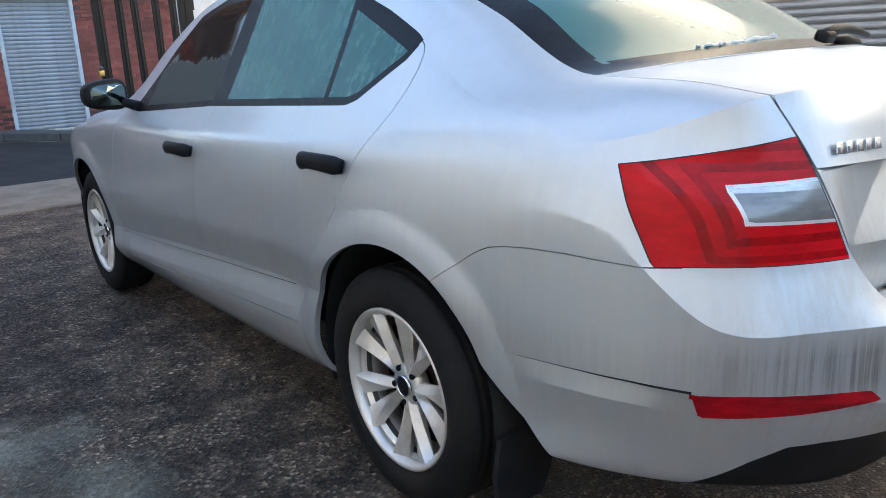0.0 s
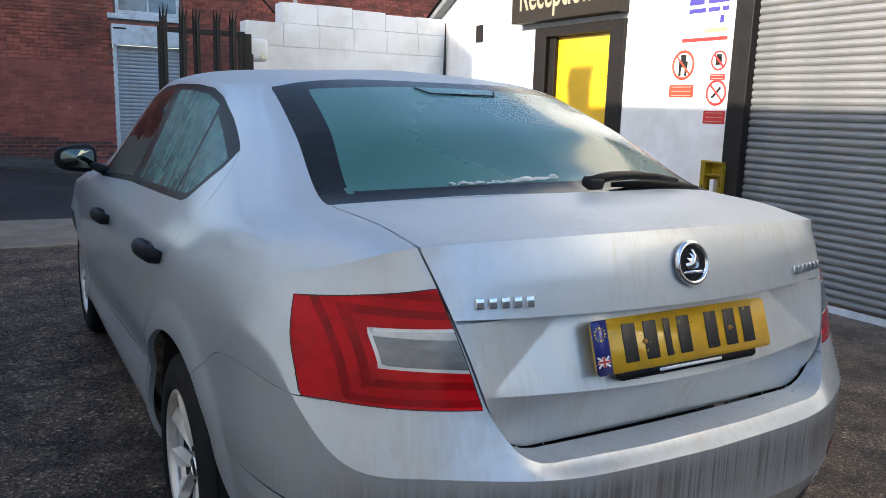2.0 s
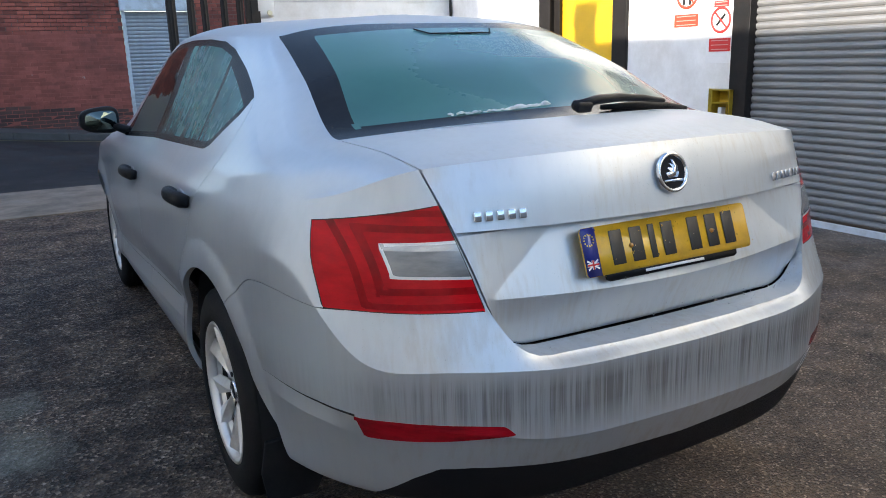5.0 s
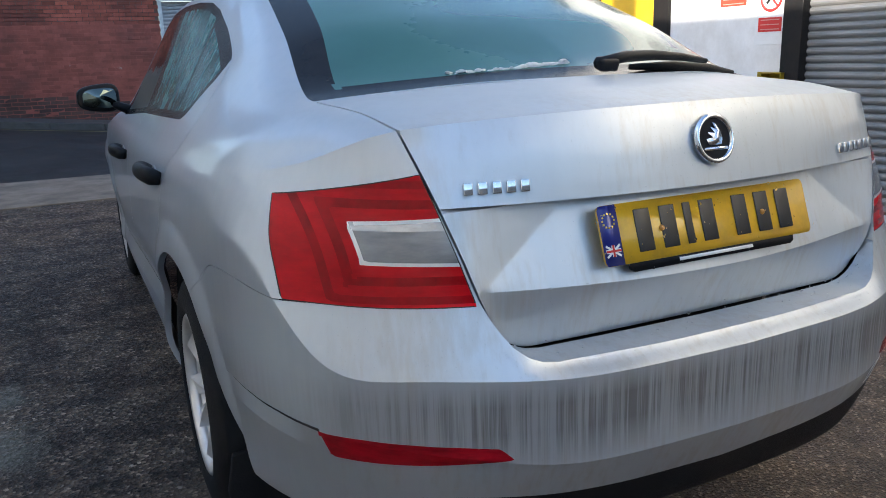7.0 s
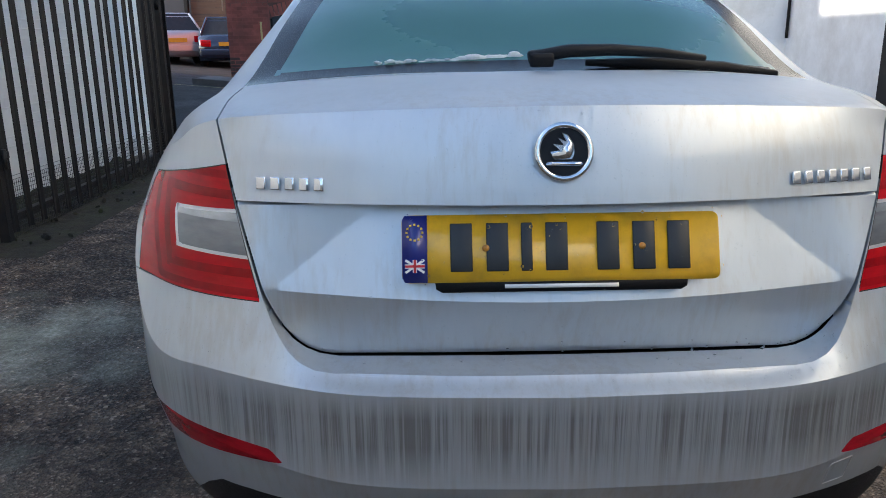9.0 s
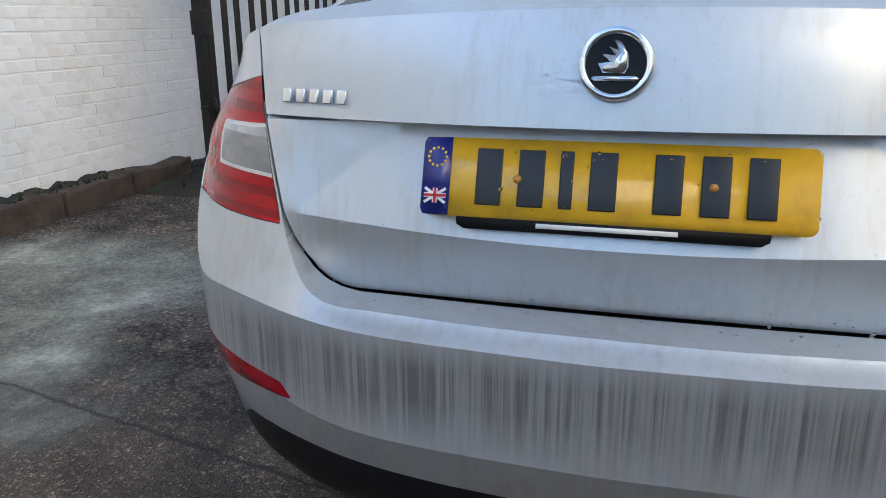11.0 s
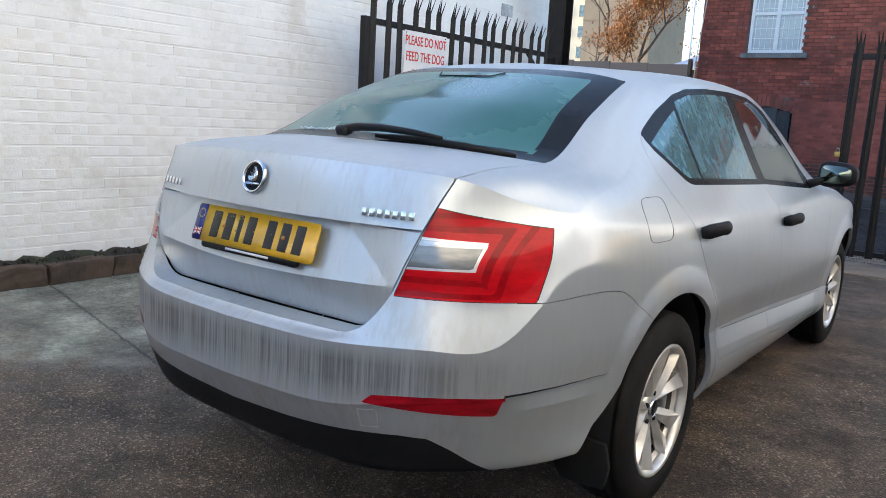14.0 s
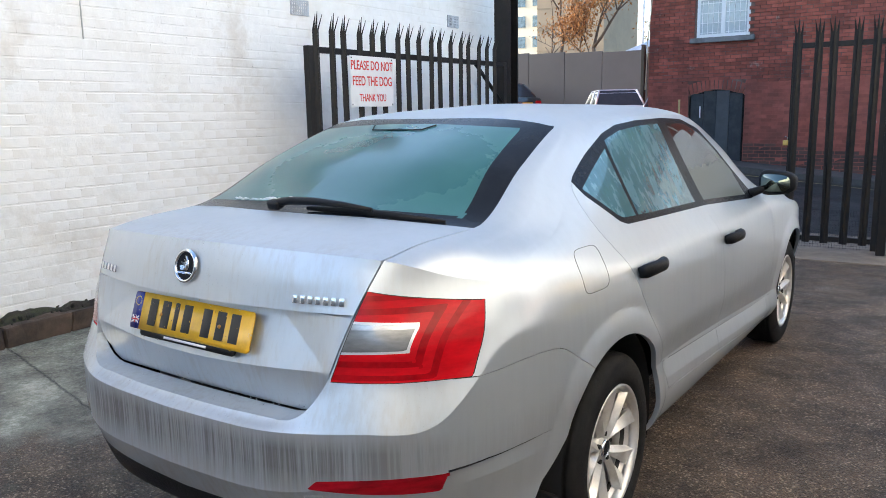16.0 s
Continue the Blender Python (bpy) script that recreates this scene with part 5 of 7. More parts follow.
def yard_ground():
    """Coarse worn asphalt, wet in places, with an old concrete slab by the west wall."""
    mat = bpy.data.materials.new("yard_ground")
    mat.use_nodes = True
    nt = mat.node_tree
    b = nt.nodes["Principled BSDF"]
    co = nt.nodes.new("ShaderNodeTexCoord").outputs["Object"]
    sep = nt.nodes.new("ShaderNodeSeparateXYZ")
    nt.links.new(co, sep.inputs[0])

    def math_node(op, a, b2=None, clamp=False):
        n = nt.nodes.new("ShaderNodeMath")
        n.operation, n.use_clamp = op, clamp
        for k, v in ((0, a), (1, b2)):
            if isinstance(v, (int, float)):
                n.inputs[k].default_value = v
            elif v is not None:
                nt.links.new(v, n.inputs[k])
        return n.outputs[0]

    def band(v, lo, hi, soft):
        n = nt.nodes.new("ShaderNodeMapRange")
        n.inputs[1].default_value, n.inputs[2].default_value = lo - soft, lo + soft
        nt.links.new(v, n.inputs[0])
        n2 = nt.nodes.new("ShaderNodeMapRange")
        n2.inputs[1].default_value, n2.inputs[2].default_value = hi + soft, hi - soft
        nt.links.new(v, n2.inputs[0])
        return math_node("MULTIPLY", n.outputs[0], n2.outputs[0])
    stones = nt.nodes.new("ShaderNodeTexVoronoi")
    stones.inputs["Scale"].default_value = 84
    nt.links.new(co, stones.inputs["Vector"])
    grain = noise_tex(nt, 120, 4, .7, co)
    patch = noise_tex(nt, 1.3, 6, .65, co)
    blot = noise_tex(nt, 4.0, 9, .72, co)
    chip = nt.nodes.new("ShaderNodeSeparateColor")
    nt.links.new(stones.outputs["Color"], chip.inputs[0])
    tar = ramp(nt, chip.outputs[0], [(0.0, (.034, .027, .021)), (.55, (.098, .076, .059)), (.84, (.19, .15, .116)), (.94, (.33, .285, .24)), (1.0, (.62, .56, .49))])
    grit = nt.nodes.new("ShaderNodeTexVoronoi")
    grit.inputs["Scale"].default_value = 140
    nt.links.new(co, grit.inputs["Vector"])
    grit_chip = nt.nodes.new("ShaderNodeSeparateColor")
    nt.links.new(grit.outputs["Color"], grit_chip.inputs[0])
    tar_clean = ramp(nt, grit_chip.outputs[0], [(0.0, (.070, .054, .041)), (.6, (.142, .110, .083)), (.88, (.24, .192, .15)), (1.0, (.58, .51, .44))])
    rough_side = band(math_node("ADD", sep.outputs[0], math_node("MULTIPLY", math_node("SUBTRACT", patch, .5), 1.5)), -30, -.5, .35)
    far_side = band(math_node("ADD", sep.outputs[1], math_node("MULTIPLY", math_node("SUBTRACT", blot, .5), 1.5)), .9, 30, .4)
    tar = mixed(nt, math_node("MULTIPLY", rough_side, far_side), tar_clean, tar)
    tar = mixed(nt, ramp(nt, patch, [(.48, (0, 0, 0)), (.72, (.4, .4, .4))]), tar, (.11, .095, .078))
    worn = math_node("ADD", math_node("MULTIPLY", rough_side, far_side), .42, True)
    damp = math_node("MULTIPLY", ramp(nt, blot, [(.47, (0, 0, 0)), (.54, (.9, .9, .9))]), worn)
    tar = mixed(nt, damp, tar, (.26, .23, .22), "MULTIPLY")
    # broad worn and dirty patches, and pale grit pressed into the tar
    dirty = ramp(nt, noise_tex(nt, 2.6, 9, .74, co), [(.38, (.42, .40, .385)), (.50, (.92, .90, .88)), (.62, (1.36, 1.3, 1.22))])
    tar = mixed(nt, 1.0, mixed(nt, 1.0, tar, (1.07, .98, .89), "MULTIPLY"), dirty, "MULTIPLY")
    speck = nt.nodes.new("ShaderNodeTexVoronoi")
    speck.inputs["Scale"].default_value = 46
    nt.links.new(co, speck.inputs["Vector"])
    pick = nt.nodes.new("ShaderNodeSeparateColor")
    nt.links.new(speck.outputs["Color"], pick.inputs[0])
    grit_mask = math_node("MULTIPLY", ramp(nt, speck.outputs["Distance"], [(.16, (1, 1, 1)), (.24, (0, 0, 0))]), ramp(nt, pick.outputs[0], [(.80, (0, 0, 0)), (.86, (.8, .8, .8))]))
    tar = mixed(nt, grit_mask, tar, (.40, .35, .29))
    # old slab: straight southern joint, ragged elsewhere
    skew = math_node("ADD", sep.outputs[1], math_node("MULTIPLY", sep.outputs[0], .215))
    edge_noise = math_node("MULTIPLY", math_node("SUBTRACT", patch, .5), 2.6)
    north = band(math_node("ADD", sep.outputs[1], edge_noise), -9, 2.3, .25)
    south = nt.nodes.new("ShaderNodeMapRange")
    south.inputs[1].default_value, south.inputs[2].default_value = -.55, -.05
    nt.links.new(math_node("ADD", skew, math_node("MULTIPLY", math_node("SUBTRACT", blot, .5), 1.6)), south.inputs[0])
    joint = band(math_node("ADD", skew, math_node("MULTIPLY", math_node("SUBTRACT", noise_tex(nt, 9, 5, .7, co), .5), .05)), .378, .392, .007)
    joint = math_node("MULTIPLY", joint, band(sep.outputs[0], -3.4, -.2, .2))
    east = band(math_node("ADD", sep.outputs[0], edge_noise), -9, -1.65, .25)
    slab = math_node("MULTIPLY", math_node("MULTIPLY", north, south.outputs[0]), east)
    slab_col = ramp(nt, mixed(nt, .3, noise_tex(nt, 2.2, 6, .7, co), noise_tex(nt, 40, 5, .75, co)), [(.35, (.05, .043, .034)), (.44, (.125, .118, .094)), (.53, (.255, .252, .194)), (.62, (.52, .50, .43))])
    col = mixed(nt, joint, mixed(nt, slab, tar, slab_col), (.018, .016, .013))
    nt.links.new(col, b.inputs["Base Color"])
    wet = ramp(nt, noise_tex(nt, 1.8, 5, .6, co), [(.36, (.30,) * 3), (.62, (.58,) * 3)])
    b.inputs["Specular IOR Level"].default_value = .5
    glint = ramp(nt, chip.outputs[1], [(.0, (.30,) * 3), (.35, (.55,) * 3), (.8, (.85,) * 3)])
    nt.links.new(mixed(nt, math_node("MULTIPLY", math_node("MULTIPLY", rough_side, far_side), .85), wet, glint), b.inputs["Roughness"])
    height = mixed(nt, .5, mixed(nt, math_node("MULTIPLY", rough_side, far_side), grit.outputs["Distance"], stones.outputs["Distance"]), grain)
    bp = nt.nodes.new("ShaderNodeBump")
    bp.inputs["Distance"].default_value = .024
    nt.links.new(ramp(nt, slab, [(0, (1.0,) * 3), (1, (.4,) * 3)]), bp.inputs["Strength"])
    nt.links.new(height, bp.inputs["Height"])
    nt.links.new(bp.outputs[0], b.inputs["Normal"])
    return mat


far = [-900, -300, -100, -45, -25]
XS = far + list(np.linspace(-15, 15, 61)) + [-v for v in reversed(far)]
YS = [-900, -300, -100, -40, -20] + list(np.linspace(-10, 32, 85)) + [45, 80, 150, 400, 900]
structure("ground", sheet(XS, YS), yard_ground(), "wet worn asphalt yard with an old concrete slab", "ground", True)
structure("pavement_near", sheet(np.linspace(-14, 14, 57), np.linspace(6.68, 8.40, 8), .012, .03), CONCRETE, "worn concrete crossing strip at the yard gate", "pavement")
structure("road", sheet(np.linspace(-14, 14, 57), np.linspace(8.40, 14.86, 14), .006), ROAD, "damp dark asphalt lane", "road", True)
structure("side_road", sheet(np.linspace(-13, -5.0, 17), np.linspace(14.86, 32, 18), .006), ROAD, "damp asphalt side street", "road", True)
structure("pavement_far", sheet(np.linspace(-5.0, 14, 39), np.linspace(15.02, 16.3, 4), .115, .2), surface("dark_pavement", (.06, .058, .058), .6, vary=.2, scale=6, stain=(.1, .095, .085), stain_scale=1.5), "dark damp pavement along the brick building", "pavement")
KERB_FAR = tagged(new("kerb_far"), "row of concrete kerb stones along the lane", "kerb", kind="structure")
for k in range(20):
    x = -5.0 + .915 * k
    bm = boxed((0, 0, -.15), (.905, .15, .125), .012)
    for v in bm.verts:
        v.co.z += rise(x + v.co.x, 14.9)
    part("kerb_stone", moved(bm, Matrix.Translation((x, 14.86, 0))), KERB, KERB_FAR, smooth=False)
structure("road_line", sheet(np.linspace(-9, 6, 31), [14.42, 14.50], .011), YELLOW_LINE, "worn yellow line beside the kerb", "road line")


# ---------------------------------------------------------------- walls of single bricks
def brick_data(n=7, length=.215, height=.065, depth=.022, soft=.004, seed=3, jitter=.0022, end=None):
    rnd = random.Random(seed)
    out = []
    for _ in range(n):
        j = lambda: rnd.uniform(-jitter, jitter)
        back = [(0, -length / 2, -height / 2), (0, length / 2, -height / 2), (0, length / 2, height / 2), (0, -length / 2, height / 2)]
        mid = [(depth - soft + j(), y + j(), z + j()) for _, y, z in back]
        front = [(depth + j(), y * (1 - 2 * (soft if end is None else end) / length) + j(), z * (1 - 2 * soft / height) + j()) for _, y, z in back]
        out.append(back + mid + front)
    return out


BRICK_FACES = [(a + i, a + (i + 1) % 4, a + 4 + (i + 1) % 4, a + 4 + i) for a in (0, 4) for i in range(4)] + [(8, 9, 10, 11)]


def brick_cells(y0, y1, z0, z1, keep, pitch=.225, course=.075):
    cells = []
    for r in range(int((z1 - z0) / course)):
        z = z0 + course * (r + .5)
        off = pitch / 2 if r % 2 else 0
        for c in range(-1, int((y1 - y0) / pitch) + 1):
            y = y0 + off + pitch * (c + .5)
            if y - pitch / 2 >= y0 - 1e-6 and y + pitch / 2 <= y1 + 1e-6 and keep(y, z):
                cells.append((y, z, 1))
                continue
            for q in (y - pitch / 4, y + pitch / 4):
                if q - pitch / 4 >= y0 - 1e-6 and q + pitch / 4 <= y1 + 1e-6 and keep(q, z):
                    cells.append((q, z, .48))
    return cells


def joined_bricks(name, cells, m, material, parent, seed=1, shapes=None):
    """All bricks of one stretch in one mesh, each its own island."""
    rnd = random.Random(seed)
    shapes = shapes or brick_data()
    pts, faces = [], []
    for y, z, k2 in cells:
        s = rnd.choice(shapes)
        k = len(pts)
        d = rnd.uniform(-.0003, .0003) if material is WHITE_BRICK else rnd.uniform(-.003, .003)
        lift = .0025 * noise.noise(Vector((y * 3, z * 9, 0))) if material is WHITE_BRICK else 0
        pts += [(a + d, b * k2 + y, c + z + lift) for a, b, c in s]
        faces += [tuple(k + i for i in f) for f in BRICK_FACES]
    bm = moved(grid_mesh(pts, faces), m)
    ob = part(name, bm, material, parent, smooth=False)
    ob["kind"] = "stuff"
    return ob


def west_wall():
    """White-painted brick wall beside the yard; its face looks east."""
    wall = structure("wall_west", boxed((-3.85, -7, 0), (-3.5195, 8.25, 3.95)), WHITE_JOINT, "white-painted brick wall with uneven courses", "wall")
    vents = ((4.0, 4.24, 2.37, 2.52), (6.56, 6.80, 2.46, 2.60))

    def keep(y, z):
        return not any(a - .1 < y < b + .1 and c - .03 < z < d + .03 for a, b, c, d in vents)
    near = lambda y, z: .55 < y < 3.7 and z < 1.72
    # coats of old paint: lumpy, run over the joints unevenly, the courses left as wavering grooves
    coats = []
    ys, zs = np.arange(-2.0, 8.241, .03), np.arange(.0, 3.95, .0125)
    for yy in ys:
        for zz in zs:
            p = Vector((0, yy, zz))
            course = (zz - .15) / .075 + .055 * noise.noise(Vector((yy * 2.3, zz * 9, 5)))
            row = round(course)
            off = abs(course - row) * .075
            deep = min(1, max(0, .45 + 1.1 * noise.noise(Vector((yy * 1.3, row * .83, 9))) + .5 * noise.noise(Vector((yy * 6, row * 1.7, 1)))))
            lump = .0011 * noise.noise(p * 1.7) + .0014 * noise.noise(Vector((0, yy * 4.5, zz * 12))) + .0007 * noise.noise(p * 23)
            coats.append((-3.5158 + lump - .0052 * deep * max(0, 1 - off / .015), yy, zz))
    nz = len(zs)
    bm = grid_mesh(coats, [(i * nz + j, (i + 1) * nz + j, (i + 1) * nz + j + 1, i * nz + j + 1) for i in range(len(ys) - 1) for j in range(nz - 1)])
    part("paint_coat", bm, WHITE_BRICK, wall)
    cells = brick_cells(-2.0, 8.25, .15, 3.95, keep)
    m = Matrix.Translation((-3.536, 0, 0))
    shapes = brick_data(11, length=.2249, height=.0715, depth=.0205, soft=.006, jitter=.0010, end=.0004)
    joined_bricks("bricks", [c for c in cells if not near(*c[:2])], m, WHITE_BRICK, wall, 2, shapes)
    meshes = []
    for s in shapes:
        bm = grid_mesh(s, BRICK_FACES)
        meshes.append(mesh_of("brick", bm, WHITE_BRICK, False))
    rnd = random.Random(5)
    for y, z, _ in [c for c in cells if near(*c[:2]) and c[2] == 1][:300]:
        ob = new("brick", rnd.choice(meshes))
        ob.location = (-3.536 + rnd.uniform(-.0003, .0003), y, z + .0025 * noise.noise(Vector((y * 3, z * 9, 0))))
        ob.parent = wall
    for y0, y1, z0, z1 in vents:
        vent = thing("air_vent", "grey perforated air brick set in the white wall", "air vent", (-3.512, (y0 + y1) / 2, (z0 + z1) / 2), "air vents")
        part("vent_frame", merge(*[boxed(a, b, .003) for a, b in (((-.01, -.115, -.07), (.012, .115, -.058)), ((-.01, -.115, .058), (.012, .115, .07)), ((-.01, -.115, -.07), (.012, -.103, .07)), ((-.01, .103, -.07), (.012, .115, .07)))]), PALE_PAINT, vent, smooth=False)
        bars = bmesh.new()
        for k in range(8):
            add_box(bars, (-.008, -.1 + k * .0285 - .006, -.06), (.006, -.1 + k * .0285 + .006, .06))
        for k in range(4):
            add_box(bars, (-.008, -.105, -.045 + k * .03 - .005), (.0055, .105, -.045 + k * .03 + .005))
        part("vent_grid", bars, PALE_PAINT, vent, smooth=False)
        part("vent_backing", boxed((-.02, -.108, -.064), (-.012, .108, .064)), DARK_GAP, vent, smooth=False)
    return wall


west_wall()
# unseen wall added to shade the lane and cast the slanting shadow eastward
structure("wall_lane_end", prism([(5.62, 0), (5.62, 7.0), (6.4, 7.4), (8.6, 8.4), (17.5, 8.4), (17.5, 0)], -10.4, -10.0, "x"), RED_BRICK, "unseen brick end wall added to shade the lane from the west", "wall")
# unseen wall added south of the yard to darken the car tail's reflections
structure("wall_south", boxed((-9.5, -11.4, 0), (9.85, -11.0, 3.5)), GREY_STONE, "unseen grey wall added to darken reflections from the south", "wall")
structure("roof_west", boxed((-9.5, -7, 3.95), (-3.42, 8.35, 4.06), .02), GREY_STONE, "flat roof over the white brick building", "roof")
structure("wall_west_end", boxed((-9.5, 8.0, 0), (-3.86, 8.25, 3.95)), WHITE_RENDER, "end wall of the white brick building", "wall")
tagged(new("chimney", mesh_of("chimney", merge(boxed((-3.95, 4.22, 4.06), (-3.5, 4.52, 4.42), .01), boxed((-3.98, 4.19, 4.42), (-3.47, 4.55, 4.48), .01)), RED_BRICK, False)), "short brick chimney on the flat roof", "chimney")
tagged(new("conduit", mesh_of("conduit", tube([(-3.505, 1.95, 2.02), (-3.505, 1.95, 3.9)], .006, 6), PLASTIC_WHITE)), "thin white cable run down the brick wall", "cable")
# broken stone kerb with soil behind it, at the wall's foot
KERB_WEST = tagged(new("kerb_west"), "broken stone kerb at the foot of the white wall", "kerb", kind="structure")
rnd = random.Random(11)
y = -3.0
while y < 3.35:
    w = rnd.uniform(.45, .8)
    bm = boxed((-3.46, y, -.05), (-3.30 + rnd.uniform(-.02, .02), y + w - .012, .145 + rnd.uniform(-.015, .012)), .02)
    bmesh.ops.subdivide_edges(bm, edges=bm.edges[:], cuts=3, use_grid_fill=True)
    for v in bm.verts:
        v.co += Vector(noise.noise_vector(v.co * 6)) * .030 + Vector(noise.noise_vector(v.co * 19)) * .012
    part("kerb_stone", bm, STONE, KERB_WEST, smooth=False)
    y += w
bm = sheet(np.linspace(-3.53, -3.36, 6), np.linspace(-3, 7, 160), .0)
for v in bm.verts:
    v.co.z = (.155 if v.co.y < 3.35 else .05) + .05 * noise.noise(v.co * 7) + .03 * noise.noise(v.co * 23) - (.06 if v.co.x > -3.4 else 0)
soil = structure("soil_strip", bm, SOIL, "dark soil and moss along the wall", "soil", True)
bm = sheet(np.linspace(-3.52, -2.55, 20), np.linspace(3.3, 7.0, 60), .0)
for v in bm.verts:
    e = min(1, max(0, (-2.55 - v.co.x) / .5)) * min(1, max(0, (v.co.y - 3.3) / .5))
    v.co.z = .002 + e * (.03 + .035 * noise.noise(v.co * 5) + .02 * noise.noise(v.co * 19))
structure("dirt_bank", bm, SOIL, "dark trodden dirt under the open gate", "soil", True)
bits = bmesh.new()
for k in range(260):
    x, yy = -3.40 + rnd.gauss(0, .05), rnd.uniform(-.5, 6.9)
    if yy > 3.4:
        x = rnd.uniform(-3.45, -2.5)
    s = rnd.uniform(.006, .02)
    bmesh.ops.create_icosphere(bits, subdivisions=1, radius=s, matrix=Matrix.Translation((x, yy, (.15 if yy < 3.35 else .035) + s * .3)) @ Euler((rnd.random() * 6, rnd.random() * 6, 0)).to_matrix().to_4x4() @ Matrix.Diagonal((1.4, 1, .5, 1)))
tagged(new("leaf_litter", mesh_of("leaf_litter", bits, SOIL, False)), "dark rotting leaf litter along the wall", "leaf litter", kind="stuff")


# ---------------------------------------------------------------- palisade gates
def pale_mesh(height):
    """A rolled palisade pale with a split, splayed triple point."""
    bm = bmesh.new()
    prof = [(-.034, .0), (-.030, .006), (-.014, .008), (0, .020), (.014, .008), (.030, .006), (.034, .0)]
    rows = [[bm.verts.new((x, -d, z)) for x, d in prof] for z in (.10, height - .14)]
    for i in range(6):
        bm.faces.new((rows[0][i], rows[0][i + 1], rows[1][i + 1], rows[1][i]))
    top = rows[1]
    tip = bm.verts.new((0, -.03, height + .01))
    for i in (2, 3):
        bm.faces.new((top[i], top[i + 1], tip))
    for s, idx in ((-1, (0, 1, 2)), (1, (4, 5, 6))):
        q = bm.verts.new((s * .040, -.045, height - .015))
        for i in idx[:-1]:
            bm.faces.new((top[i], top[i + 1], q))
    geom = bm.faces[:]
    bmesh.ops.recalc_face_normals(bm, faces=geom)
    bmesh.ops.solidify(bm, geom=geom, thickness=.004)
    return mesh_of("pale", bm, BLACK_STEEL, False)


def gate(name, label, m, length, first, pitch, n, height, rails, mesh_top):
    """A leaf along local x with stiles, rails, pales in front (-y) and a wire mesh at its foot."""
    g = thing(name, label, "gate", group="palisade gate leaves")
    g.matrix_world = m
    for x in (0, length - .06):
        part("stile", boxed((x, -.03, .05), (x + .06, .03, rails[-1] + .03), .004), BLACK_STEEL, g, smooth=False)
    for z in rails:
        part("rail", boxed((.06, -.025, z - .025), (length - .06, .025, z + .025), .004), BLACK_STEEL, g, smooth=False)
    data = pale_mesh(height)
    for k in range(n):
        ob = new("pale", data)
        ob.parent = g
        ob.matrix_basis = Matrix.Translation((first + pitch * k, -.028, 0)) @ Matrix.Rotation(radians(.6 * math.sin(k * 2.3)), 4, "Y")
    wires = bmesh.new()
    for k in range(int(length / .025)):
        add_box(wires, (.03 + k * .025, .026, .04), (.032 + k * .025, .028, mesh_top))
    for k in range(int(mesh_top / .025)):
        add_box(wires, (.03, .026, .05 + k * .025), (length - .03, .028, .052 + k * .025))
    part("wire_mesh", wires, BLACK_STEEL, g, smooth=False)
    return g


west_gate = gate("gate", "open black palisade gate leaf folded along the white wall", Matrix.Translation((-2.83, 3.48, 0)) @ Matrix.Rotation(radians(90), 4, "Z"), 3.25, .09, .181, 17, 2.29, (.18, 1.995), .40)
part("lock_box", boxed((.005, -.05, 1.02), (.075, .05, 1.17), .006), BLACK_STEEL, west_gate, smooth=False)
part("bolt", tube([(.03, -.06, .62), (.03, -.06, .5)], .014, 8), BLACK_STEEL, west_gate)
part("bolt_keep", merge(boxed((-.05, -.05, .55), (.0, .0, .575), .003), boxed((.06, -.055, .56), (.10, -.02, .60), .003)), BLACK_STEEL, west_gate, smooth=False)
part("brace", tube([(2.62, .0, 1.98), (3.2, .0, 1.55)], .022, 6), BLACK_STEEL, west_gate)
gate("gate", "closed black palisade gate leaf beside the white wall", Matrix.Translation((.20, 7.2, 0)), .86, .05, .17, 5, 2.29, (.14, 2.04), .42)
tagged(new("gate_post", mesh_of("gate_post", merge(boxed((-3.15, 7.04, 0), (-2.93, 7.06, 3.6), .003), boxed((-3.15, 7.22, 0), (-2.93, 7.24, 3.6), .003), boxed((-3.05, 7.06, 0), (-3.03, 7.22, 3.6))), BLACK_STEEL, False)), "tall black steel gate post by the wall end", "gate post")
tagged(new("gate_post", mesh_of("gate_post", boxed((1.05, 7.16, 0), (1.13, 7.24, 2.05), .006), BLACK_STEEL, False)), "square black gate post beside the white wall", "gate post")
lock = thing("padlock", "small brass padlock hanging on the gate", "padlock", (.185, 7.15, 1.10))
part("lock_body", boxed((-.025, -.012, -.03), (.025, .012, .02), .005), BRASS, lock)
part("shackle", tube([(-.015, 0, .02), (-.015, 0, .045), (0, 0, .058), (.015, 0, .045), (.015, 0, .02)], .004, 8), CHROME, lock)


def lettering(text, size, material, parent, m, name="lettering", depth=.001):
    """Raised letters in the built-in font, centred on m, in its x-y plane."""
    cu = bpy.data.curves.new(name, "FONT")
    cu.body, cu.size, cu.align_x, cu.align_y, cu.extrude, cu.offset = text, size, "CENTER", "CENTER", depth, size * .012
    tmp = bpy.data.objects.new(name, cu)
    me = bpy.data.meshes.new_from_object(tmp)
    bpy.data.objects.remove(tmp)
    me.materials.clear()
    me.materials.append(material)
    ob = new(name, me)
    ob.parent = parent
    ob.matrix_basis = m
    return ob


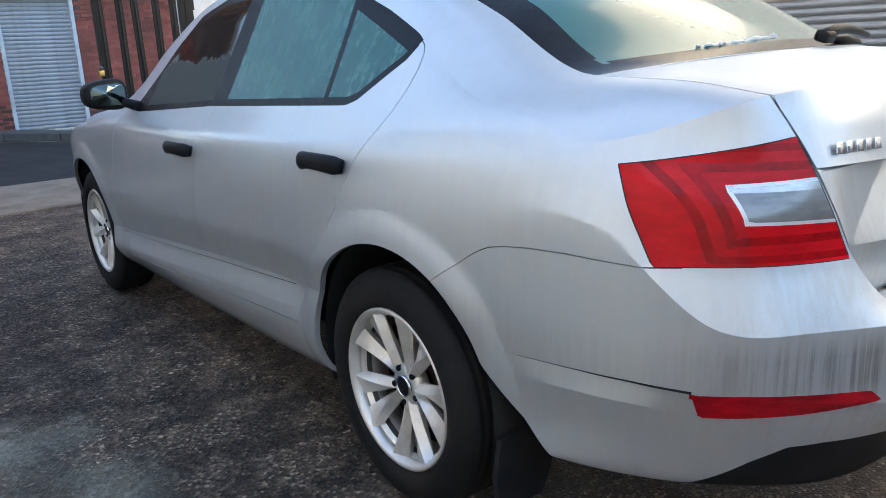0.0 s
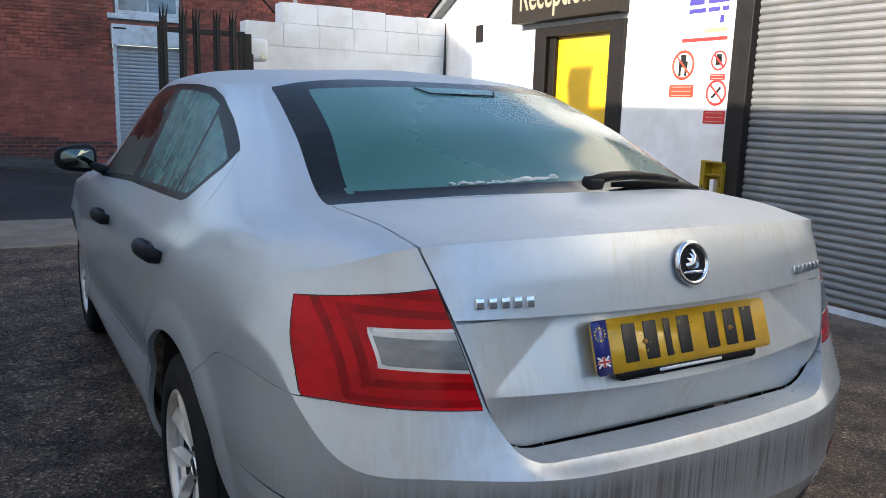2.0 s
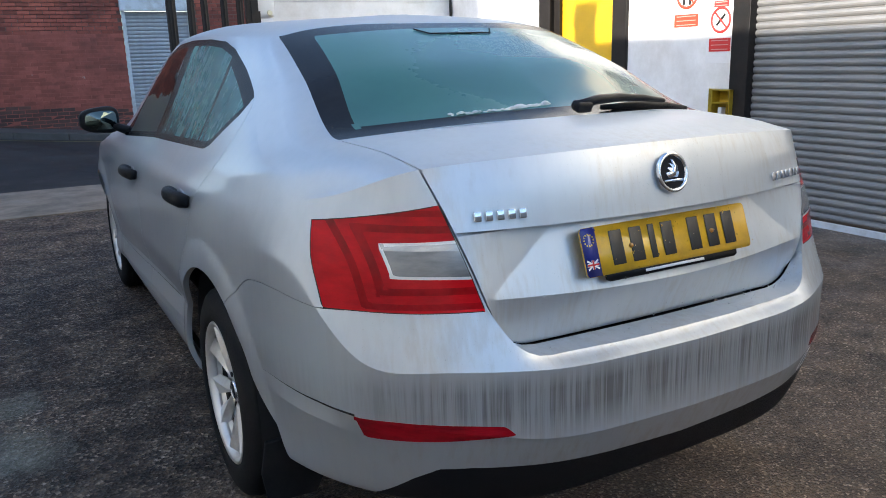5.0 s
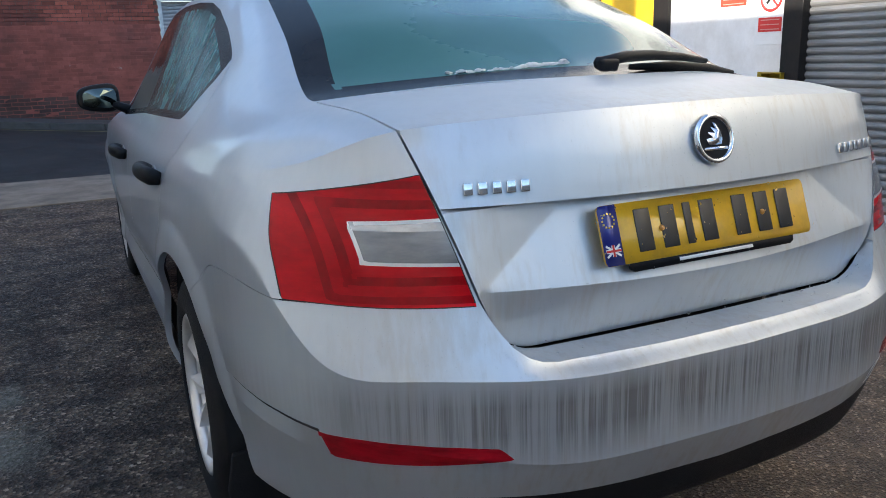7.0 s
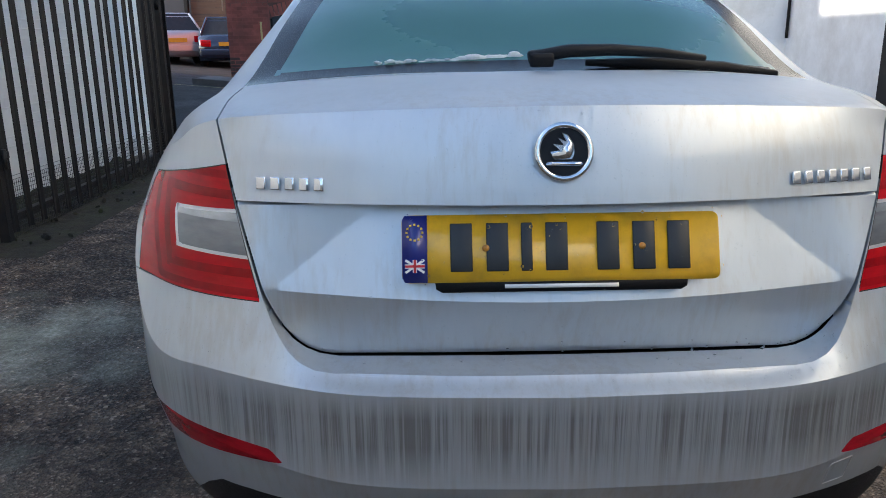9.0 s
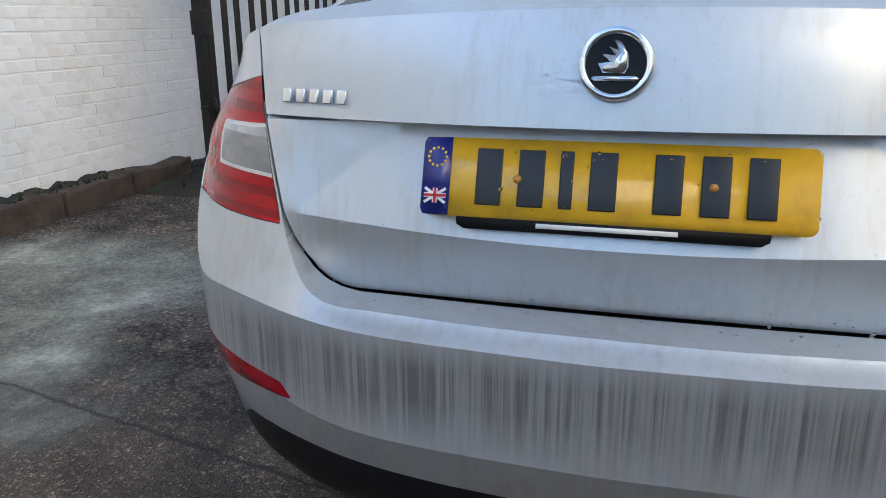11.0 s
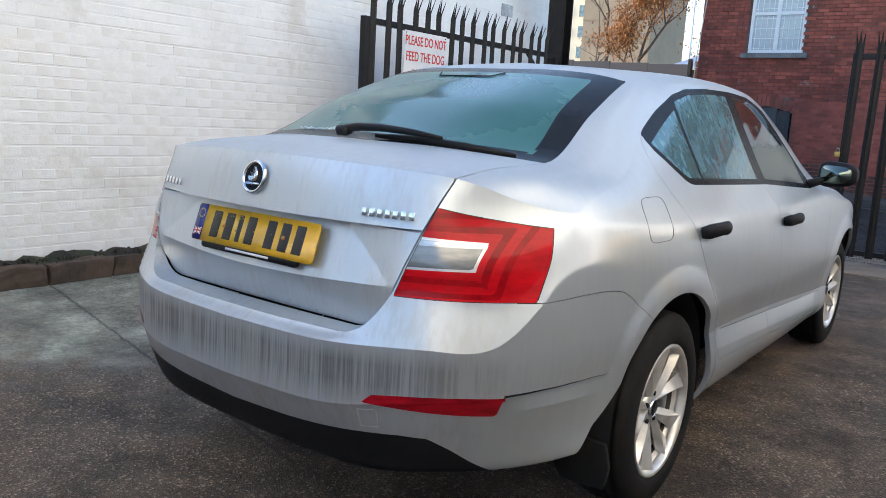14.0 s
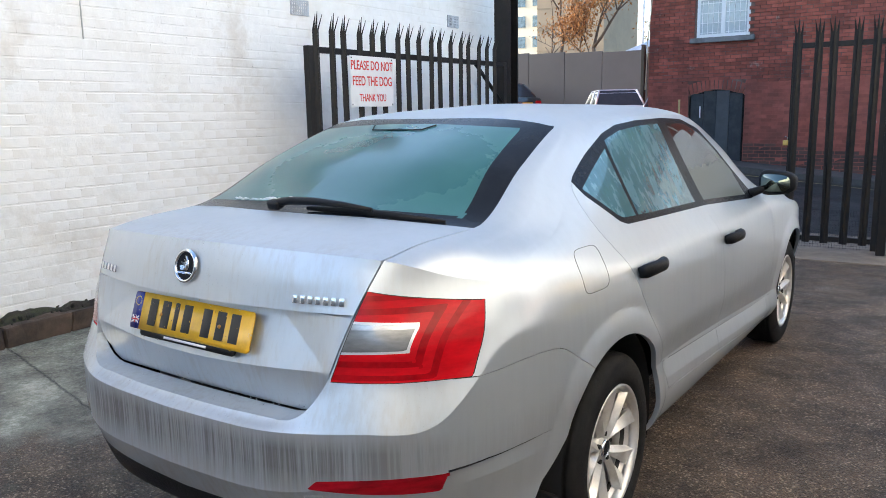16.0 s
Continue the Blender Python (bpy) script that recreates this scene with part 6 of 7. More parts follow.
FACE_EAST = Matrix(((0, 0, 1, 0), (1, 0, 0, 0), (0, 1, 0, 0), (0, 0, 0, 1)))
FACE_WEST = Matrix(((0, 0, -1, 0), (-1, 0, 0, 0), (0, 1, 0, 0), (0, 0, 0, 1)))
sign = thing("notice", "white notice with red lettering fixed to the gate", "sign", (-2.755, 4.23, 1.745))
part("board", boxed((-.004, -.30, -.22), (.004, .30, .22), .002), SIGN_WHITE, sign, smooth=False)
for text, z, k in (("PLEASE DO NOT", .135, 1.0), ("FEED THE DOG", .0, 1.02), ("THANK YOU", -.145, .82)):
    ob = lettering(text, .098 * k, SIGN_RED, sign, Matrix.Translation((.0055, 0, z)) @ FACE_EAST @ Matrix.Diagonal((.80, 1.15, 1, 1)), "lettering")
for yy, zz in ((-.28, .2), (.28, .2), (-.28, -.2), (.28, -.2)):
    part("screw", moved(lathe([(.004, .007), (.007, .005), (.008, 0)], 10), Matrix.Translation((0, yy, zz))), BLACK_STEEL, sign)

# ---------------------------------------------------------------- east side: white gable wall, door, signs, shutter
X = 3.85


def pierced(outline_y0, outline_y1, z_top, holes, x0, x1):
    """A wall in strips round its openings, top following z_top(y)."""
    cuts_y = sorted({outline_y0, outline_y1, *[h[0] for h in holes], *[h[1] for h in holes], *([5.2, 8.16] if outline_y1 > 8 else [])})
    bm = bmesh.new()
    for a, b in zip(cuts_y, cuts_y[1:]):
        spans, at = [], 0
        for h in sorted((h for h in holes if h[0] <= a + 1e-6 and b <= h[1] + 1e-6), key=lambda h: h[2]):
            spans.append((at, h[2]))
            at = h[3]
        spans.append((at, None))
        for lo, hi in spans:
            if hi is not None and hi - lo < .001:
                continue
            za, zb = (z_top(a), z_top(b)) if hi is None else (hi, hi)
            v = [bm.verts.new(p) for p in ((x0, a, lo), (x0, b, lo), (x0, b, zb), (x0, a, za), (x1, a, lo), (x1, b, lo), (x1, b, zb), (x1, a, za))]
            for q in ((0, 1, 2, 3), (4, 7, 6, 5), (0, 4, 5, 1), (3, 2, 6, 7), (0, 3, 7, 4), (1, 5, 6, 2)):
                bm.faces.new([v[i] for i in q])
    bmesh.ops.remove_doubles(bm, verts=bm.verts, dist=1e-5)
    bmesh.ops.recalc_face_normals(bm, faces=bm.faces)
    return bm


verge = lambda y: 4.15 if y < 5.2 else 4.15 - (y - 5.2) * .555
structure("wall_east", pierced(3.22, 8.9, verge, [(4.50, 5.84, 0, 2.20)], X, X + .22), WHITE_RENDER, "white-rendered gable wall", "wall")
# unseen upper wall, made tall and cream to bounce warm sunlight into the yard
structure("wall_east_south", boxed((X + .02, -7, 3.2), (X + .22, 3.2, 7.6)), BOUNCE_CREAM, "unseen tall cream wall added to bounce warm light", "wall")
structure("verge_board", tube([(X - .03, 5.2, 4.17), (X - .03, 9.1, 4.17 - 3.9 * .555)], .075, 4, flat=.5), BROWN_FRAME, "brown board along the sloping roof edge", "trim")
structure("roof_east", prism([(5.0, 4.2), (9.2, 4.2 - 4.2 * .555), (9.2, 4.13 - 4.2 * .555), (5.0, 4.13)], X - .12, X + 6, "x"), GREY_STONE, "sloping slate roof", "roof")
DOOR = tagged(new("door_1"), "yellow reception door in a dark brown frame", "door", kind="structure")
for lo, hi in (((X - .03, 5.66, 0), (X + .16, 5.86, 2.22)), ((X - .03, 4.48, 0), (X + .16, 4.68, 2.22)), ((X - .03, 4.68, 2.12), (X + .16, 5.66, 2.22))):
    part("door_frame", boxed(lo, hi, .008), BROWN_FRAME, DOOR, smooth=False)
part("door_frame", boxed((X + .02, 5.56, 0), (X + .14, 5.66, 2.12), .006), BROWN_FRAME, DOOR, smooth=False)
leaf = part("door_leaf", boxed((X + .06, 4.68, .02), (X + .11, 5.56, 2.12), .003), YELLOW_DOOR, DOOR, smooth=False)
part("door_knob", moved(lathe([(0, .0), (0, .02), (.03, .012), (.05, .026), (.07, .018), (.072, 0)], 20), Matrix.Translation((X + .06, 5.46, 1.02)) @ Matrix.Diagonal((-1, 1, 1, 1))), CHROME, leaf, "steel knob")
board = thing("reception_sign", "dark box sign with cream lettering above the door", "sign", (X, 5.38, 2.52))
part("box", boxed((-.16, -.91, -.25), (0, .75, .23), .008), SIGN_DARK, board, smooth=False)
lettering("Reception", .36, SIGN_LETTER, board, Matrix.Translation((-.163, .02, .0)) @ FACE_WEST @ Matrix.Diagonal((.80, 1.12, 1, 1)), depth=.003)
# notices
warn = thing("warning_notice", "white warning notice with blue heading and plain bars", "sign", (X, 3.575, 2.20))
part("board", boxed((-.006, -.27, -.25), (0, .27, .30), .001), SIGN_WHITE, warn, smooth=False)
part("heading_band", boxed((-.008, -.26, .17), (-.006, .26, .262)), SIGN_BLUE, warn, smooth=False)
lettering("WARNING", .085, SIGN_WHITE, warn, Matrix.Translation((-.009, 0, .215)) @ FACE_WEST @ Matrix.Diagonal((1.15, 1, 1, 1)))
for y0, y1, z0, z1, mt in ((.01, .165, .055, .125, SIGN_BLUE), (-.245, -.03, .055, .125, SIGN_BLUE), (-.01, .165, -.01, .025, SIGN_BLUE), (-.155, -.04, -.01, .025, SIGN_BLUE), (-.245, -.18, -.01, .025, SIGN_BLUE), (-.205, -.165, -.105, -.045, SIGN_BLUE), (-.24, -.02, -.175, -.14, SIGN_LETTER), (-.255, .22, -.24, -.21, SIGN_RED)):
    part("bar", boxed((-.008, y0, z0), (-.006, y1, z1)), mt, warn, smooth=False)
tagged(new("backing_board", mesh_of("backing_board", boxed((X - .004, 3.235, 1.20), (X, 3.53, 1.96), .002), SIGN_WHITE, False)), "white backing board on the rendered wall", "board")


def prohibition(label, at, r, red, bars, shape, lean=0):
    s = thing("safety_notice", label, "sign", at, "safety notices")
    part("ring", moved(lathe([(0, r * .80), (-.002, r * .81), (-.002, r * .99), (0, r)], 40), Matrix.Identity(4)), red, s)
    part("slash", moved(boxed((-.0035, -r * .85, -.008), (-.0022, r * .85, .008)), Matrix.Rotation(radians(45), 4, "X")), red, s, smooth=False)
    part("symbol", merge(*[moved(boxed((-.0022, a, c), (-.0008, b, d), .0003), Matrix.Rotation(radians(lean), 4, "X")) for a, b, c, d in shape]), INK, s, smooth=False)
    y0, y1, z0, z1 = bars
    panel = part("caption_panel", boxed((-.002, y0, z0), (0, y1, z1)), red, s, smooth=False)
    n = 3 if z1 - z0 > .06 else 2
    for k in range(n):
        z = z1 - (z1 - z0) * (k + .5) / n
        part("caption_bar", boxed((-.003, y0 * .8, z - .0035), (-.002, y1 * .8, z + .0035)), CAPTION_PALE, panel, smooth=False)
    return s


prohibition("round red prohibition notice with orange caption", (X - .001, 3.765, 1.775), .125, SIGN_ORANGE, (-.135, .135, -.27, -.165), ((-.03, .03, .03, .085), (-.05, .05, -.02, .03), (-.045, -.02, -.09, -.02), (.02, .045, -.09, -.02)))
prohibition("small round red prohibition notice on the board", (X - .006, 3.385, 1.80), .080, SIGN_RED, (-.075, .075, -.155, -.105), ((-.03, .03, -.035, .025), (-.025, .025, .02, .05)))
prohibition("round red no smoking notice on the board", (X - .006, 3.385, 1.545), .105, SIGN_RED, (-.11, .11, -.25, -.145), ((-.06, .06, -.010, .010),), -45)
plate = thing("wall_plate", "small brown plate on the white wall", "plate", (X, 7.0, 2.24))
part("plate_face", boxed((-.02, -.07, -.10), (0, .07, .10), .006), BROWN_FRAME, plate, smooth=False)
keybox = thing("switch_box", "open yellow metal switch box on the wall", "switch box", (X, 3.32, .85))
part("back", boxed((-.01, -.15, -.145), (0, .15, .145)), YELLOW_METAL, keybox, smooth=False)
for lo, hi in (((-.10, -.15, -.145), (0, -.14, .145)), ((-.10, .03, -.145), (0, .04, .145)), ((-.10, -.15, .135), (0, .04, .145)), ((-.10, -.15, -.145), (0, .04, -.135)), ((-.09, -.14, .03), (-.01, .03, .04))):
    part("side", boxed(lo, hi, .001), YELLOW_METAL, keybox, smooth=False)
part("switch", boxed((-.06, -.04, -.11), (-.01, .0, .0), .004), PLASTIC_WHITE, keybox, smooth=False)
part("button", moved(lathe([(0, .0), (0, .022), (-.03, .02), (-.035, 0)], 18), Matrix.Translation((-.01, .085, -.07))), BLACK_PLASTIC, keybox)
structure("shutter_guide", boxed((X - .06, 3.05, 0), (X + .1, 3.22, 3.3), .006), BLACK_STEEL, "black steel guide rail of the roller shutter", "rail")


def shutter(name, label, x_or_y, along, z0, z1, pitch, material, facing):
    """Curved interlocking slats, each a piece."""
    sh = tagged(new(name), label, "shutter", kind="structure")
    a, b = along
    bm = bmesh.new()
    prof = [(.0, 0.0), (.010, .10), (.017, .3), (.019, .5), (.016, .72), (.006, .86), (.0, .90), (.0, 1.0)]
    rows = [[bm.verts.new((-d, e, z * pitch)) for d, z in prof] for e in (a, b)]
    for i in range(len(prof) - 1):
        bm.faces.new((rows[0][i], rows[1][i], rows[1][i + 1], rows[0][i + 1]))
    bmesh.ops.recalc_face_normals(bm, faces=bm.faces)
    bmesh.ops.solidify(bm, geom=bm.faces[:], thickness=.002)
    if facing == "south":
        moved(bm, Matrix(((0, 1, 0, 0), (1, 0, 0, 0), (0, 0, 1, 0), (0, 0, 0, 1))))
    data = mesh_of("slat", bm, material, False)
    for k in range(int((z1 - z0) / pitch)):
        ob = new("slat", data)
        ob.parent = sh
        ob.location = (x_or_y, 0, z0 + k * pitch) if facing == "west" else (0, x_or_y, z0 + k * pitch)
    return sh


shutter("shutter_east", "large galvanised roller shutter with curved slats", X + .03, (-6.0, 3.06), .05, 3.25, .0562, GALVANISED, "west")
structure("shutter_sill", boxed((X - .02, -6, -.02), (X + .1, 3.05, .05), .006), PALE_PAINT, "pale bottom bar of the roller shutter", "bar")
structure("shutter_bar", boxed((X - .012, -6.0, 0), (X + .06, 3.05, .07), .006), BROWN_STEEL, "dark bottom bar of the roller shutter", "rail")
# low white wall at the gate, with a raised back course
low_wall = structure("wall_low", boxed((1.30, 7.845, 0), (X, 8.05, 2.20)), WHITE_RENDER, "low white-painted block wall beside the gate", "wall")
rnd = random.Random(4)
for x0, x1, z0, z1, yy in ((1.26, X, 2.0, 2.26, 7.835), (1.68, X, 2.265, 2.50, 7.845)):
    x = x0
    while x < x1 - .05:
        w = min(.44, x1 - x)
        part("block", boxed((x, yy + rnd.uniform(-.003, .003), z0 + rnd.uniform(-.002, .002)), (x + w - .0015, 8.08, z1 + rnd.uniform(-.012, .012) * (z1 > 2.4) - .05 * (x - x0) / (x1 - x0) * (z1 > 2.4)), .008), WHITE_RENDER, low_wall, smooth=False)
        x += w
tagged(new("pole", mesh_of("pole", tube([(1.88, 7.95, 2.4), (1.88, 7.95, 4.2)], .022, 8), PLASTIC_WHITE)), "thin white pole on the low wall", "pole")
tagged(new("conduit", mesh_of("conduit", tube([(X - .03, 7.78, 1.2), (X - .03, 7.78, 1.9), (X - .03, 7.78, 2.42)], [.018, .018, .008], 8), BLACK_STEEL)), "dark cable pipe in the wall corner", "pipe")
alarm = thing("floodlight", "white rounded lamp housing on the gate post", "lamp", (1.20, 7.30, 1.9))
part("housing", boxed((-.12, -.09, -.12), (.13, .09, .12), .05), PLASTIC_WHITE, alarm)
part("lens", moved(lathe([(0, 0), (0, .026), (.012, .03), (.016, .022), (.016, 0)], 20), Matrix.Translation((.06, -.09, -.07)) @ Matrix.Rotation(radians(-90), 4, "Z")), surface("lamp_lens", (.7, .68, .5), .2, vary=.05), alarm)
part("bracket", boxed((-.12, -.10, -.25), (-.04, .0, -.05), .004), BLACK_STEEL, alarm, smooth=False)


# ---------------------------------------------------------------- across the lane: brick building
FY = 16.25
HOLES = [(-3.50, -2.38, 2.97, 4.62), (1.00, 2.26, 3.04, 4.8), (.92, 2.32, -.5, 2.70)]
ARCH = (-3.63, -2.42, 1.72)


def facade_free(x, z):
    if any(a - .06 < x < b + .06 and c - .03 < z < d + .03 for a, b, c, d in HOLES):
        return False
    if ARCH[0] - .06 < x < ARCH[1] + .06 and z < ARCH[2] + .36:
        return False
    return not (-3.62 < x < -2.26 and 2.84 < z < 2.98) and not (.83 < x < 2.34 and 2.9 < z < 3.04)


FAR = structure("wall_north", moved(pierced(-12.0, 4.55, lambda y: 7.6, [(-h[1], -h[0], max(0, h[2]), h[3]) for h in HOLES] + [(-ARCH[1], -ARCH[0], 0, ARCH[2] + .14)], FY + .006, FY + .35), Matrix.Rotation(radians(90), 4, "Z") @ Matrix.Diagonal((1, 1, 1, 1))), MORTAR, "red brick building wall across the lane", "wall")
cells = brick_cells(-4.55, 9.2, -.05, 5.0, facade_free)
foot = lambda x: rise(x, 16) + .115
shapes = brick_data(7, depth=.018, soft=.003, seed=8)


def zone(x, z):
    h = z - foot(x)
    wob = .12 * noise.noise(Vector((x * 1.3, z * .6, 2.0)))
    if h < .42 + wob:
        return 0
    return 1 if z < 1.98 + wob + (.25 if x < -2.2 else 0) else 2


flip = Matrix.Translation((0, FY + .008, 0)) @ Matrix(((0, 1, 0, 0), (-1, 0, 0, 0), (0, 0, 1, 0), (0, 0, 0, 1)))
for k, (nm, mt) in enumerate((("base_bricks", SOOT_BRICK), ("painted_bricks", RED_PAINTED), ("bricks", RED_BRICK))):
    joined_bricks(nm, [c for c in cells if zone(*c[:2]) == k], flip, mt, FAR, 20 + k, shapes)
for x0, x1 in ((-4.54, ARCH[0]), (ARCH[1], .92), (2.32, 9.0)):
    part("painted_joint", boxed((x0, FY - .007, -.3), (x1, FY + .004, 2.0)), RED_PAINTED, FAR, smooth=False)
structure("wall_north_end", boxed((-4.55, FY + .35, -.5), (-4.25, 30, 7.6)), RED_BRICK, "red brick side wall along the side street", "wall")


def window(name, label, x0, x1, z0, z1, cols, rows, frame_mat, glass, bar=.045):
    w = tagged(new(name), label, "window", kind="structure")
    part("reveal", boxed((x0, FY + .10, z0), (x1, FY + .14, z1)), DARK_GAP, w, smooth=False)
    for lo, hi in (((x0, FY + .02, z0), (x0 + .07, FY + .09, z1)), ((x1 - .07, FY + .02, z0), (x1, FY + .09, z1)), ((x0 + .07, FY + .02, z0), (x1 - .07, FY + .09, z0 + .07)), ((x0 + .07, FY + .02, z1 - .07), (x1 - .07, FY + .09, z1))):
        part("window_frame", boxed(lo, hi, .006), frame_mat, w, smooth=False)
    for k in range(1, cols):
        x = x0 + (x1 - x0) * k / cols
        part("mullion", boxed((x - bar, FY + .015, z0 + .07), (x + bar, FY + .085, z1 - .07), .005), frame_mat, w, smooth=False)
    for k in range(1, rows):
        z = z0 + (z1 - z0) * k / rows
        part("transom", boxed((x0 + .07, FY + .018, z - bar * .8), (x1 - .07, FY + .082, z + bar * .8), .005), frame_mat, w, smooth=False)
    for i in range(cols):
        for j in range(rows):
            a, b = x0 + (x1 - x0) * i / cols, x0 + (x1 - x0) * (i + 1) / cols
            c, d = z0 + (z1 - z0) * j / rows, z0 + (z1 - z0) * (j + 1) / rows
            pane = part("pane", boxed((a + .03, FY + .05, c + .03), (b - .03, FY + .058, d - .03)), glass, w, smooth=False)
            if glass is LACE_GLASS:
                bars = bmesh.new()
                for q in range(1, 5):
                    x = a + (b - a) * q / 5
                    add_box(bars, (x - .006, FY + .042, c + .05), (x + .006, FY + .048, d - .05))
                for q in range(4):
                    z = c + (d - c) * (q + .5) / 4
                    add_box(bars, (a + .05, FY + .040, z - .005), (b - .05, FY + .046, z + .005), 0, None)
                part("lattice", bars, WHITE_FRAME, pane, smooth=False)
    return w


window("window_1", "white window with lattice bars and lace curtains", -3.50, -2.38, 2.97, 4.60, 2, 2, WHITE_FRAME, LACE_GLASS)
window("window_2", "dull grey upstairs window above the shutter", 1.00, 2.26, 3.04, 4.75, 2, 1, PALE_PAINT, DIM_GLASS, .02)
structure("sill_1", boxed((-3.62, FY - .08, 2.86), (-2.27, FY + .03, 2.965), .008), GREY_STONE, "grey stone window sill", "sill")
structure("sill_2", boxed((.84, FY - .07, 2.93), (2.34, FY + .03, 3.03), .008), PALE_PAINT, "pale stone window sill", "sill")
# arched doorway
a0, a1, spring = ARCH
arch_pts = [(a0, -.4), (a1, -.4), (a1, spring)] + [(a1 + (a0 - a1) * t, spring + .13 * math.sin(math.pi * t)) for t in np.linspace(.08, .92, 11)] + [(a0, spring)]
DOORWAY = tagged(new("door_2"), "closed dark boarded doors under a brick arch", "door", kind="structure")
part("door_back", prism(arch_pts, FY + .09, FY + .13, "y"), DARK_GAP, DOORWAY, smooth=False)
for k in range(4):
    x = a0 + .05 + k * .278
    top = spring + .12 * math.sin(math.pi * (x + .13 - a0) / (a1 - a0))
    part("board", boxed((x, FY + .045 + .015 * (k % 2), foot(-3) - .05), (x + .27, FY + .09, top), .006), DARK_DOOR if k != 2 else surface("paler_boards", (.055, .065, .075), .5, vary=.15), DOORWAY, smooth=False)
part("door_bar", boxed((-3.38, FY + .02, 1.25), (-3.36, FY + .045, 1.5), .003), WHITE_FRAME, DOORWAY, smooth=False)
for k in range(15):
    t = (k + .5) / 15
    x = a0 - .08 + (a1 - a0 + .16) * t
    m = Matrix.Translation((x, FY - .006, spring + .10 + .15 * math.sin(math.pi * t))) @ Matrix.Rotation(radians((t - .5) * 34), 4, "Y")
    part("arch_brick", moved(boxed((-.037, 0, -.105), (.037, .04, .115), .005), m), RED_PAINTED, DOORWAY, smooth=False)
tagged(new("marker_post", mesh_of("marker_post", boxed((-3.84, FY - .03, 1.28), (-3.80, FY + .01, 1.66), .004), surface("pale_yellow_paint", (.55, .42, .18), .5), False)), "pale yellow strip beside the arched doors", "strip")
# small roller shutter
shutter("shutter_north", "grey roller shutter in a pale frame", FY + .06, (1.0, 2.24), foot(1.6) + .02, 2.42, .0765, GREY_SLAT, "south")
case = tagged(new("shutter_frame"), "pale metal frame and box of the small shutter", "frame", kind="structure")
part("box", boxed((.90, FY - .12, 2.42), (2.33, FY + .04, 2.82), .008), PALE_PAINT, case, smooth=False)
for x in (.93, 2.24):
    part("guide", boxed((x, FY - .02, foot(1.6)), (x + .07, FY + .05, 2.42), .004), PALE_PAINT, case, smooth=False)
part("label_strip", boxed((.93, FY - .125, 2.72), (1.18, FY - .12, 2.755)), BLACK_STEEL, case, smooth=False)
tagged(new("cable", mesh_of("cable", tube([(3.3, FY - .04, 5.2), (3.6, FY - .04, 4.3), (4.0, FY - .04, 3.6), (4.4, FY - .04, 3.2)], .022, 6), BLACK_STEEL)), "black cable sagging across the brick wall", "cable")
tagged(new("cable", mesh_of("cable", tube([(-4.42, FY - .06, 7.2), (-4.44, FY - .03, 4.6), (-4.58, FY - .02, 3.0), (-4.62, FY - .02, 1.9)], .012, 6), surface("pale_cable", (.6, .5, .38), .5), )), "pale cable hanging at the building corner", "cable")

lamp = thing("bulkhead_lamp", "small round grey outside lamp on the brick wall", "lamp", (2.72, FY, 3.86))
part("lamp_base", moved(lathe([(0, .10), (.04, .10), (.06, .08), (.06, 0)], 20), Matrix.Rotation(radians(-90), 4, "Z")), BLACK_STEEL, lamp)
part("lamp_dome", moved(lathe([(.06, .085), (.10, .075), (.135, .045), (.145, 0)], 20), Matrix.Rotation(radians(-90), 4, "Z")), GREY_STONE, lamp)

# ---------------------------------------------------------------- side street: hoarding, fence, shed, cars
gz = rise(-9, 25)
HOARD = tagged(new("hoarding"), "long dark grey hoarding along the side street", "fence", kind="structure")
for k in range(9):
    x = -22 + k * 1.52
    part("panel", boxed((x, 26.0, gz - .3), (x + 1.50, 26.08, 3.95 - .05 * k), .01), GREY_HOARDING, HOARD, smooth=False)
part("end_post", boxed((-8.34, 25.9, gz - .2), (-8.22, 26.1, 3.72), .01), BLACK_STEEL, HOARD, smooth=False)
FENCE = tagged(new("timber_fence"), "weathered board fence beside the hoarding", "fence", kind="structure")
for k in range(13):
    part("fence_board", boxed((-8.2, 26.2, gz + .1 + k * .215), (-4.2, 26.23 + .02 * (k % 2), gz + .305 + k * .215), .004), TIMBER, FENCE, smooth=False)
shed = thing("shed", "low shed with a pale corrugated roof", "shed", (-8.0, 30, gz))
part("shed_wall", boxed((-2.6, 0, 0), (3.5, 4, 2.9), .02), GREY_HOARDING, shed, smooth=False)
bm = bmesh.new()
rows = []
for i in range(62):
    x = -2.9 + i * .105
    rows.append([bm.verts.new((x, y, 2.9 + (y + .3) * .22 + (.02 if i % 2 else -.02))) for y in (-.3, 4.2)])
for p, q in zip(rows, rows[1:]):
    bm.faces.new((p[0], q[0], q[1], p[1]))
part("shed_roof", bm, PALE_PAINT, shed, smooth=False)


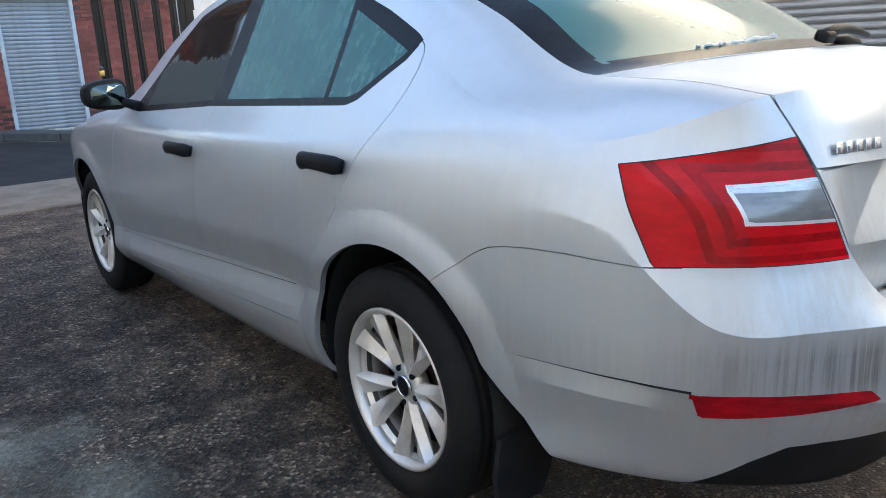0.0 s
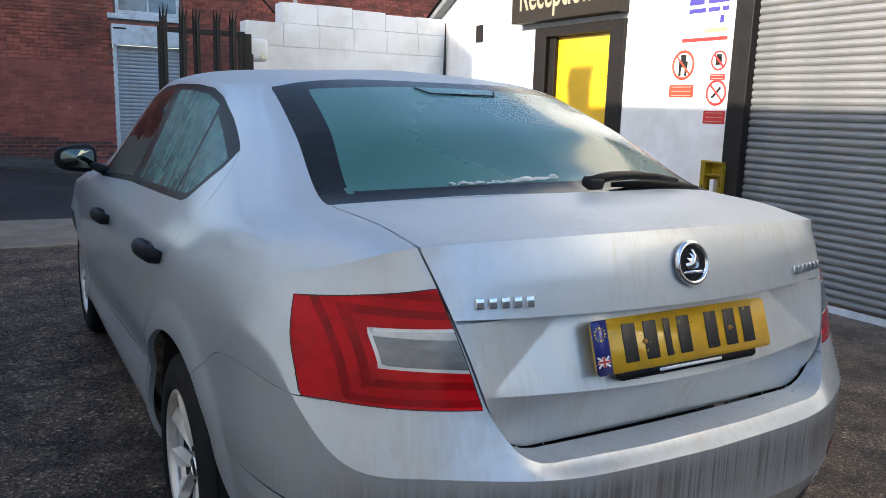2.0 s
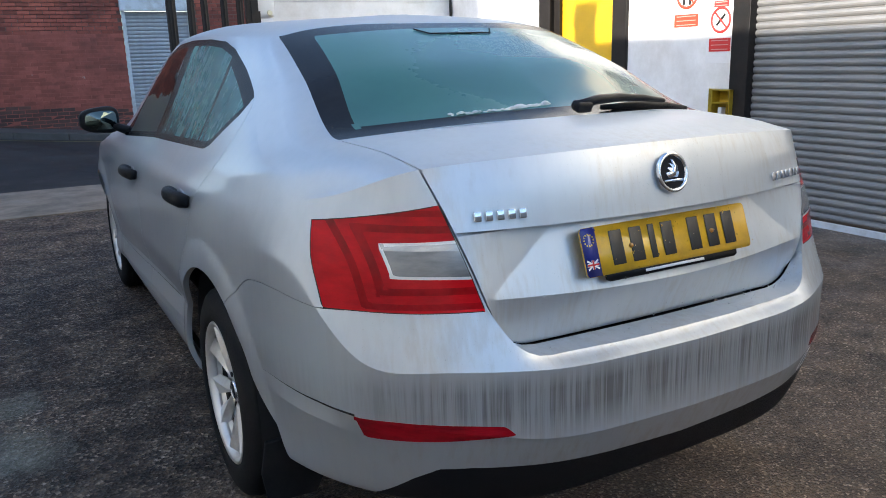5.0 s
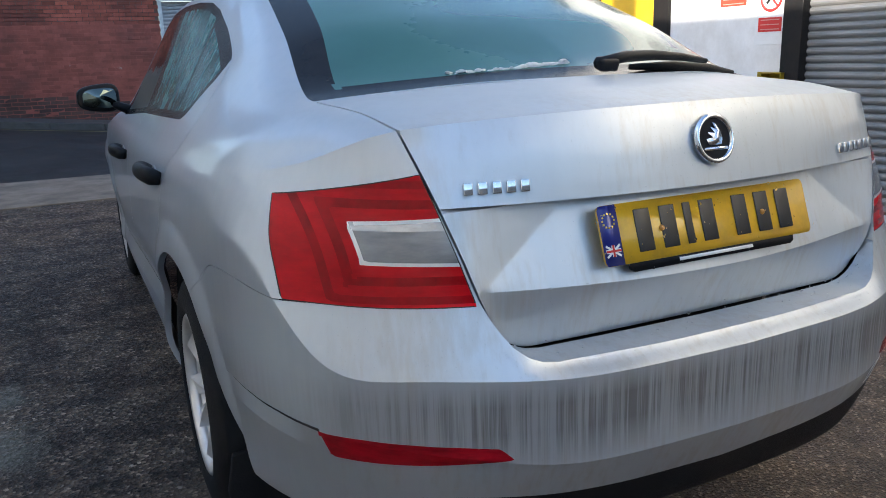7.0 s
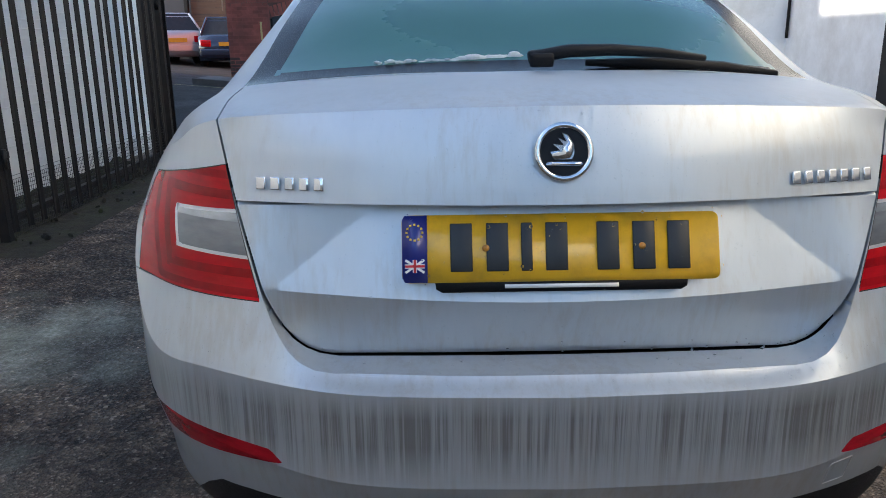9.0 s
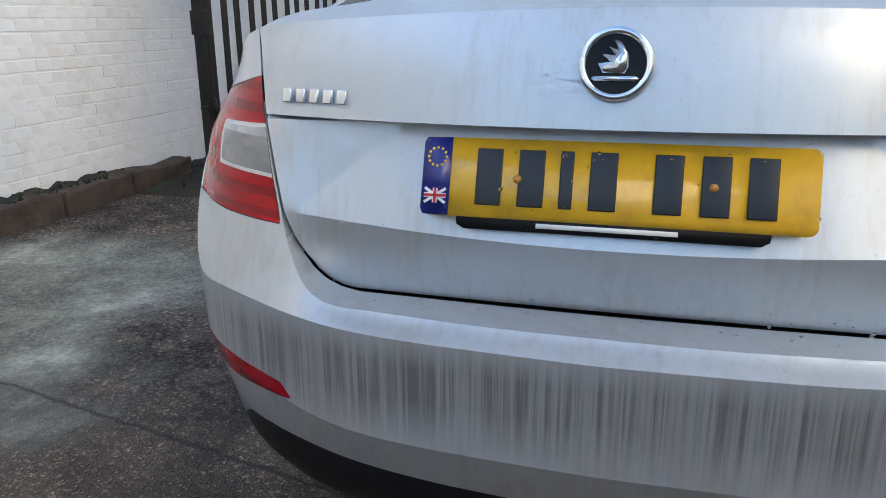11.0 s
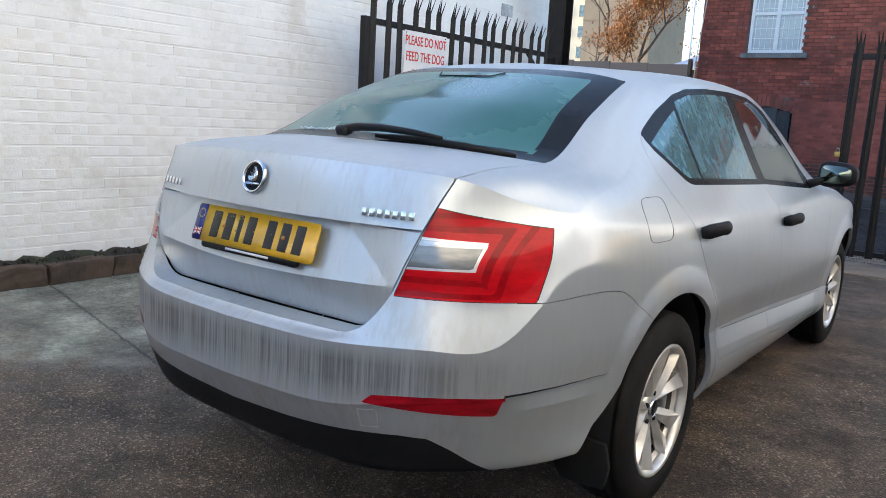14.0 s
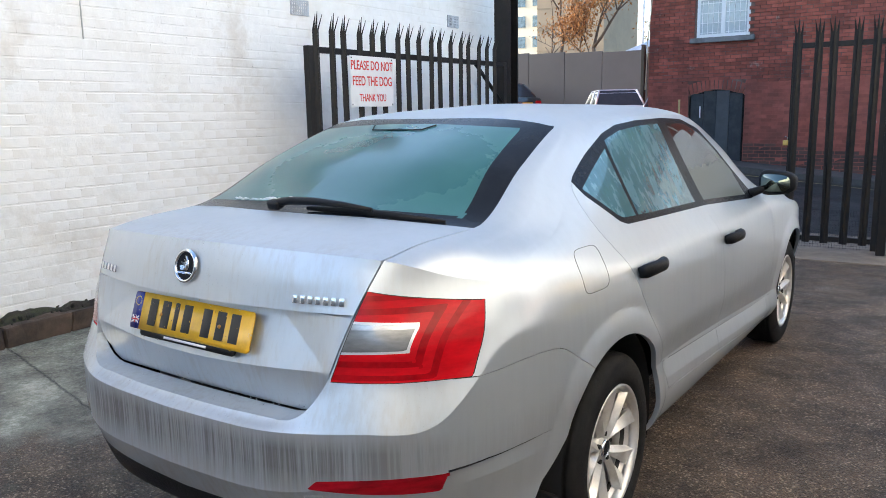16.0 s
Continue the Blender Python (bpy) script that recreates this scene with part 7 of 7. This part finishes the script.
def far_car(name, label, paint, x, y, turn_deg):
    """A parked hatchback seen from afar: body, cabin glass, wheels, lamps and plate."""
    c = thing(name, label, "car", group="parked cars")
    c.matrix_world = Matrix.Translation((x, y, rise(x, y) + .006)) @ Matrix.Rotation(radians(turn_deg), 4, "Z")
    body = bmesh.new()
    side_line = [(0, .35), (0.02, .62), (.06, .88), (.30, .95), (.9, .96), (2.9, .92), (3.9, .78), (4.15, .6), (4.18, .35), (3.9, .22), (.2, .22)]
    rows = []
    for xx, k in ((-.84, .93), (-.80, 1.0), (-.4, 1.02), (.4, 1.02), (.80, 1.0), (.84, .93)):
        rows.append([body.verts.new((xx, (yy - 2.1) * (k if abs(xx) > .5 else 1.01) + 2.1, .3 + (zz - .3) * k)) for yy, zz in side_line])
    for a, b in zip(rows, rows[1:]):
        for i in range(len(side_line)):
            j = (i + 1) % len(side_line)
            body.faces.new((a[i], a[j], b[j], b[i]))
    body.faces.new(rows[0]), body.faces.new(rows[-1][::-1])
    bmesh.ops.recalc_face_normals(body, faces=body.faces)
    part("body", body, paint, c)
    for nm, mt in (("cabin_glass", FAR_GLASS), ("roof", paint)):
        cab = bmesh.new()
        base = [(-.76, .28, .94), (.76, .28, .94), (.74, 3.05, .92), (-.74, 3.05, .92)]
        top = [(-.58, .75, 1.43), (.58, .75, 1.43), (.58, 2.2, 1.43), (-.58, 2.2, 1.43)]
        if nm == "roof":
            base = [(x2 * 1.07, y2 + (-.09 if y2 < 1 else .17), 1.34) for x2, y2, _ in top]
            top = [(x2 * .95, y2 + (.06 if y2 < 1 else -.06), 1.46) for x2, y2, _ in top]
        vb, vt = [cab.verts.new(p) for p in base], [cab.verts.new(p) for p in top]
        for i in range(4):
            j = (i + 1) % 4
            cab.faces.new((vb[i], vb[j], vt[j], vt[i]))
        cab.faces.new(vt)
        bmesh.ops.recalc_face_normals(cab, faces=cab.faces)
        part(nm, cab, mt, c, smooth=False)
    for s in (-1, 1):
        for p0, p1 in (((s * .76, .28, .94), (s * .585, .75, 1.43)), ((s * .75, 1.55, .94), (s * .59, 1.45, 1.43)), ((s * .74, 3.05, .92), (s * .58, 2.2, 1.43))):
            part("pillar", tube([p0, p1], .035, 6), paint, c)
        part("rear_lamp", boxed((s * .62 - .14, -.02, .62), (s * .62 + .14, .08, .80), .02), RED_LENS, c)
        for yy in (.75, 3.35):
            part("wheel", moved(lathe([(-.09, .18), (-.1, .28), (-.07, .31), (.07, .31), (.1, .28), (.09, .18), (.05, .17), (.05, 0)] if s > 0 else [(.09, .18), (.1, .28), (.07, .31), (-.07, .31), (-.1, .28), (-.09, .18), (-.05, .17), (-.05, 0)], 24), Matrix.Translation((s * .74, yy, .31))), RUBBER, c)
    part("bumper", boxed((-.78, -.05, .36), (.78, .06, .56), .03), paint, c)
    part("plate", boxed((-.26, -.055, .63), (.26, -.01, .74), .003), surface("far_yellow_plate", (.65, .42, .03), .4), c, smooth=False)
    return c


far_car("hatchback", "dark blue hatchback parked in the side street", BLUE_PAINT, -5.95, 21.8, 12)
far_car("hatchback", "pale silver hatchback parked before the board fence", SILVER_CAR, -7.35, 21.7, 32)
far_car("hatchback", "dark green hatchback parked before the hoarding", surface("dark_green_paint", (.035, .05, .05), .25, .4, coat=.8), -12.0, 24.2, 75)

# ---------------------------------------------------------------- distance
tower = thing("tower_block", "tall brown tower block with a pale lit side", "building", (-44.45, 96, 0))
part("front_wall", boxed((-4.85, 0, 0), (4.85, 12, 46)), TOWER_BROWN, tower, smooth=False)
part("side_wall", boxed((-12.0, 2.0, 0), (-4.85, 12, 46)), TOWER_LIT, tower, smooth=False)
for r in range(15):
    for x in (-11.2, -8.9, -6.6):
        w = part("window", boxed((x, 1.9, 2 + r * 2.8), (x + 1.1, 2.05, 3.5 + r * 2.8)), DIM_GLASS, tower, smooth=False)
for r in range(16):
    part("floor_band", boxed((-4.9, -.06, 1.2 + r * 2.8), (4.9, .02, 1.4 + r * 2.8)), TOWER_BROWN, tower, smooth=False)


def bare_tree(label, at, height, seed, leaves):
    rnd = random.Random(seed)
    t = thing("tree", label, "tree", at, "bare winter trees")
    wood, tips = [], []

    def grow(p, d, length, r, depth):
        pts, rad = [p], [r]
        for k in range(4):
            d = (d + Vector((rnd.uniform(-.18, .18), rnd.uniform(-.18, .18), rnd.uniform(-.05, .12)))).normalized()
            p = p + d * length / 4
            pts.append(p)
            rad.append(r * (1 - .45 * (k + 1) / 4))
        wood.append((pts, rad))
        tips.extend(pts[2:] if depth < 3 else [])
        if depth:
            for _ in range(3 if depth > 1 else 4):
                s = rnd.choice(pts[2:])
                side = Vector((rnd.uniform(-1, 1), rnd.uniform(-1, 1), rnd.uniform(.1, .9))).normalized()
                grow(s, (d * .6 + side).normalized(), length * rnd.uniform(.5, .72), max(.012, r * .5), depth - 1)
    grow(Vector((0, 0, 0)), Vector((0, 0, 1)), height * .42, height * .018, 4)
    part("trunk", tube(*wood[0], 8), BARK, t)
    branches = merge(*[tube(p, r, 4) for p, r in wood[1:]])
    tagged(part("branchwork", branches, BARK, t), kind="stuff")
    if leaves:
        pts, faces = [], []
        for _ in range(leaves):
            c = rnd.choice(tips) + Vector((rnd.gauss(0, .3), rnd.gauss(0, .3), rnd.gauss(0, .3)))
            e = Euler((rnd.random() * 6, rnd.random() * 6, rnd.random() * 6)).to_matrix()
            k = len(pts)
            s = rnd.uniform(.045, .10)
            pts += [tuple(c + e @ Vector(q)) for q in ((-s, 0, 0), (0, -s * .5, .02), (s, 0, 0), (0, s * .5, .02))]
            faces.append((k, k + 1, k + 2, k + 3))
        part("crown", grid_mesh(pts, faces), LEAF, t, smooth=False)
    return t


bare_tree("bare winter tree with a few dry brown leaves", (-14.2, 36, gz), 9.5, 3, 7500)
bare_tree("bare winter tree with a few dry brown leaves", (-12.6, 40, gz), 10.0, 9, 1500)
bare_tree("bare winter tree without leaves behind the hoarding", (-18.5, 40, gz), 11.0, 14, 0)
bare_tree("bare winter tree without leaves behind the hoarding", (-9.8, 44, gz), 10.5, 21, 0)
lamp = thing("street_lamp", "slim grey street lamp post behind the shed", "street lamp", (-11.3, 34, gz))
part("post", tube([(0, 0, 0), (0, 0, 4), (0, 0, 8)], [.07, .06, .045], 8), PALE_PAINT, lamp)
part("arm", tube([(0, 0, 8), (-.3, 0, 8.3), (-.9, 0, 8.35)], .035, 6), PALE_PAINT, lamp)
part("lantern", boxed((-1.35, -.12, 8.28), (-.85, .12, 8.42), .04), PALE_PAINT, lamp)

# ---------------------------------------------------------------- dew and frost on the car
bm = bmesh.new()
rnd = random.Random(17)
for k in range(46):
    t = k / 45
    x = -.33 + .30 * t
    p, n, *_ = skin_tree.ray_cast(Vector((abs(x), -3, 1.172 + .014 * t)), Vector((0, 1, 0)))
    s = rnd.uniform(.004, .009) * (1 if t > .55 else .6)
    bmesh.ops.create_icosphere(bm, subdivisions=2, radius=s, matrix=Matrix.Translation((x + .006 + rnd.uniform(-.004, .004), p.y - .001, p.z + rnd.uniform(-.004, .004))) @ Matrix.Diagonal((1.8, .7, .8, 1)))
tagged(new("frost_streak", mesh_of("frost_streak", bm, FROST)), "melting white frost streak on the rear window", "frost", kind="stuff")
